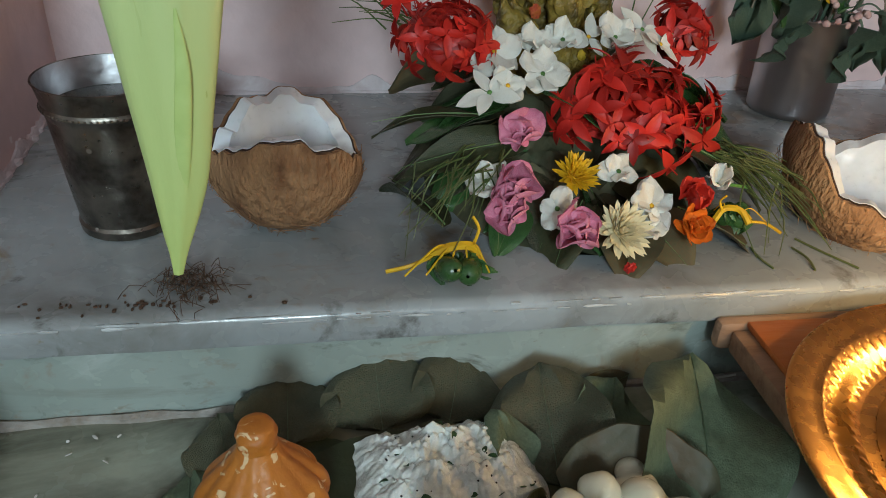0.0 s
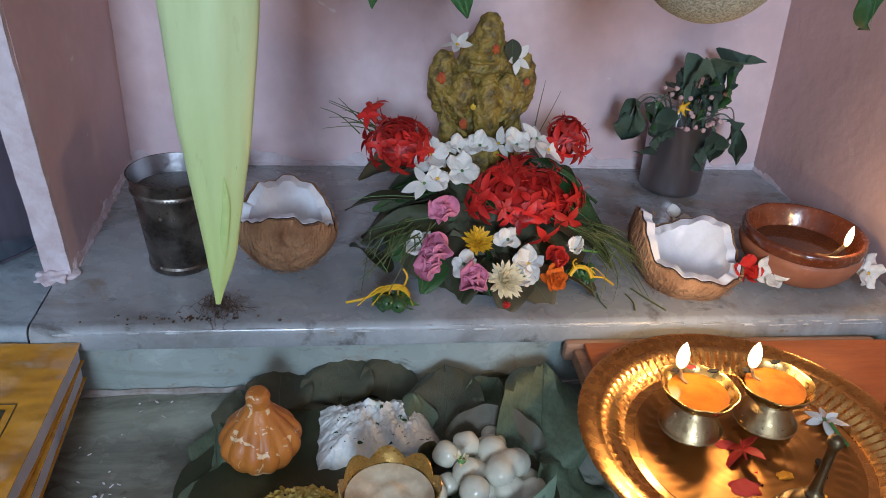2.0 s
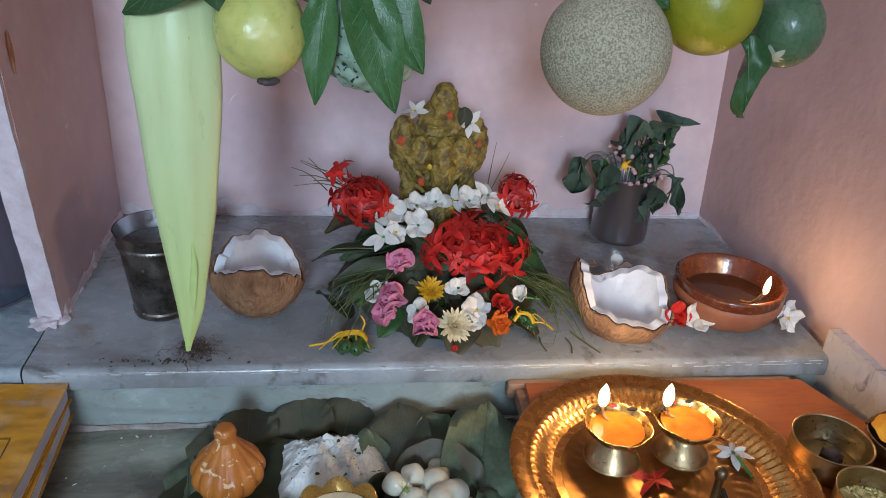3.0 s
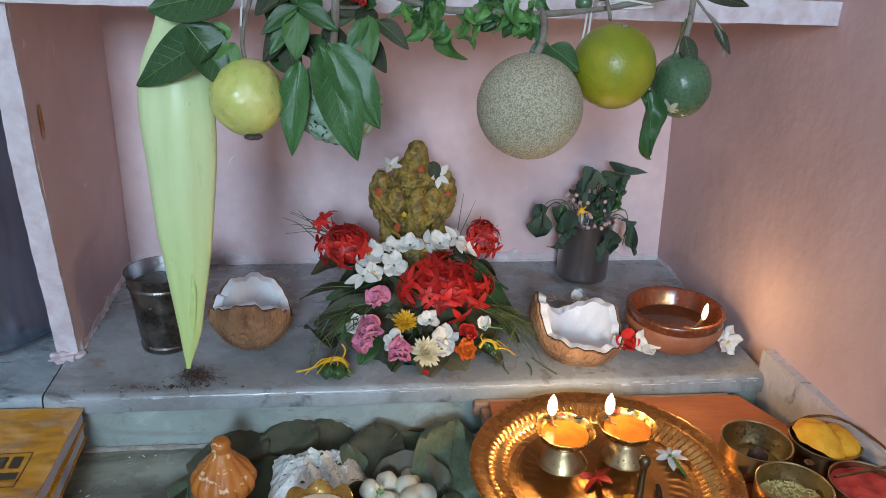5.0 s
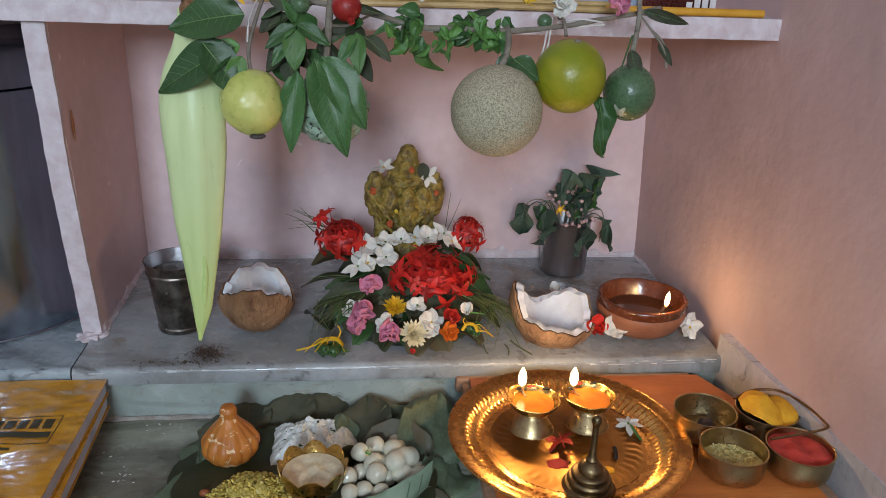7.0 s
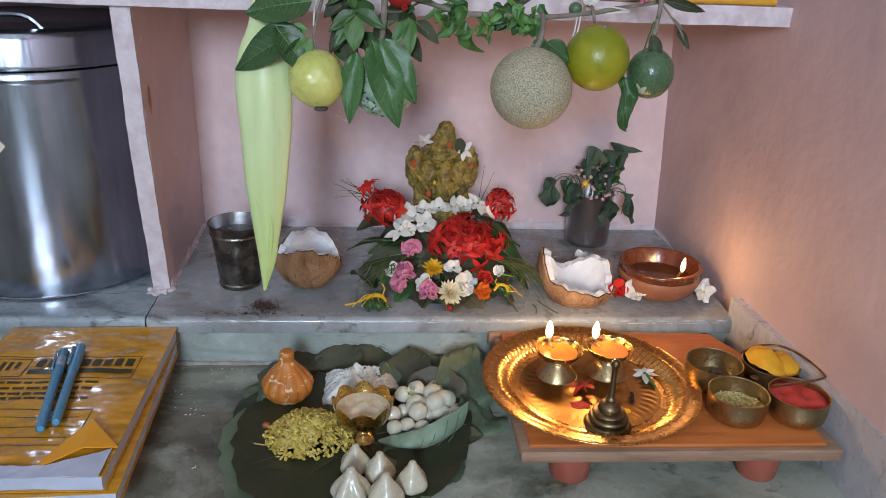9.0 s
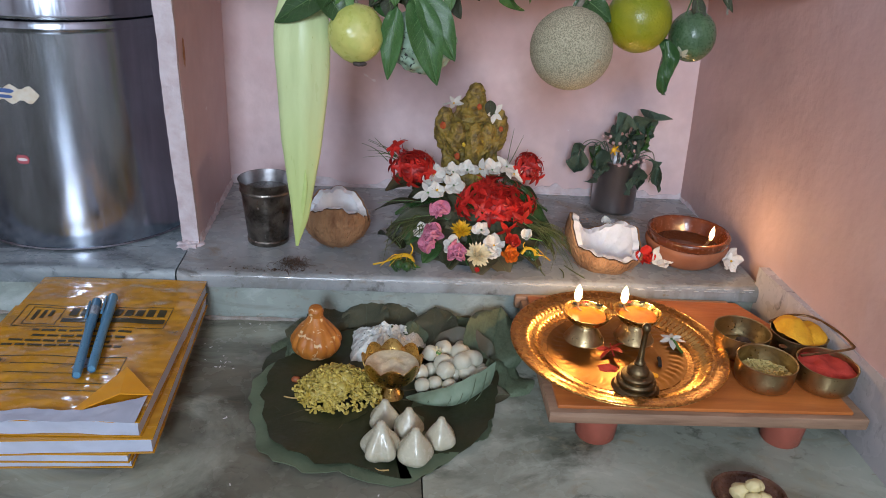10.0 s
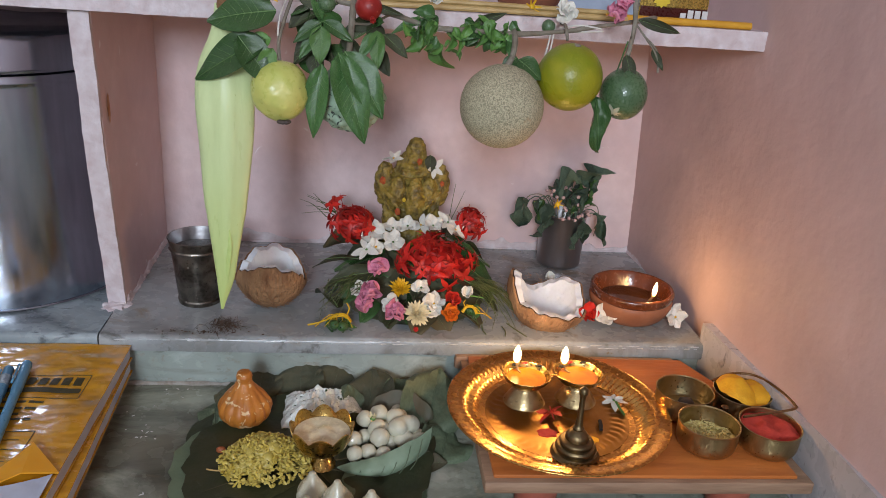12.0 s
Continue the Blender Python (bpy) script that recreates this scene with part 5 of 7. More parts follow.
def prism(pts, z0, z1, bevel):
    """A flat board of any outline with softened edges."""
    bm = bmesh.new()
    lo = [bm.verts.new((x, y, z0)) for x, y in pts]
    hi = [bm.verts.new((x, y, z1)) for x, y in pts]
    bm.faces.new(lo[::-1])
    bm.faces.new(hi)
    for i in range(len(pts)):
        j = (i + 1) % len(pts)
        bm.faces.new((lo[i], lo[j], hi[j], hi[i]))
    bmesh.ops.bevel(bm, geom=list(bm.edges), offset=bevel, segments=2, profile=0.5, affect="EDGES")
    return bm


# ---- wooden stool board ----
stool = thing("low_stool", 0.443, 0.514, 0.0, -0.6, "low wooden worship stool with orange-brown top and pegged legs", "stool")
part("top", prism(((-0.150, -0.106), (0.162, -0.106), (0.155, 0.060), (0.125, 0.126), (-0.150, 0.126)), 0.049, 0.0535, 0.0015), "wood_top", stool, "worn orange-brown varnished top sheet")
part("frame", prism(((-0.159, -0.112), (0.178, -0.112), (0.172, -0.02), (0.150, 0.080), (0.120, 0.124), (-0.159, 0.124)), 0.035, 0.0490, 0.0022), "wood_edge", stool, "bare greyish brown wooden edge")
part("back_batten", box(-0.166, 0.118, 0.1245, 0.134, 0.034, 0.0530, 0.004), "wood_edge", stool)
for x in (-0.100, 0.105):
    for y in (-0.082, 0.09):
        part("leg", lathe([(0, 0.0005), (0.0195, 0.0), (0.021, 0.002), (0.0235, 0.034), (0.0235, 0.0352), (0, 0.0352)], 28), "peg_red", stool, "brick-red painted peg leg", m=pose(x, y, 0))

# ---- brass plate ----
TOP = 0.0537
plate = thing("brass_plate", 0.3765, 0.508, TOP, label="round shining brass plate with fluted rim on the stool", category="plate")
prof = smooth_profile([(0.0, 0.0025), (0.040, 0.0025), (0.078, 0.0025), (0.083, 0.004), (0.098, 0.0125), (0.101, 0.0135)], 5) + smooth_profile([(0.103, 0.0135), (0.109, 0.0150), (0.1145, 0.0158), (0.116, 0.0150), (0.1155, 0.0138)], 3) + smooth_profile([(0.108, 0.0128), (0.099, 0.0098), (0.084, 0.0015), (0.06, 0.0), (0.0, 0.0)], 3)


def flute(co):
    r = math.hypot(co.x, co.y)
    if 0.0835 < r < 0.0995:
        co.z += 0.0014 * math.sin(90 * math.atan2(co.y, co.x)) * math.sin(math.pi * (r - 0.0835) / 0.016)
    if r < 0.074 and co.z > 0.001:
        a = math.atan2(co.y, co.x)
        k = 0.0
        if 0.058 < r < 0.072:  # chased wave border
            k = 0.0006 * math.sin(44 * a + 700 * (r - 0.065)) * math.sin(math.pi * (r - 0.058) / 0.014)
        elif r < 0.046:  # chased flower
            k = 0.0004 * math.cos(8 * a) * math.sin(math.pi * r / 0.046) + 0.0003 * math.sin(r * 900)
        co.z += k
    return co


fine = [prof[0]]
for a_, b_ in zip(prof, prof[1:]):
    n = max(1, int(math.dist(a_, b_) / 0.0022)) if b_[1] > 0.0024 else 1
    fine += [(a_[0] + (b_[0] - a_[0]) * k / n, a_[1] + (b_[1] - a_[1]) * k / n) for k in range(1, n + 1)]
part("dish", lathe(fine, 360, squash=flute), "brass_plate", plate, m=Matrix.Diagonal((1.05, 1.05, 1.05, 1)))

part("chased_centre", lathe([(r, z + 0.0004) for r, z in fine if r < 0.0775 and z > 0.002], 360, squash=flute), "brass_centre", plate, "darker chased centre of the plate", m=Matrix.Diagonal((1.05, 1.05, 1.05, 1)))

# ---- brass lamps on the plate ----
def diya(x, y, rz, lx, ly):
    d = thing("brass_oil_lamp", x, y, TOP + 0.0027, rz, "small footed brass oil lamp with scalloped cup and burning wick", "oil lamp", "brass oil lamps on the plate")
    part("foot", lathe(smooth_profile([(0, 0.0), (0.0205, 0.0), (0.0212, 0.0015), (0.0195, 0.006), (0.0150, 0.015), (0.0115, 0.021), (0.0105, 0.025)], 4), 40), "brass_pale", d)
    lob = lambda a, k: 0.055 * abs(math.sin(3.5 * a)) * min(1, k / 8) + 0.10 * max(0, math.cos(a - 2.2)) ** 8 * min(1, k / 8)
    part("cup", lathe(smooth_profile([(0.0100, 0.0245), (0.0140, 0.0265), (0.0205, 0.034), (0.0240, 0.0425), (0.0248, 0.0440), (0.0235, 0.0440), (0.0195, 0.036), (0.011, 0.0305), (0.0, 0.0295)], 4), 56, lobes=lob), "brass", d)
    part("oil", lathe([(0, 0.0385), (0.0202, 0.0385)], 32), "oil", d, "clear golden lamp oil")
    part("wick", tube([(lx * 0.55, ly * 0.55, 0.0388), (lx * 0.85, ly * 0.85, 0.041), (lx, ly, 0.049)], 0.0013, 6), "wick", d)
    part("soot", ball((0.003, 0.003, 0.0015), (lx * 1.12, ly * 1.12, 0.0445), 2, fn=lambda u: 1 + 0.4 * noise.noise(u * 3)), "soot", d, "black soot on the lip")
    part("soot", ball((0.004, 0.002, 0.0015), (0.016, 0.016, 0.0445), 2, fn=lambda u: 1 + 0.5 * noise.noise(u * 4)), "soot", d, "black soot on the lip")
    part("petal_scrap", ball((0.0035, 0.002, 0.0012), (0.002, 0.020, 0.0452), 2, fn=lambda u: 1 + 0.4 * noise.noise(u * 5)), "red_petal", d, "dark red petal stuck to the rim")
    flame(d, lx, ly, 0.0480, 0.030, 0)
    d.matrix_world = d.matrix_world @ Matrix.Diagonal((1.07, 1.07, 0.80, 1))


diya(0.345, 0.536, 0, -0.0085, 0.016)
diya(0.4055, 0.540, 20, -0.0095, 0.015)
bell = thing("incense_stand", 0.3795, 0.440, TOP + 0.0027, label="dull brass ringed incense holder with slender neck on plate", category="incense holder")
part("body", lathe(smooth_profile([(0, 0.0), (0.0232, 0.0), (0.0240, 0.002), (0.0225, 0.0048)], 3) + smooth_profile([(0.0198, 0.0052), (0.0208, 0.009), (0.0190, 0.0118)], 3) + smooth_profile([(0.0168, 0.0122), (0.0174, 0.016), (0.0150, 0.018)], 3) + smooth_profile([(0.0118, 0.0185), (0.0112, 0.023), (0.0075, 0.0275), (0.0055, 0.029), (0.0060, 0.031), (0.0040, 0.0345), (0.0030, 0.048), (0.0030, 0.066), (0.0046, 0.071), (0.0038, 0.076), (0.0, 0.078)], 3), 40), "brass_dull", bell)
flower("plate_flower", "white star-shaped flower with green stem lying on plate", (0.448, 0.532, TOP + 0.006), (0.0, -0.15, 0.98), "slim_white", ((6, 0.0150, 12, 0.001),), "leaf_fresh", 0.0016, stem=None, spin=15)
solo("flower_stem", tube([(0.448, 0.525, TOP + 0.010), (0.451, 0.516, TOP + 0.006), (0.453, 0.507, TOP + 0.0045)], 0.0014, 6), "leaf_fresh", "pale green flower stem on the plate", "stem")
ixora((0.379, 0.497, TOP - 0.006), (0, -0.3, 0.95), 0.004, 0.004, 0.004, 3, "single red ixora floret lying on the brass plate", 12, 1.3)
rr = random.Random(31)
for x, y, r, mt, lab in ((0.3585, 0.474, 0.011, "kumkum", "smear of red vermilion powder on the plate"), (0.363, 0.513, 0.007, "kumkum", "smear of red vermilion powder on the plate"), (0.402, 0.462, 0.009, "turmeric", "smear of yellow turmeric powder on the plate"), (0.392, 0.483, 0.006, "turmeric", "smear of yellow turmeric powder on the plate")):
    solo("powder_smear", ball((r, r * 0.75, 0.0012), (0, 0, 0), 3, fn=lambda u: 1 + 0.35 * noise.noise(Vector((u.x * 2.5, u.y * 2.5, r * 900)))), mt, lab, "powder", group="powder smears on the plate", m=pose(x, y, TOP + 0.0030))
solo("burnt_wick", tube([(0.418, 0.478, TOP + 0.0045), (0.420, 0.486, TOP + 0.006), (0.421, 0.493, TOP + 0.0055)], 0.0022, 6), "soot", "burnt black wick end on the plate", "wick")


# ---- set of four powder cups ----
cups = thing("spice_cup_set", 0.557, 0.488, TOP, label="set of four joined brass cups with a bent wire handle", category="cup set")


def cup(x, y, fill, mat_name, lab, level, bumps):
    c = part("cup", lathe(smooth_profile([(0, 0.0), (0.022, 0.0), (0.0285, 0.003), (0.0310, 0.010), (0.0315, 0.022), (0.0318, 0.0285)], 4) + [(0.0322, 0.0296), (0.0314, 0.0300), (0.0305, 0.029), (0.030, 0.012), (0.027, 0.005), (0, 0.003)], 48), "brass_pale", cups, m=pose(x, y, 0.0002))
    if fill:
        bm = bmesh.new()
        rings = [[bm.verts.new((0, 0, level + bumps(0, 0)))]]
        for k in range(1, 13):
            rad = 0.0298 * k / 12
            rings.append([bm.verts.new((rad * math.cos(a), rad * math.sin(a), level + bumps(rad * math.cos(a), rad * math.sin(a)))) for a in (2 * math.pi * i / 40 for i in range(40))])
        for a_, b_ in zip(rings, rings[1:]):
            for i in range(40):
                if len(a_) == 1:
                    bm.faces.new((a_[0], b_[i], b_[(i + 1) % 40]))
                else:
                    bm.faces.new((a_[i], b_[i], b_[(i + 1) % 40], a_[(i + 1) % 40]))
        part(fill, bm, mat_name, c, lab)
    return c


nz = lambda x, y, s, k: noise.noise(Vector((x * s, y * s, k)))
ca = cup(-0.033, 0.032, "", "", "", 0, None)
part("betel_nut", ball((0.0095, 0.0085, 0.008), (0.004, 0.0, 0.0105), 3, fn=lambda u: 1 + 0.12 * noise.noise(u * 3)), "areca", ca, "dark wrinkled betel nut")
part("betel_nut", ball((0.007, 0.006, 0.005), (-0.008, -0.008, 0.0075), 3, fn=lambda u: 1 + 0.15 * noise.noise(u * 3)), "areca", ca, "dark wrinkled betel nut")
cup(0.0335, 0.030, "turmeric", "turmeric", "heaped yellow turmeric powder", 0.027, lambda x, y: max(0.0, 0.020 - 0.020 * (((x + 0.010) / 0.024) ** 2 + (y / 0.030) ** 2), 0.012 - 0.014 * (((x - 0.016) / 0.016) ** 2 + (y / 0.026) ** 2)) + 0.003 * nz(x, y, 90, 1))
cb = cup(-0.0315, -0.031, "rice_bed", "grain_yellow", "pale yellow rice grains", 0.010, lambda x, y: 0.007 * (0.03 - y) / 0.06 + 0.002 * nz(x, y, 130, 5))
cup(0.0345, -0.034, "vermilion", "kumkum", "heaped red vermilion powder", 0.024, lambda x, y: 0.004 * (1 - (x * x + y * y) / 0.0009) + 0.004 * nz(x, y, 80, 9))
rr = random.Random(3)
b = bmesh.new()
for i in range(130):
    a, q = rr.uniform(0, 6.28), 0.027 * rr.random() ** 0.5
    x, y = q * math.cos(a), q * math.sin(a)
    z = 0.0125 + 0.007 * (0.03 - y) / 0.06
    d = Vector((rr.uniform(-1, 1), rr.uniform(-1, 1), rr.uniform(-0.4, 0.4))).normalized() * 0.0024
    tube([Vector((x, y, z)) - d, (x, y, z + 0.0003), Vector((x, y, z)) + d], 0.0008, 4, b, n=1)
part("rice_fill", b, "grain_yellow", cb)
part("hinge_post", lathe([(0, 0.0), (0.003, 0.0), (0.003, 0.026), (0.0045, 0.028), (0, 0.031)], 16), "wire", cups, m=pose(0.0, 0.0, 0.0))
part("handle", tube([(0.004, 0.046, 0.033), (0.030, 0.054, 0.038), (0.056, 0.045, 0.040), (0.0655, 0.008, 0.043), (0.066, -0.019, 0.044), (0.062, -0.026, 0.043), (0.040, -0.027, 0.039), (0.006, -0.028, 0.034)], 0.0014, 8), "wire", cups, "bent brass wire handle")

# ---- leaf platter with food ----
lf = thing("leaf_platter", label="large dark stitched leaf platter with curled torn edges", category="leaf platter")


def sheet(cx, cy, rx, ry, z, seed, lift, lobes=0.07, tilt=None):
    bm = bmesh.new()
    seg, n = 80, 12
    top, bot = [], []
    for k in range(n + 1):
        t = k / n
        rt, rb = [], []
        for i in range(seg):
            a = 2 * math.pi * i / seg
            w = 1 + 1.5 * lobes * noise.noise(Vector((math.cos(a) * 2.2, math.sin(a) * 2.2, seed))) + 0.06 * noise.noise(Vector((math.cos(a) * 8, math.sin(a) * 8, seed + 3)))
            x, y = cx + rx * t * w * math.cos(a), cy + ry * t * w * math.sin(a)
            zz = z + t ** 4 * (lift * (0.5 + 0.9 * noise.noise(Vector((math.cos(a) * 1.6, math.sin(a) * 1.6, seed + 7))))) + 0.0007 * math.cos(11 * a) * t
            zz = max(zz, 0.0012)
            v = Vector((x, y, zz))
            rt.append(bm.verts.new(v + Vector((0, 0, 0.0006))))
            rb.append(bm.verts.new(v - Vector((0, 0, 0.0002))))
        top.append(rt)
        bot.append(rb)
    for k in range(n):
        for i in range(seg):
            j = (i + 1) % seg
            bm.faces.new((top[k][i], top[k + 1][i], top[k + 1][j], top[k][j]))
            bm.faces.new((bot[k][i], bot[k][j], bot[k + 1][j], bot[k + 1][i]))
    for i in range(seg):
        j = (i + 1) % seg
        bm.faces.new((top[n][i], bot[n][i], bot[n][j], top[n][j]))
    bmesh.ops.remove_doubles(bm, verts=bm.verts, dist=1e-5)
    return bm


def leaf_wall(cx, cy, r, a0, a1, h, flare, seed, z0=0.003):
    bm = bmesh.new()
    n, k = 30, 8
    rows = []
    for side in (0, 1):
        g = []
        for i in range(n + 1):
            t = i / n
            a = radians(a0 + (a1 - a0) * t)
            hh = h * (0.35 + 0.65 * math.sin(math.pi * min(1, t * 1.02)) ** 0.6) * (1 + 0.12 * noise.noise(Vector((t * 5, seed, 0))))
            g.append([bm.verts.new((cx + (r + flare * (j / k) ** 1.3 + side * 0.0008 + 0.003 * noise.noise(Vector((t * 7, j * 0.3, seed)))) * math.cos(a), cy + (r + flare * (j / k) ** 1.3 + side * 0.0008) * math.sin(a), z0 + hh * j / k)) for j in range(k + 1)])
        rows.append(g)
    for side, g in enumerate(rows):
        for i in range(n):
            for j in range(k):
                bm.faces.new((g[i][j], g[i + 1][j], g[i + 1][j + 1], g[i][j + 1]))
    for i in range(n):
        bm.faces.new((rows[0][i][k], rows[0][i + 1][k], rows[1][i + 1][k], rows[1][i][k]))
    return bm


part("leaf_sheet", sheet(0.112, 0.492, 0.132, 0.132, 0.0022, 2.0, 0.012), "leaf_dark", lf)
part("leaf_sheet", sheet(0.052, 0.530, 0.078, 0.095, 0.0014, 6.0, 0.004), "leaf_dark", lf)
part("leaf_sheet", sheet(0.190, 0.462, 0.045, 0.060, 0.0014, 9.0, 0.003), "leaf_grey", lf, "paler underside of a leaf")
part("leaf_sheet", sheet(0.103, 0.487, 0.133, 0.134, 0.0010, 2.3, 0.007), "leaf_grey", lf, "paler underside of a leaf peeping out")
rr = random.Random(12)
for i in range(10):
    a = 2 * math.pi * i / 10 + 0.3
    part("vein", tube([(0.112, 0.492, 0.0032), (0.112 + 0.06 * math.cos(a), 0.492 + 0.06 * math.sin(a), 0.0033), (0.112 + 0.115 * math.cos(a + 0.1), 0.492 + 0.115 * math.sin(a + 0.1), 0.0040)], 0.0007, 4, taper=lambda t: 1.2 - 0.9 * t), "leaf_dry", lf)
part("stitch_twig", tube([(0.005, 0.478, 0.008), (0.015, 0.478, 0.006), (0.028, 0.480, 0.005)], 0.0008, 5), "cane", lf)
part("stitch_twig", tube([(0.105, 0.372, 0.004), (0.112, 0.366, 0.004), (0.122, 0.367, 0.0035)], 0.0008, 5), "cane", lf)

# round leaves standing against the riser and round the dumplings
LB = "withered round leaf standing behind the food"
for p, q, kind, mt, roll, w in (((0.040, 0.622, 0.003), (0.040, 0.660, 0.026), "round", "leaf_dull", 0, 1.3), ((0.090, 0.628, 0.004), (0.086, 0.657, 0.036), "round", "leaf_dull", -12, 1.5), ((0.126, 0.630, 0.004), (0.138, 0.657, 0.033), "round", "leaf_dull", 14, 1.35), ((0.175, 0.580, 0.004), (0.172, 0.634, 0.046), "round", "leaf_dull", -15, 1.0), ((0.200, 0.595, 0.004), (0.228, 0.640, 0.026), "round", "leaf_grey", 10, 0.9), ((0.154, 0.585, 0.004), (0.150, 0.604, 0.036), "round", "leaf_grey", 25, 0.8), ((0.236, 0.540, 0.004), (0.262, 0.622, 0.060), "round", "leaf_grey", 6, 0.80), ((0.250, 0.495, 0.003), (0.268, 0.555, 0.020), "round", "leaf_grey", 10, 1.0), ((0.215, 0.492, 0.003), (0.258, 0.490, 0.010), "broad", "leaf_dry", 0, 0.9), ((0.000, 0.560, 0.003), (-0.012, 0.612, 0.012), "round", "leaf_grey", -15, 0.7), ((0.015, 0.60, 0.003), (0.0, 0.642, 0.018), "round", "leaf_dull", -10, 0.9), ((0.200, 0.64, 0.004), (0.240, 0.650, 0.012), "broad", "leaf_dry", 20, 0.8)):
    big_leaf(p, q, kind, mt, roll, LB, "round leaves behind the food", w, n=(0.0, -0.6, 0.8))


dcup = thing("leaf_cup", label="folded grey-green leaf cup holding white dumplings", category="leaf cup")
bm = bmesh.new()  # front leaf: rises from a point on one side to a tall torn fold on the other
faces2 = []
for side in (0, 1):
    g = []
    for i in range(31):
        t = i / 30
        lo = Vector((0.139 + 0.084 * t + 0.010 * t * t, 0.484 - 0.016 * math.sin(math.pi * t) ** 0.8 + 0.022 * t ** 4, 0.0045))
        hi = Vector((0.139 + 0.101 * t, 0.4845 + 0.008 * t - 0.010 * math.sin(math.pi * t) + 0.016 * t ** 3, 0.005 + 0.034 * t ** 0.75 + 0.0022 * noise.noise(Vector((t * 6, 0, 2))) + 0.0012 * noise.noise(Vector((t * 22, 0, 2)))))
        row = []
        for k in range(10):
            u = k / 9
            p = lo.lerp(hi, u)
            p.y -= 0.008 * math.sin(math.pi * u) * min(1, 3 * t) - side * 0.0008
            p += 0.0016 * noise.noise_vector(Vector((t * 5, u * 2, 3.0))) * min(1, 4 * t)
            p.z = max(p.z, 0.0045)
            row.append(bm.verts.new(p))
        g.append(row)
    faces2.append(g)
for g in faces2:
    for i in range(30):
        for k in range(9):
            bm.faces.new((g[i][k], g[i + 1][k], g[i + 1][k + 1], g[i][k + 1]))
for i in range(30):
    bm.faces.new((faces2[0][i][9], faces2[0][i + 1][9], faces2[1][i + 1][9], faces2[1][i][9]))
front_leaf = part("front_leaf", bm, "leaf_pale", dcup, "pale grey-green folded leaf with dark veins")
for i in range(6):
    t = 0.25 + 0.12 * i
    part("vein", tube([(0.139 + 0.09 * t, 0.4835 - 0.016 * math.sin(math.pi * t), 0.007), (0.139 + 0.099 * t, 0.4765 - 0.010 * math.sin(math.pi * t) + 0.010 * t ** 3, 0.005 + 0.017 * t ** 0.75), (0.139 + 0.106 * t, 0.4840 + 0.008 * t - 0.010 * math.sin(math.pi * t) + 0.016 * t ** 3, 0.004 + 0.033 * t ** 0.75)], 0.0005, 4), "leaf_grey", dcup)
part("leaf_wall", leaf_wall(0.198, 0.530, 0.040, 30, 120, 0.036, 0.016, 5.0), "leaf_dry", dcup)
part("leaf_wall", leaf_wall(0.190, 0.535, 0.036, 125, 215, 0.022, 0.010, 8.0), "leaf_dark", dcup)
part("leaf_base", sheet(0.196, 0.522, 0.036, 0.034, 0.0040, 4.0, 0.004), "leaf_grey", dcup)
for i, (x, y, z, r) in enumerate(((0.156, 0.516, 0.018, 0.0112), (0.157, 0.496, 0.014, 0.0104), (0.168, 0.550, 0.022, 0.0118), (0.184, 0.556, 0.025, 0.0122), (0.184, 0.514, 0.022, 0.0128), (0.182, 0.534, 0.020, 0.0125), (0.168, 0.530, 0.012, 0.0100), (0.172, 0.500, 0.014, 0.0105), (0.188, 0.497, 0.012, 0.0110), (0.196, 0.550, 0.012, 0.0120), (0.196, 0.520, 0.012, 0.0110))):
    solo("dumpling", ball((0.86 * r, 0.84 * r, 0.82 * r), (0, 0, 0), 3, fn=lambda u: 1 + 0.13 * noise.noise(u * 1.2 + Vector((i, 0, 0)))), "dumpling", "small glossy steamed white rice dumpling in the leaf cup", "dumpling", group="round dumplings in the leaf cup", m=pose(x, y, z))
for k, (x, y, z, s) in enumerate(((0.208, 0.528, 0.025, 1.30), (0.220, 0.522, 0.019, 1.0), (0.204, 0.562, 0.020, 0.9))):
    bm = bmesh.new()
    rr = random.Random(40 + k)
    for j in range(7):
        ball((0.009 * s, 0.009 * s, 0.008 * s), (rr.gauss(0, 0.008) * s, rr.gauss(0, 0.007) * s, rr.uniform(-0.008, 0.002)), 3, bm)
    me = finish(bm)
    me.materials.append(M["dumpling"])
    ob = new("dumpling_lump", me)
    md = ob.modifiers.new("join", "REMESH")
    md.mode, md.voxel_size = "VOXEL", 0.0014
    md.use_smooth_shade = True
    sm = ob.modifiers.new("soft", "SMOOTH")
    sm.iterations, sm.factor = 8, 0.6
    ob.matrix_world = pose(x, y, z)
    tagged(ob, "lump of stuck-together white dumplings in the leaf cup", "dumpling", "stuck dumpling lumps")
flower("green_flower", "tiny yellow-green flower on the dumplings", (0.176, 0.530, 0.035), (0, -0.4, 0.9), "cream", ((7, 0.009, 35, 0.0), (5, 0.007, 60, 0.0)), "leaf_fresh", 0.0035)

# jaggery-coloured fluted sweet
sw = thing("fluted_sweet", 0.031, 0.573, 0.003, label="large orange jaggery-coloured fluted sweet with pale cracks and a knob", category="sweet")
prof = smooth_profile([(0, 0.001), (0.013, 0.0), (0.023, 0.005), (0.0290, 0.016), (0.0275, 0.026), (0.0200, 0.037), (0.0125, 0.046), (0.0085, 0.0530)], 5)
part("body", lathe(prof, 96, lobes=lambda a, k: (0.10 * abs(math.sin(6.5 * a)) - 0.05) * max(0, math.sin(math.pi * min(1, k / 34))) + 0.02 * noise.noise(Vector((math.cos(a) * 2, math.sin(a) * 2, k * 0.12)))), "jaggery", sw)
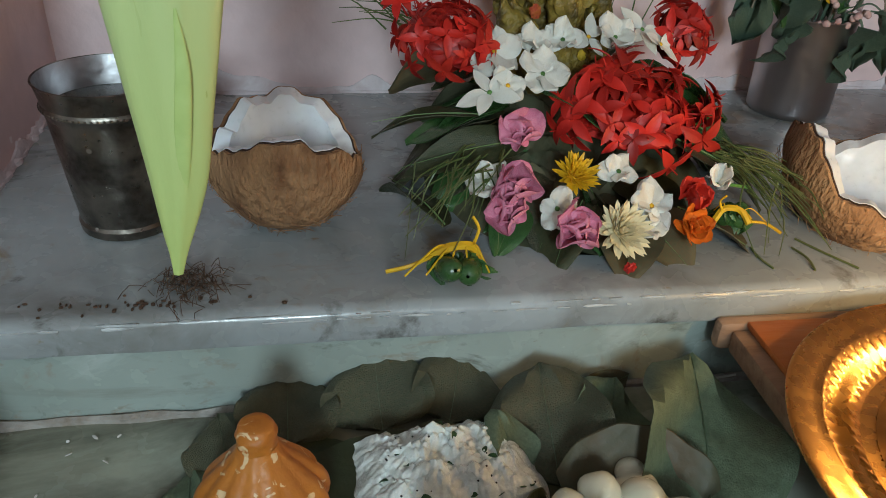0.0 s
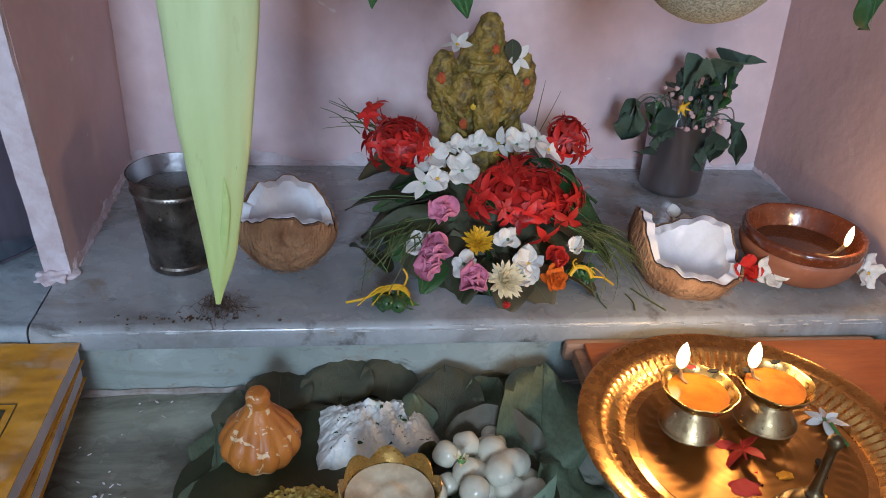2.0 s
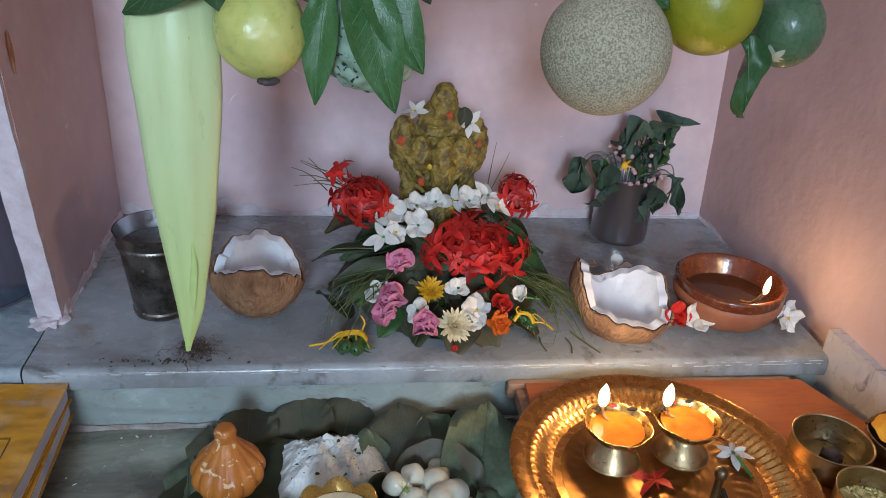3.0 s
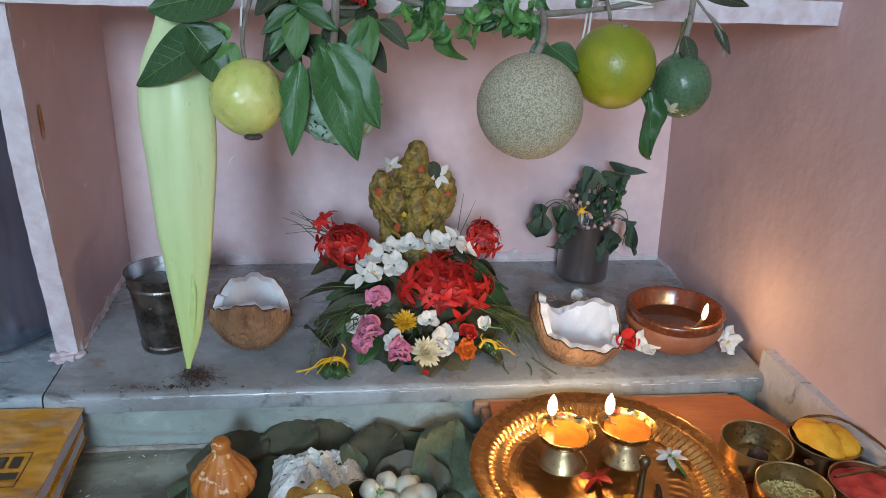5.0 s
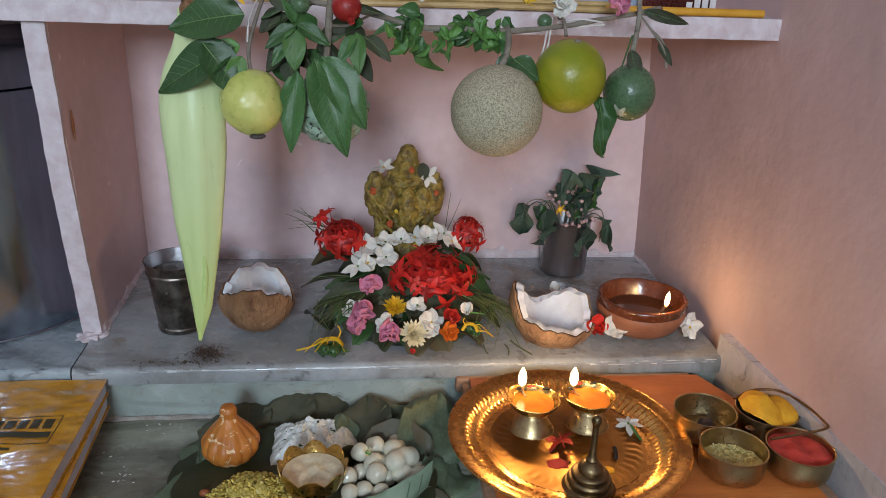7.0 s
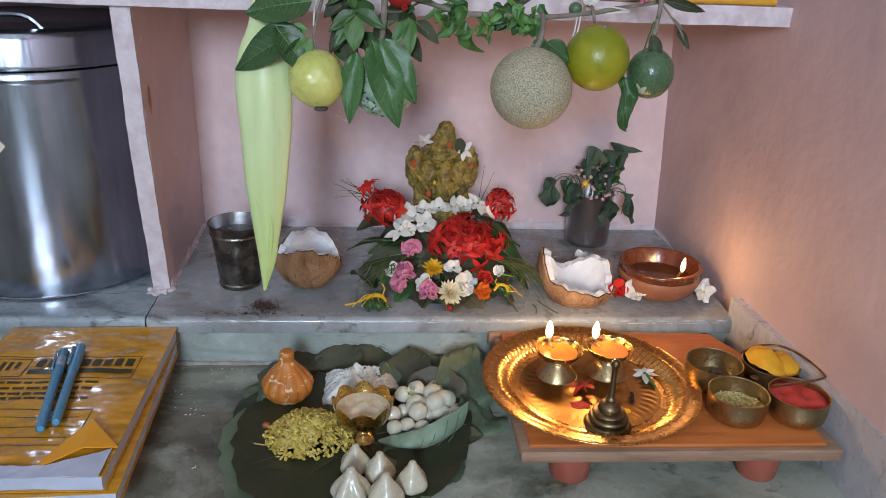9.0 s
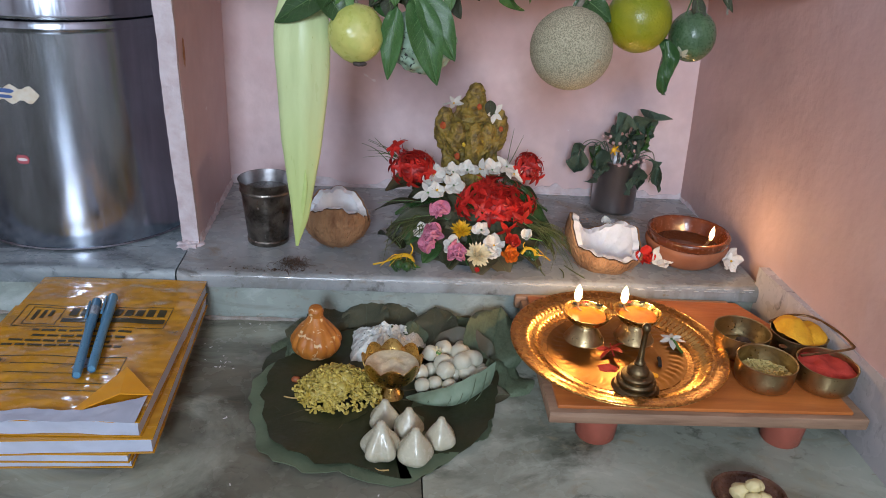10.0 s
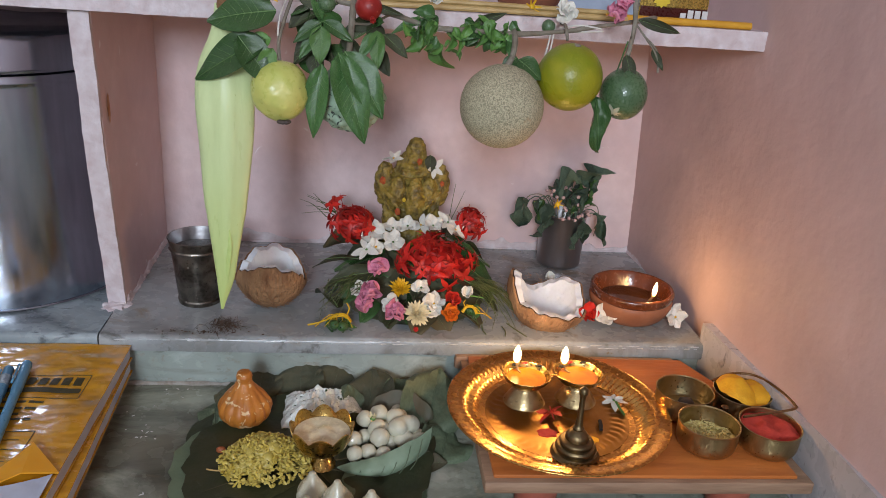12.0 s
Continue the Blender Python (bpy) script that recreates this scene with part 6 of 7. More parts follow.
part("knob", lathe(smooth_profile([(0.0084, 0.0526), (0.0088, 0.0570), (0.0086, 0.0605), (0.0066, 0.0645), (0, 0.0654)], 5), 40, lobes=lambda a, k: 0.06 * noise.noise(Vector((math.cos(a) * 2, math.sin(a) * 2, k * 0.3)))), "jaggery", sw, "pinched knob of the sweet")

# curd rice
def curd_top(x, y):
    n3 = Vector((x * 1000, y * 1000, 4.0))
    edge = max(0.0, 1 - max(abs(x / 0.048), abs(y / 0.030)) ** 3.2)
    return (0.024 + 0.003 * noise.noise(n3 * 0.06)) * edge ** 0.62 + edge ** 0.5 * (0.0036 * noise.noise(n3 * 0.09) + 0.0042 * (0.6 - noise.voronoi(n3 * 0.20)[0][0]) + 0.0018 * (0.6 - noise.voronoi(n3 * 0.42)[0][0])) + 0.007 * math.exp(-((x + 0.006) ** 2 + (y - 0.016) ** 2) / 0.00004)


curd = thing("curd_rice", 0.119, 0.590, 0.003, 4, "moist white curd rice heap flecked with herbs and mustard", "rice heap")
bm = bmesh.new()
NX, NY = 150, 96
g = []
for i in range(NX + 1):
    row = []
    for j in range(NY + 1):
        x, y = 0.049 * (2 * i / NX - 1), 0.031 * (2 * j / NY - 1)
        z = max(0.0, curd_top(x, y))
        wob = 0.0030 * noise.noise(Vector((x * 90, y * 90, 7.0))) + 0.0006 * noise.noise(Vector((x * 320, z * 320, y * 320)))
        row.append(bm.verts.new((x * (1 - 0.18 * z / 0.03) + wob, y * (1 - 0.18 * z / 0.03) + wob, z)))
    g.append(row)
for i in range(NX):
    for j in range(NY):
        bm.faces.new((g[i][j], g[i + 1][j], g[i + 1][j + 1], g[i][j + 1]))
part("rice_mass", bm, "curd", curd)
rr = random.Random(9)
for i in range(46):
    x, y = rr.uniform(-0.042, 0.042), rr.uniform(-0.027, 0.024)
    z = curd_top(x, y)
    k = 1 - 0.18 * z / 0.03
    if i % 3:
        part("mustard_seed", ball(0.0006, (x * k, y * k, z), 1), "seed", curd)
    else:
        part("herb_scrap", leaf_mesh(0.0048, 0.0028, 0.6, 0.3, 1, 4, 0, i, 0.0003, across=1), "herb", curd, m=pose(x * k, y * k, z + 0.0003, rr.uniform(-30, 30), rr.uniform(-30, 30), rr.uniform(0, 360)))

# yellow flattened rice
rice = thing("yellow_rice", 0.064, 0.494, 0.003, label="heap of yellow seasoned flattened rice with peanut", category="rice heap")
bm = bmesh.new()
for i in range(40):
    a, q = rr.uniform(0, 6.28), rr.random() ** 0.5
    ball(0.008, (0.041 * q * math.cos(a), 0.034 * q * math.sin(a), 0.0265 * (1 - q * q) - 0.003), 2, bm)
tagged(part("rice_core", bm, "rice_yellow", rice), kind="stuff")
FL = [mesh_of(ball((0.0031, 0.0017, 0.0011), (0, 0, 0), 1, fn=lambda u: 1 + 0.35 * noise.noise(u * 1.5 + Vector((k, 0, 0)))), "rice_yellow") for k in range(4)]
for i in range(300):
    a, q = rr.uniform(0, 6.28), rr.random() ** 0.55 * 1.12
    x, y = 0.046 * q * math.cos(a), 0.039 * q * math.sin(a)
    z = max(0.0015, 0.0285 * (1 - (q / 1.12) ** 2) + rr.uniform(-0.001, 0.003))
    s = rr.uniform(0.75, 1.35)
    part("flake", FL[i % 4], "rice_yellow", rice, m=pose(x, y, z, rr.uniform(-60, 60), rr.uniform(-60, 60), rr.uniform(0, 360)) @ Matrix.Diagonal((s, s, s, 1)))
bm = bmesh.new()
for i in range(900):
    a, q = rr.uniform(0, 6.28), rr.random() ** 0.5 * 1.05
    x, y = 0.046 * q * math.cos(a), 0.039 * q * math.sin(a)
    z = max(0.001, 0.027 * (1 - (q / 1.1) ** 2) + rr.uniform(-0.002, 0.002))
    m = pose(x, y, z, rr.uniform(-40, 40), rr.uniform(-40, 40), rr.uniform(0, 360))
    res = bmesh.ops.create_icosphere(bm, subdivisions=1, radius=1.0, matrix=m @ Matrix.Diagonal((0.0030, 0.0020, 0.0010, 1)))
tagged(part("loose_flake", bm, "rice_yellow", rice), kind="stuff")
for i in range(24):
    a, q = rr.uniform(0, 6.28), rr.random() ** 0.5
    part("mustard_seed", ball(0.0008, (0.043 * q * math.cos(a), 0.036 * q * math.sin(a), 0.0295 * (1 - (q / 1.12) ** 2) + 0.002), 1), "seed", rice)
part("peanut", ball((0.0055, 0.004, 0.004), (-0.050, 0.018, 0.004), 2), "peanut", rice, "fried reddish peanut")

# footed scalloped brass bowl with cream
bw = thing("scalloped_bowl", 0.1225, 0.492, 0.003, label="footed brass bowl with scalloped petal rim holding thick cream", category="bowl")
part("foot", lathe(smooth_profile([(0, 0.0), (0.0135, 0.0), (0.0140, 0.002), (0.0105, 0.006), (0.0060, 0.011), (0.0058, 0.0145), (0.0085, 0.017)], 4), 36), "brass", bw)
lob8 = lambda a, k: 0.05 * abs(math.cos(4 * a)) * min(1, k / 10)
b = lathe(smooth_profile([(0.0082, 0.0165), (0.017, 0.0195), (0.0265, 0.029), (0.0305, 0.041), (0.0325, 0.0500)], 4) + smooth_profile([(0.0317, 0.0505), (0.0295, 0.041), (0.0255, 0.030), (0.016, 0.0215), (0, 0.0195)], 4), 96, lobes=lob8)
for v in b.verts:
    if v.co.z > 0.036:
        v.co.z += 0.0085 * (abs(math.cos(4 * math.atan2(v.co.y, v.co.x))) - 0.62) * (v.co.z - 0.036) / 0.014
part("cup", b, "brass", bw)
bm = bmesh.new()
rings = [[bm.verts.new((0, 0, 0.0415))]]
for k in range(1, 15):
    rad = 0.0298 * k / 14
    rings.append([bm.verts.new((rad * math.cos(a), rad * math.sin(a), 0.0405 + 0.0035 * nz(rad * math.cos(a), rad * math.sin(a), 75, 3) * (1 - (k / 14) ** 3))) for a in (2 * math.pi * i / 48 for i in range(48))])
for a_, b_ in zip(rings, rings[1:]):
    for i in range(48):
        if len(a_) == 1:
            bm.faces.new((a_[0], b_[i], b_[(i + 1) % 48]))
        else:
            bm.faces.new((a_[i], b_[i], b_[(i + 1) % 48], a_[(i + 1) % 48]))
part("cream", bm, "cream", bw, "thick pale cream pudding")

# white pleated dumplings in front
for i, (x, y, s, rz, pleat) in enumerate(((0.1130, 0.391, 0.88, 20, 0.13), (0.1470, 0.384, 0.84, 0, 0.05), (0.1740, 0.408, 0.74, 40, 0.04), (0.1410, 0.423, 0.74, 10, 0.05), (0.116, 0.436, 0.74, 70, 0.07))):
    prof = smooth_profile([(0, 0.0005), (0.014, 0.0), (0.0205, 0.006), (0.0215, 0.013), (0.0165, 0.024), (0.0095, 0.034), (0.0058, 0.041), (0.0042, 0.0445), (0, 0.0462)], 5)
    solo("pleated_dumpling", lathe([(r * s, z * s) for r, z in prof], 56, lobes=lambda a, k: pleat * math.cos(5 * a) * math.sin(math.pi * min(1, k / 30)) + 0.03 * noise.noise(Vector((math.cos(a) * 1.5, math.sin(a) * 1.5, i + k * 0.06)))), "modak", "peaked glossy steamed white rice dumpling on the leaf", "dumpling", group="peaked dumplings on the leaf", m=pose(x, y, 0.003, 0, 0, rz))

# saucer with spoon and butter-coloured lumps
sc = thing("wooden_spoon_dish", 0.468, 0.330, 0.001, label="dark shallow oval dish with a handle", category="dish")
part("dish", lathe(smooth_profile([(0, 0.002), (0.020, 0.0), (0.030, 0.004), (0.036, 0.012), (0.0345, 0.0125), (0.028, 0.0065), (0, 0.005)], 4), 48, squash=lambda v: Vector((v.x * 1.0, v.y * 0.84, v.z))), "saucer_wood", sc)
part("handle", tube([(0.032, -0.006, 0.010), (0.055, -0.020, 0.012), (0.080, -0.034, 0.010)], 0.0028, 8, taper=lambda t: 1.2 - 0.5 * t), "saucer_wood", sc)
for i, (x, y, z, r) in enumerate(((-0.008, 0.002, 0.014, 0.010), (0.008, 0.006, 0.015, 0.0095), (0.0, -0.010, 0.014, 0.009), (0.012, -0.008, 0.013, 0.008), (0.002, 0.0, 0.022, 0.008))):
    solo("butter_lump", ball((r, r * 0.85, r * 0.8), (0, 0, 0), 3, fn=lambda u: 1 + 0.22 * noise.noise(u * 1.8 + Vector((i * 3, 0, 0)))), "butter", "pale yellow crumbly butter-coloured lump in the dish", "food lump", group="pale lumps in the dish", m=pose(0.468 + x, 0.330 + y, z))

# ---- notebooks and pens ----
def notebook(x0, x1, y0, y1, z0, z1, rz, label, wavy=0.0):
    n = thing("notebook", (x0 + x1) / 2, (y0 + y1) / 2, z0, rz, label, "notebook", "stacked notebooks")
    w, d, h = (x1 - x0) / 2, (y1 - y0) / 2, z1 - z0
    part("back_cover", slab(-w, w, -d, d, 0.0, 0.0008, 0.03), "cover_yellow", n)
    b = slab(-w + 0.002, w - 0.002, -d + 0.0015, d - 0.002, 0.0009, h - 0.0012, 0.008)
    for v in b.verts:
        lay = round((v.co.z - 0.0009) / 0.004)
        v.co += 0.0007 * noise.noise_vector(Vector((v.co.x * 30, v.co.y * 30, lay * 1.7 + x0)))
        if v.co.y < -d + 0.02 and wavy:
            v.co.y += 0.004 * noise.noise(Vector((v.co.x * 16, lay, 3)))
    part("page_block", b, "paper", n, "white page block with uneven edges")
    b = slab(-w, w, -d, d, h - 0.0010, h, 0.012)
    if wavy:
        for v in b.verts:
            k = 1.0
            v.co.z += wavy * (noise.noise(Vector((v.co.x * 18, v.co.y * 26, 4))) + 0.5 * noise.noise(Vector((v.co.x * 50, v.co.y * 40, 9))))
    part("front_cover", b, "cover_plastic", n, "yellow cover in glossy crinkled plastic")
    return n


notebook(-0.345, -0.127, 0.366, 0.640, 0.0005, 0.010, 1.5, "yellow covered school notebook at the bottom of the stack")
notebook(-0.345, -0.126, 0.362, 0.640, 0.0108, 0.021, 0.8, "yellow covered school notebook in the stack")
notebook(-0.315, -0.1068, 0.360, 0.645, 0.0218, 0.039, 2.7, "thick yellow covered school notebook in the stack")
nb = notebook(-0.309, -0.1115, 0.366, 0.648, 0.0398, 0.0575, 0.3, "top school notebook in crinkled plastic-covered yellow jacket", 0.0018)
ZC = 0.0192  # print height over the top notebook's base


def bar(x0, x1, y0, y1, name="print_bar"):
    b = slab(x0, x1, y0, y1, 0.0, 0.00025, 0.012)
    cx, cy = -0.21025, 0.507
    for v in b.verts:
        v.co.z += ZC + 0.0018 * (noise.noise(Vector(((v.co.x - cx) * 18, (v.co.y - cy) * 26, 4))) + 0.5 * noise.noise(Vector(((v.co.x - cx) * 50, (v.co.y - cy) * 40, 9)))) - 0.0010
        v.co.x -= cx
        v.co.y -= cy
    return part(name, b, "ink", nb)


def outline(x0, x1, y0, y1, t=0.0008):
    bar(x0, x1, y0, y0 + t, "print_line"), bar(x0, x1, y1 - t, y1, "print_line"), bar(x0, x0 + t, y0, y1, "print_line"), bar(x1 - t, x1, y0, y1, "print_line")


outline(-0.299, -0.134, 0.530, 0.577)
outline(-0.290, -0.254, 0.535, 0.572)
for k in range(9):  # maker's name, drawn as blocks
    x = -0.246 + 0.0122 * k
    bar(x, x + 0.0085, 0.556, 0.571)
bar(-0.250, -0.137, 0.541, 0.550)
for k, dx in enumerate((-0.284, -0.276, -0.268)):
    bar(dx, dx + 0.004, 0.545 + 0.004 * k, 0.566)
for y, x0, x1 in ((0.521, -0.272, -0.165), (0.510, -0.268, -0.170), (0.500, -0.288, -0.180), (0.491, -0.292, -0.168)):
    x = x0
    rr = random.Random(int(y * 1000))
    while x < x1:
        w = rr.uniform(0.006, 0.016)
        bar(x, min(x + w, x1), y, y + 0.0036)
        x += w + 0.003
outline(-0.300, -0.155, 0.412, 0.472)
for y in (0.458, 0.442, 0.424):
    bar(-0.268, -0.165, y, y + 0.0007, "print_line")


def word(text, x, y, size):
    c = bpy.data.curves.new("word", "FONT")
    c.body, c.size, c.extrude = text, size, 0.0001
    ob = new("word", c)
    dg = bpy.context.evaluated_depsgraph_get()
    me = bpy.data.meshes.new_from_object(ob.evaluated_get(dg))
    bpy.data.objects.remove(ob)
    me.materials.clear()
    me.materials.append(M["ink"])
    part("printed_word", me, "ink", nb, m=pose(x + 0.21025, y - 0.507, ZC + 0.0004))


word("NAME :", -0.297, 0.459, 0.0075)
word("CLASS :", -0.297, 0.443, 0.0075)
word("SUBJECT :", -0.298, 0.426, 0.0070)
# torn corner folded up, ruffled loose sheets
b = bmesh.new()
pts = [(-0.180, 0.371, 0.0590), (-0.146, 0.446, 0.0640), (-0.109, 0.405, 0.0605), (-0.138, 0.398, 0.0660)]
vs = [b.verts.new(p) for p in pts]
lo = [b.verts.new(Vector(p) - Vector((0, 0, 0.0012))) for p in pts]
for f in ((0, 3, 1), (1, 3, 2)):
    b.faces.new([vs[i] for i in f])
    b.faces.new([lo[i] for i in f[::-1]])
for i, j in ((0, 1), (1, 2), (2, 3), (3, 0)):
    b.faces.new((vs[i], lo[i], lo[j], vs[j]))
solo("cover_corner", b, "cover_orange", "torn bright orange cover corner folded up on the notebook", "torn cover", smooth=False)
b = slab(-0.305, -0.113, 0.361, 0.378, 0.0582, 0.0588, 0.0035)
for v in b.verts:
    k = max(0, (v.co.x + 0.20) / 0.09)
    v.co.z += 0.0014 * (1 + noise.noise(Vector((v.co.x * 40, v.co.y * 60, 2)))) * min(1, k) + 0.0012
    v.co.y -= 0.004 * noise.noise(Vector((v.co.x * 22, 1, 1)))
    v.co.y += 0.024 * max(0.0, (v.co.x + 0.165) / 0.052) * (v.co.y - 0.361) / 0.017 + 0.003 * noise.noise(Vector((v.co.x * 40, 5, 5)))
    v.co.z += 0.0020 * abs(noise.noise(Vector((v.co.x * 90, v.co.y * 70, 6))))
solo("loose_sheet", b, "paper", "ruffled white page sticking out of the torn notebook", "paper sheet")


def pen(x, y, z, rz, band):
    p = thing("ballpoint_pen", x, y, z, rz, "light blue capped ballpoint pen lying on the notebook", "pen", "blue pens")
    part("barrel", lathe(smooth_profile([(0.0038, 0.0), (0.0045, 0.001), (0.0048, 0.030), (0.0047, 0.094)], 3), 20), "pen_blue", p, m=pose(0, 0, 0, 90))
    part("end_plug", lathe([(0, -0.0008), (0.0034, -0.0008), (0.0038, 0.0005)], 16), "pen_blue", p, m=pose(0, 0, 0, 90))
    part("cap", lathe(smooth_profile([(0.0050, 0.092), (0.0054, 0.093), (0.0056, 0.110), (0.0054, 0.146), (0.0046, 0.149), (0, 0.1497)], 3), 20), "pen_blue", p, m=pose(0, 0, 0, 90))
    if band:
        part("band", lathe([(0.0057, 0.112), (0.0057, 0.132)], 20), "pen_band", p, "pale printed band", m=pose(0, 0, 0, 90))
    part("clip", box(0.0052, 0.0074, -0.140, -0.104, -0.0012, 0.0028, 0.0007), "pen_blue", p, m=pose(0, 0, 0.002, 0, -25, 0))


pen(-0.190, 0.430, 0.0648, 192.0, True)
pen(-0.1795, 0.441, 0.0648, 190.5, False)

# ---- paint flakes and rice bits on the floor ----
rr = random.Random(15)
b = bmesh.new()
for cx, cy, n, s in ((-0.075, 0.552, 9, 0.012), (-0.06, 0.452, 2, 0.01), (-0.05, 0.64, 5, 0.02), (0.03, 0.40, 3, 0.05), (-0.09, 0.60, 3, 0.02)):
    for i in range(n):
        m = pose(rr.gauss(cx, s), rr.gauss(cy, s), 0.0012, rr.uniform(-30, 30), 0, rr.uniform(0, 360)) @ Matrix.Diagonal((rr.uniform(0.0010, 0.0028), rr.uniform(0.0006, 0.0010), 0.0004, 1))
        bmesh.ops.create_icosphere(b, subdivisions=1, radius=1.0, matrix=m)
solo("paint_flakes", b, "flake", "scattered white paint flakes on the marble floor", "debris", kind="stuff")

# dry twigs and threads lying about
for pts, mt, lab in ((((0.247, 0.652, 0.0055), (0.275, 0.648, 0.006), (0.305, 0.652, 0.005)), "string", "short white thread lying at the foot of the riser"), (((0.352, 0.700, LEDGE + 0.0010), (0.362, 0.680, LEDGE + 0.0012), (0.372, 0.664, LEDGE + 0.0010)), "grass", "dry grass blade lying on the ledge"), (((0.344, 0.690, LEDGE + 0.0010), (0.346, 0.676, LEDGE + 0.002), (0.344, 0.664, LEDGE + 0.0010)), "grass", "dry grass blade lying on the ledge"), (((0.318, 0.692, LEDGE + 0.0010), (0.317, 0.679, LEDGE + 0.0015), (0.320, 0.668, LEDGE + 0.0010)), "grass", "dry grass blade lying on the ledge")):
    solo("thread" if mt == "string" else "dry_straw", tube(pts, 0.0007, 5), mt, lab, "thread" if mt == "string" else "grass")

# ---- hanging spathe ----
sp = thing("hanging_spathe", 0.0, 0.0, 0.0, label="long pale green folded flower spathe hanging from the shelf", category="spathe")
bm = bmesh.new()
rows = []
ax = [(0.0185, 0.590, 0.462, 0.0075), (0.0190, 0.588, 0.448, 0.0095), (0.0195, 0.582, 0.432, 0.0135), (0.0203, 0.577, 0.412, 0.0225), (0.0208, 0.573, 0.390, 0.0275), (0.0210, 0.569, 0.365, 0.0278), (0.0215, 0.5670, 0.3350, 0.0262), (0.0195, 0.5650, 0.2770, 0.0215), (0.0195, 0.5639, 0.2610, 0.0195), (0.0190, 0.5627, 0.2440, 0.0170), (0.0185, 0.5616, 0.2270, 0.0145), (0.0180, 0.5604, 0.2100, 0.0120), (0.0175, 0.5593, 0.1920, 0.0095), (0.0165, 0.5586, 0.1810, 0.0075), (0.0150, 0.5579, 0.1700, 0.0050), (0.0140, 0.5575, 0.1620, 0.0030), (0.0130, 0.557, 0.1540, 0.0016)]
seg = 40
for x, y, z, r in smooth_profile(ax, 5):
    ring = []
    for i in range(seg):
        a = 2 * math.pi * i / seg
        k = 1 + 0.035 * math.cos(5 * a + 1.0) + 0.05 * math.exp(-((a - 3.9) / 0.10) ** 2) - 0.07 * math.exp(-((a - 4.35) / 0.16) ** 2) - 0.05 * math.exp(-((a - 5.3) / 0.12) ** 2)
        ring.append(bm.verts.new((x + r * k * math.cos(a), y + 0.62 * r * k * math.sin(a), z)))
    rows.append(ring)
for a_, b_ in zip(rows, rows[1:]):
    for i in range(seg):
        bm.faces.new((a_[i], a_[(i + 1) % seg], b_[(i + 1) % seg], b_[i]))
bm.faces.new(rows[0])
bm.faces.new(rows[-1][::-1])
part("sheath", bm, "spathe", sp)
bm = bmesh.new()
rows = []
for x, y, z, r in smooth_profile([(0.0240, 0.5520, 0.245, 0.0005), (0.0240, 0.5520, 0.228, 0.0024), (0.0215, 0.5528, 0.208, 0.0030), (0.0188, 0.5540, 0.188, 0.0024), (0.0160, 0.5555, 0.170, 0.0012), (0.0142, 0.557, 0.160, 0.0004)], 5):
    rows.append([bm.verts.new((x + r * math.cos(a) * 0.9, y + 0.3 * r * math.sin(a) + 0.0004, z)) for a in (2 * math.pi * i / 16 for i in range(16))])
for a_, b_ in zip(rows, rows[1:]):
    for i in range(16):
        bm.faces.new((a_[i], a_[(i + 1) % 16], b_[(i + 1) % 16], b_[i]))
bm.faces.new(rows[0])
bm.faces.new(rows[-1][::-1])
part("tip_fold", bm, "spathe_tip", sp, "greener overlapping fold at the tip")
part("neck", tube([(0.0185, 0.590, 0.458), (0.022, 0.592, 0.468), (0.034, 0.63, 0.474), (0.040, 0.69, 0.4665)], 0.0062, 10, taper=lambda t: 1.1 - 0.4 * t), "coco_husk", sp, "brown cut stalk")

# ---- branches tied along the shelf edge ----
br = thing("branch_swag", 0, 0, 0, label="thin leafy branches tied along the shelf edge", category="branch")
part("branch", tube([(0.055, 0.62, 0.475), (0.11, 0.60, 0.472), (0.172, 0.588, 0.464), (0.219, 0.584, 0.4525), (0.262, 0.584, 0.4515), (0.301, 0.584, 0.4505), (0.352, 0.588, 0.4555), (0.384, 0.594, 0.461), (0.43, 0.605, 0.468), (0.46, 0.63, 0.472), (0.48, 0.69, 0.4635)], 0.0026, 9, taper=lambda t: 1.15 - 0.35 * t + 0.12 * math.sin(40 * t)), "twig", br)
part("branch", tube([(0.146, 0.60, 0.500), (0.143, 0.585, 0.470), (0.141, 0.568, 0.440), (0.139, 0.560, 0.418)], 0.0036, 8, taper=lambda t: 1.1 - 0.35 * t), "twig", br)
part("branch", tube([(0.085, 0.60, 0.475), (0.078, 0.575, 0.452), (0.074, 0.560, 0.432), (0.076, 0.552, 0.415)], 0.0018, 7), "twig", br)
part("branch", tube([(0.303, 0.596, 0.455), (0.301, 0.570, 0.445), (0.297, 0.556, 0.432), (0.292, 0.551, 0.424)], 0.0030, 8), "twig", br)
part("branch", tube([(0.424, 0.60, 0.500), (0.422, 0.58, 0.470), (0.416, 0.566, 0.448), (0.411, 0.561, 0.425)], 0.0024, 8), "twig", br)
part("branch", tube([(0.424, 0.59, 0.470), (0.434, 0.575, 0.455), (0.444, 0.566, 0.440), (0.447, 0.562, 0.424)], 0.0010, 6), "twig", br)
part("branch", tube([(0.432, 0.58, 0.458), (0.442, 0.57, 0.448), (0.449, 0.565, 0.436)], 0.0009, 6), "twig", br)
part("branch", tube([(0.178, 0.60, 0.460), (0.160, 0.585, 0.452), (0.145, 0.575, 0.452)], 0.0014, 6), "twig", br)
part("branch", tube([(0.352, 0.598, 0.462), (0.352, 0.58, 0.462), (0.352, 0.566, 0.4495)], 0.0016, 6), "twig", br)
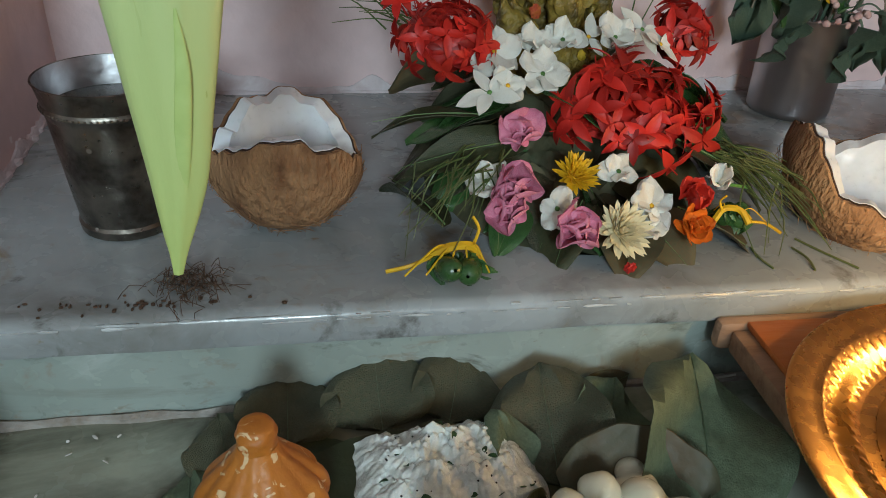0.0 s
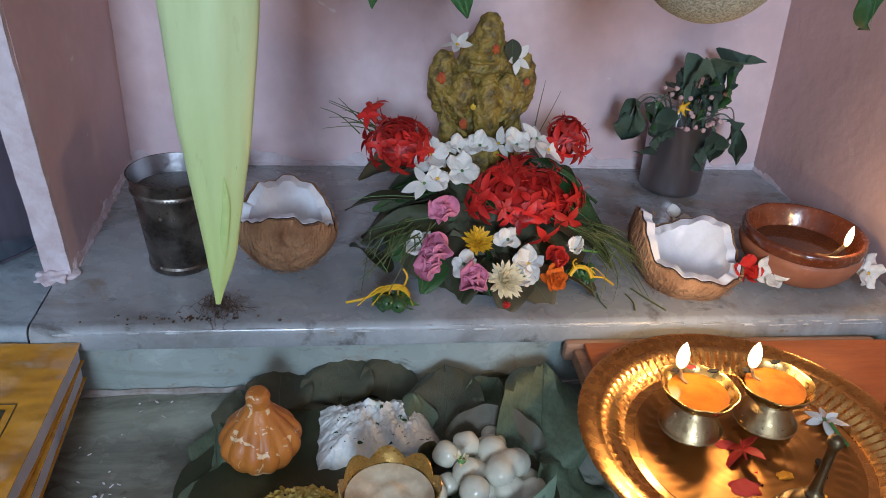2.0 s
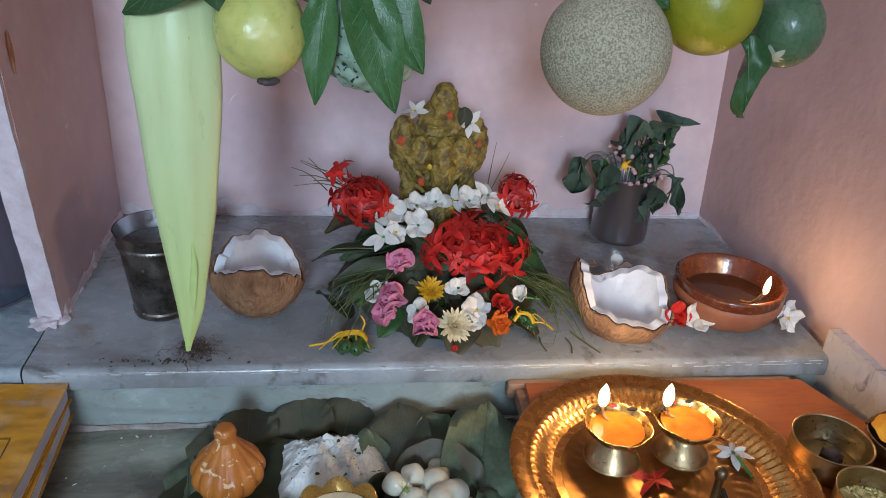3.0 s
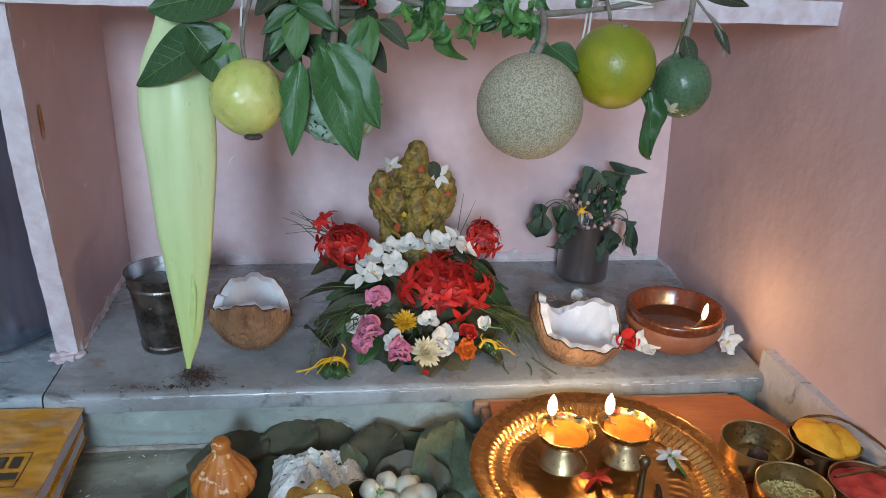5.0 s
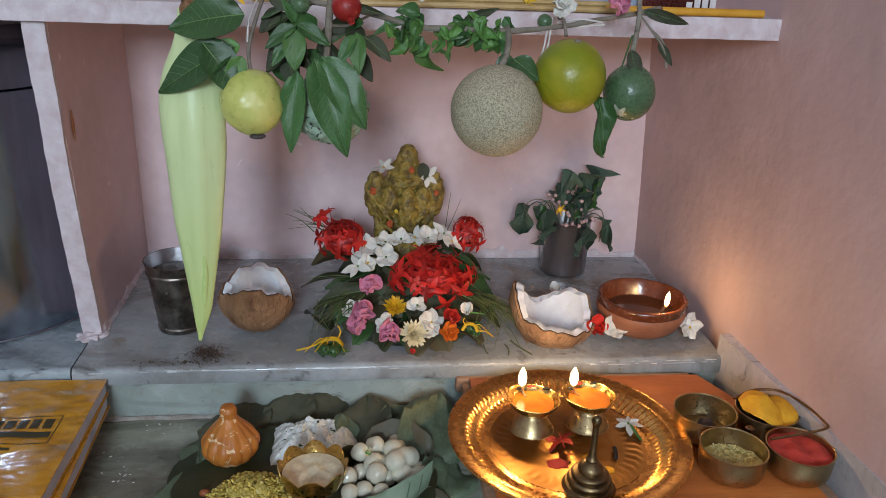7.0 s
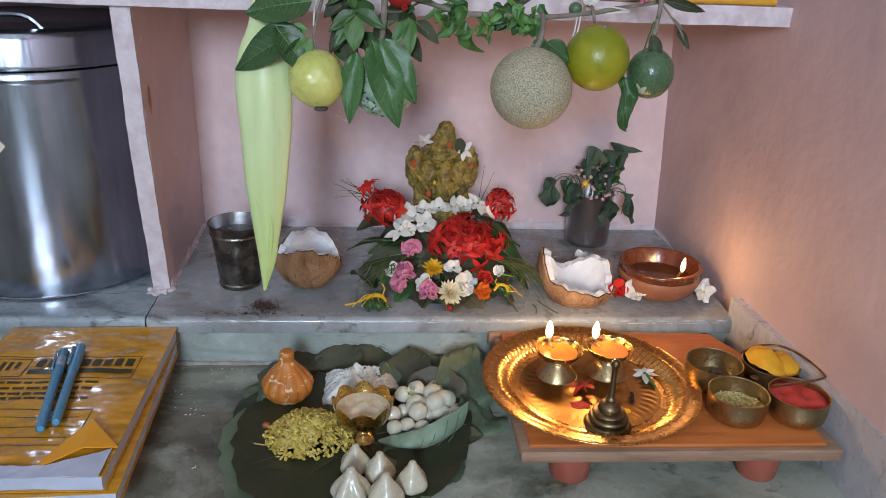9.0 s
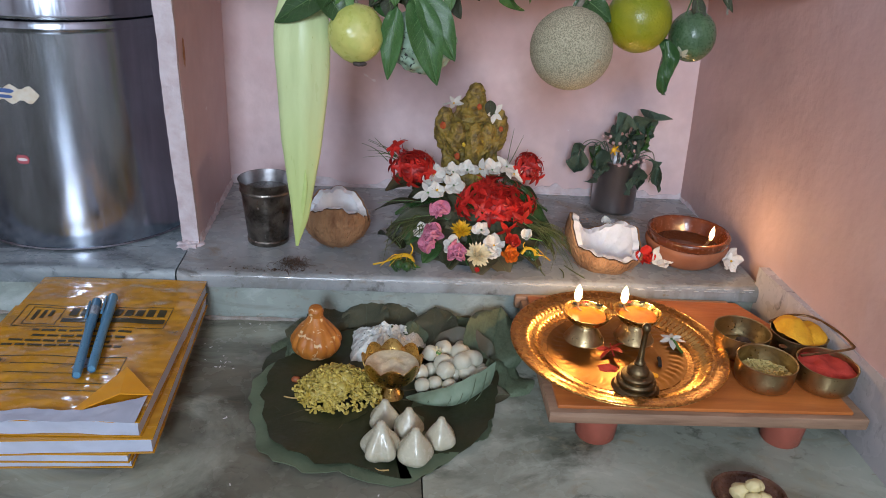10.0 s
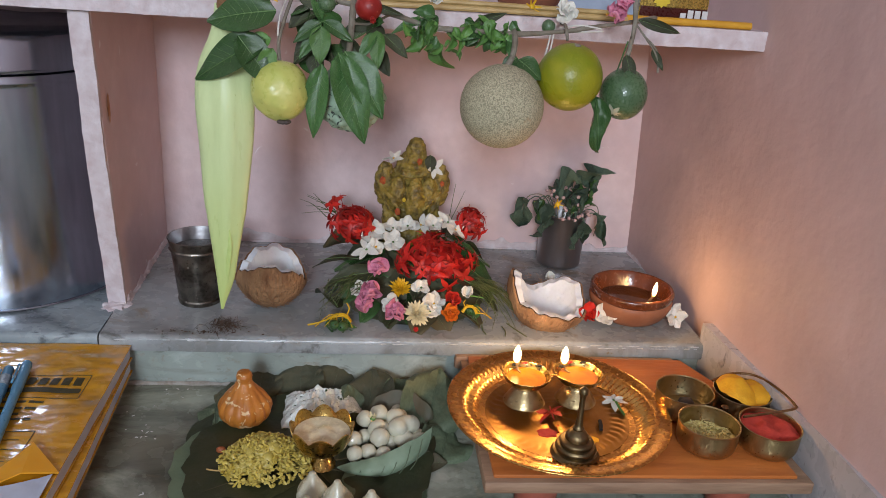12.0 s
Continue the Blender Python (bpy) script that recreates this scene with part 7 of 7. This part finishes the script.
for pts in (((0.343, 0.598, 0.462), (0.335, 0.575, 0.440), (0.327, 0.560, 0.422)), ((0.346, 0.598, 0.462), (0.338, 0.573, 0.441), (0.330, 0.558, 0.421)), ((0.0795, 0.600, 0.472), (0.075, 0.566, 0.456), (0.073, 0.562, 0.438)), ((0.35, 0.596, 0.458), (0.37, 0.592, 0.462), (0.392, 0.59, 0.460)), ((0.352, 0.596, 0.455), (0.372, 0.590, 0.456), (0.394, 0.59, 0.458)), ((0.29, 0.594, 0.452), (0.30, 0.59, 0.457), (0.312, 0.594, 0.451))):
    part("string", tube(pts, 0.0009, 6), "string", br, "white cotton tying string")
part("strip_leaf_stalk", tube([(0.413, 0.566, 0.452), (0.402, 0.556, 0.420), (0.394, 0.553, 0.390), (0.397, 0.552, 0.365)], 0.0008, 6), "leaf_green", br)

HANG = "glossy green leaf hanging from the branch"


def hang(p, q, kind="broad", material="leaf_green", roll=0.0, w=1.0, rib=True):
    ob = part("leaf", BIG[kind, material], material, br)
    d = (Vector(q) - Vector(p)).length
    ob.matrix_basis = aim_face(p, q, (0.0, -0.9, 0.35), roll * 0.35) @ Matrix.Diagonal((d, d * w, d, 1))
    if rib:
        part("midrib", VEINS if kind == "broad" else RIB, "leaf_rib", ob)


hang((0.072, 0.560, 0.461), (0.008, 0.552, 0.454), "broad", "leaf_green", 40, 0.98)
hang((0.062, 0.552, 0.436), (-0.007, 0.546, 0.399), "broad", "leaf_green", 25, 0.66)
hang((0.038, 0.549, 0.438), (0.073, 0.536, 0.397), "broad", "leaf_green", -45, 0.85)
hang((0.067, 0.558, 0.436), (0.039, 0.555, 0.426), "broad", "leaf_fresh", 30, 0.95)
hang((0.070, 0.549, 0.428), (0.057, 0.541, 0.402), "broad", "leaf_fresh", -35, 0.85)
for p, q, kind, mt, roll, w in (((0.115, 0.552, 0.416), (0.106, 0.532, 0.348), "broad", "leaf_green", 20, 0.48), ((0.130, 0.546, 0.428), (0.160, 0.521, 0.348), "broad", "leaf_green", -20, 0.58), ((0.136, 0.551, 0.429), (0.177, 0.529, 0.373), "broad", "leaf_green", -35, 0.70), ((0.114, 0.565, 0.453), (0.087, 0.554, 0.436), "broad", "leaf_green", 35, 0.62), ((0.113, 0.562, 0.450), (0.113, 0.548, 0.417), "broad", "leaf_fresh", 0, 0.85), ((0.115, 0.565, 0.453), (0.144, 0.554, 0.440), "broad", "leaf_green", -35, 0.66), ((0.112, 0.566, 0.446), (0.092, 0.552, 0.421), "broad", "leaf_green", 40, 0.60), ((0.114, 0.566, 0.455), (0.106, 0.554, 0.474), "broad", "leaf_green", 50, 0.6), ((0.166, 0.575, 0.447), (0.167, 0.557, 0.414), "broad", "leaf_fresh", 20, 0.66), ((0.165, 0.575, 0.445), (0.148, 0.560, 0.421), "broad", "leaf_green", 40, 0.58), ((0.172, 0.575, 0.444), (0.196, 0.557, 0.428), "broad", "leaf_dark", -30, 0.66), ((0.11, 0.57, 0.44), (0.085, 0.56, 0.415), "broad", "leaf_dark", 60, 0.8), ((0.11, 0.575, 0.46), (0.088, 0.56, 0.452), "long", "leaf_dark", 60, 0.8), ((0.105, 0.575, 0.43), (0.112, 0.56, 0.395), "broad", "leaf_dark", 40, 0.7), ((0.215, 0.590, 0.458), (0.180, 0.575, 0.452), "long", "leaf_green", 70, 0.7), ((0.302, 0.558, 0.432), (0.287, 0.547, 0.416), "broad", "leaf_green", 40, 1.0), ((0.303, 0.556, 0.430), (0.326, 0.542, 0.416), "broad", "leaf_green", -50, 1.1), ((0.383, 0.553, 0.400), (0.398, 0.543, 0.342), "round", "leaf_green", -30, 0.34), ((0.411, 0.560, 0.440), (0.418, 0.545, 0.412), "broad", "leaf_dark", 40, 0.6), ((0.44, 0.570, 0.445), (0.45, 0.556, 0.428), "broad", "leaf_dark", 40, 0.5), ((0.425, 0.58, 0.472), (0.468, 0.566, 0.462), "long", "leaf_dark", 60, 0.6), ((0.16, 0.575, 0.47), (0.19, 0.565, 0.463), "long", "leaf_dark", 60, 0.6), ((0.262, 0.59, 0.458), (0.29, 0.575, 0.470), "long", "leaf_dark", 50, 0.7), ((0.27, 0.59, 0.455), (0.255, 0.575, 0.440), "broad", "leaf_green", 50, 0.8), ((0.09, 0.57, 0.478), (0.128, 0.56, 0.470), "broad", "leaf_dark", 60, 0.8)):
    hang(p, q, kind, mt, roll, w)
CRUMPLED = [mesh_of(leaf_mesh(1, 0.55, c, 0.5, 1.0, 9, 0.22, s_, 0.012, tw, across=3), "leaf_fresh") for c, s_, tw in ((1.2, 2, 0.8), (0.8, 6, -0.9))]
rr = random.Random(66)
for i in range(46):  # curled small fresh leaves along the middle
    x = rr.uniform(0.196, 0.300)
    p = Vector((x, 0.592 + rr.uniform(-0.015, 0.004), 0.456 + rr.uniform(-0.012, 0.008)))
    q = p + Vector((rr.uniform(-0.6, 0.6), rr.uniform(-0.7, -0.1), rr.uniform(-1.0, 0.25))).normalized() * rr.uniform(0.012, 0.027)
    if i % 3 == 0 and 0.205 < x < 0.255:
        p.z -= 0.014
        q.z -= 0.020
    leaf = part("small_leaf", (LVG if i % 4 == 0 else [CRUMPLED[0], CRUMPLED[1]])[i % 2], "leaf_fresh", br)
    d = (q - p).length
    leaf.matrix_basis = aim_face(p, q, (0.0, -0.9, 0.4), rr.uniform(-55, 55)) @ Matrix.Diagonal((d, d, d, 1))
for i in range(26):  # dark dense leaves round the fruit stalks on the left
    p = Vector((rr.uniform(0.085, 0.17), 0.585 + rr.uniform(-0.01, 0.01), rr.uniform(0.415, 0.472)))
    q = p + Vector((rr.uniform(-0.7, 0.7), rr.uniform(-0.5, 0.0), rr.uniform(-1, 0.2))).normalized() * rr.uniform(0.022, 0.036)
    leaf = part("small_leaf", BIG["broad", "leaf_dark" if i % 2 else "leaf_green"], "leaf_dark", br)
    d = (q - p).length
    leaf.matrix_basis = aim_face(p, q, (0.0, -0.9, 0.4), rr.uniform(-55, 55)) @ Matrix.Diagonal((d, d * 0.8, d, 1))

# ---- hanging fruit ----
def fruit(name, label, p, r, material, fn=None, sub=5):
    f = thing(name, *p, label=label, category="fruit")
    part("flesh", ball(r, (0, 0, 0), sub, fn=fn), material, f)
    return f


g = fruit("guava", "ripe yellow-green guava hanging on a twig", (0.0765, 0.552, 0.388), (0.0278, 0.0272, 0.0275), "guava", lambda u: 1 + 0.06 * noise.noise(u * 1.5) + 0.05 * max(0, u.z) ** 3 + 0.02 * noise.noise(u * 4))
for i in range(7):
    a = i * 0.9
    part("calyx_lobe", ball((0.0036, 0.0026, 0.0022), (0.004 + 0.0036 * math.cos(a), -0.013 + 0.0036 * math.sin(a), -0.0262), 2), "areca", g, "dried brown calyx")
KNOB = [Vector((math.sqrt(1 - zz * zz) * math.cos(2.39996 * i), math.sqrt(1 - zz * zz) * math.sin(2.39996 * i), zz)) for i, zz in enumerate(np.linspace(0.985, -0.985, 74))]
fruit("custard_apple", "knobbly grey-green custard apple behind hanging leaves", (0.1425, 0.578, 0.380), (0.0345, 0.033, 0.033), "custard", lambda u: 0.89 + 0.16 * math.sqrt(max(0.0, 1 - (u - min(KNOB, key=lambda k: (k - u).length_squared)).length / 0.27)))
fruit("wood_apple", "round rough beige wood apple hanging on a stalk", (0.2905, 0.551, 0.3845), (0.0412, 0.0405, 0.0408), "wood_apple", lambda u: 1 + 0.012 * noise.noise(u * 2))
c = fruit("citrus_fruit", "smooth olive-yellow sweet lime hanging from a string", (0.3570, 0.560, 0.415), (0.0325, 0.032, 0.0328), "citrus", lambda u: 1 + 0.008 * noise.noise(u * 2))
part("stalk_end", ball((0.0034, 0.0034, 0.0022), (0.002, -0.008, 0.0312), 2, fn=lambda u: 1 + 0.3 * noise.noise(u * 3)), "twig", c, "dry brown stalk end")
gf = fruit("green_fruit", "small glossy dark green fruit with a dried star calyx", (0.4150, 0.562, 0.401), (0.0238, 0.0235, 0.0258), "green_fruit", lambda u: 1 + 0.01 * noise.noise(u * 2))
for i in range(5):
    part("star_lobe", leaf_mesh(0.0095, 0.0046, 0.5, 0.2, 1, 5, 0, i, 0.0005, across=1), "calyx", gf, "dried pale star calyx", m=face((-0.0125, -0.0140, -0.0160), (-0.50, -0.58, -0.62)) @ Matrix.Rotation(radians(72 * i), 4, "Z"))

# ---- things on the shelf ----
ST = 0.4605
flower("shelf_flower", "white ruffled blossom tucked into the branches", (0.354, 0.596, 0.472), (0.1, -0.7, 0.6), "wide_white", ((7, 0.013, 20, 0.001), (5, 0.009, 50, 0.001)), group="white flowers in the branches")
flower("shelf_flower", "white ruffled bud tucked into the branches", (0.222, 0.606, 0.476), (0.0, -0.7, 0.6), "wide_white", ((6, 0.010, 45, 0.001), (5, 0.008, 65, 0.001)), group="white flowers in the branches")
flower("pink_blossom", "pink oleander blossom cluster tied to the branch", (0.408, 0.598, 0.474), (0.1, -0.7, 0.6), "pink", ((6, 0.012, 20, 0.003), (5, 0.010, 40, 0.002)), "pink_petal", 0.003)
flower("pink_blossom", "pink oleander blossom cluster tied to the branch", (0.414, 0.598, 0.488), (0.0, -0.8, 0.5), "pink", ((6, 0.011, 20, 0.003), (5, 0.009, 40, 0.002)), "pink_petal", 0.003)
flower("yellow_blossom", "small yellow blossom tucked into the branches", (0.066, 0.556, 0.476), (-0.1, -0.8, 0.5), "yellow", ((6, 0.012, 10, 0.001),), "yellow_petal", 0.002)
flower("yellow_blossom", "small yellow blossom tucked into the branches", (0.320, 0.600, 0.476), (0.1, -0.8, 0.5), "yellow", ((6, 0.011, 30, 0.001),), "yellow_petal", 0.003)
pg = fruit("young_pomegranate", "small crimson pomegranate with a crown in the branches", (0.1575, 0.574, 0.468), (0.0130, 0.0125, 0.0125), "pomegranate", sub=4)
for i in range(6):
    part("crown_lobe", leaf_mesh(0.0075, 0.0045, -0.5, 0.2, 1, 4, 0, i, 0.0006, across=1), "pomegranate", pg, m=face((0.003, -0.0095, -0.0075), (0.2, -0.75, -0.6)) @ Matrix.Rotation(radians(60 * i), 4, "Z") @ Matrix.Rotation(radians(-55), 4, "Y"))
b_ = fruit("green_berry", "dark bluish green berry in the leaves", (0.118, 0.566, 0.470), (0.009, 0.009, 0.008), "green_fruit", sub=3)
fruit("green_berry", "dark bluish green berry in the leaves", (0.338, 0.594, 0.459), (0.007, 0.007, 0.007), "green_fruit", sub=3)
for k, (y, z, x0, x1, mt) in enumerate(((0.700, ST + 0.0030, 0.10, 0.462, "cane"), (0.708, ST + 0.0030, 0.06, 0.430, "cane"), (0.692, ST + 0.0030, 0.16, 0.45, "cane"), (0.698, ST + 0.0085, 0.08, 0.448, "cane"))):
    solo("bamboo_stick", tube([(x0, y, z), ((x0 + x1) / 2, y + 0.001, z + 0.0006), (x1, y - 0.003, z)], 0.0032, 8), mt, "thin split bamboo stick lying on the shelf", "stick", "bamboo sticks on the shelf")
solo("yellow_rod", tube([(0.425, 0.694, ST + 0.0042), (0.50, 0.692, ST + 0.0042), (0.5975, 0.690, ST + 0.0042)], 0.0042, 12), "cane_yellow", "yellow painted wooden rod lying on the shelf", "rod")
pk = thing("snack_packet", 0.513, 0.722, ST, -4, "crinkled gold and dark brown foil packet standing on shelf", "packet")
b = slab(-0.040, 0.040, -0.012, 0.012, 0.0, 0.090, 0.006)
for v in b.verts:
    k = math.sin(math.pi * min(1, max(0, v.co.z / 0.09))) ** 0.5
    v.co.y *= 0.25 + 0.9 * k * math.cos(v.co.x / 0.040 * 1.3)
    v.co += 0.0014 * noise.noise_vector(v.co * 60)
part("pouch", b, "foil_gold", pk)
b = slab(-0.0395, 0.0395, -0.0006, 0.0, 0.002, 0.018, 0.005)
for v in b.verts:
    v.co.y += -0.0135 * (0.25 + 0.9 * math.sin(math.pi * v.co.z / 0.09) ** 0.5 * math.cos(v.co.x / 0.040 * 1.3)) - 0.0008
part("brown_panel", b, "foil_brown", pk, "dark brown panel")
for k in range(4):
    part("print_bar", box(0.006 + 0.0085 * k, 0.0125 + 0.0085 * k, -0.0150, -0.0143, 0.006, 0.0165 if k else 0.013), "print_white", pk, "white lettering, illegible")
part("print_burst", lathe([(0, 0), (0.010, 0.0), (0, 0.0006)], 24, lobes=lambda a, k: 0.12 * math.cos(12 * a)), "print_yellow", pk, "yellow burst print", m=pose(-0.018, -0.0165, 0.028, 90))
solo("clay_pot", lathe(smooth_profile([(0, 0.0), (0.022, 0.0), (0.034, 0.010), (0.040, 0.026), (0.036, 0.042), (0.027, 0.050), (0.029, 0.056), (0.026, 0.056)], 4), 40), "terracotta", "small round brown earthen pot on the shelf", "pot", m=pose(0.343, 0.738, ST))
b = slab(0.395, 0.490, 0.755, 0.80, ST, ST + 0.05, 0.007)
for v in b.verts:
    v.co += 0.006 * noise.noise_vector(v.co * 22)
    v.co.z = max(v.co.z, ST + 0.0003)
solo("cloth_bundle", b, "cloth_grey", "folded pale blue-grey cloth on the shelf", "cloth")
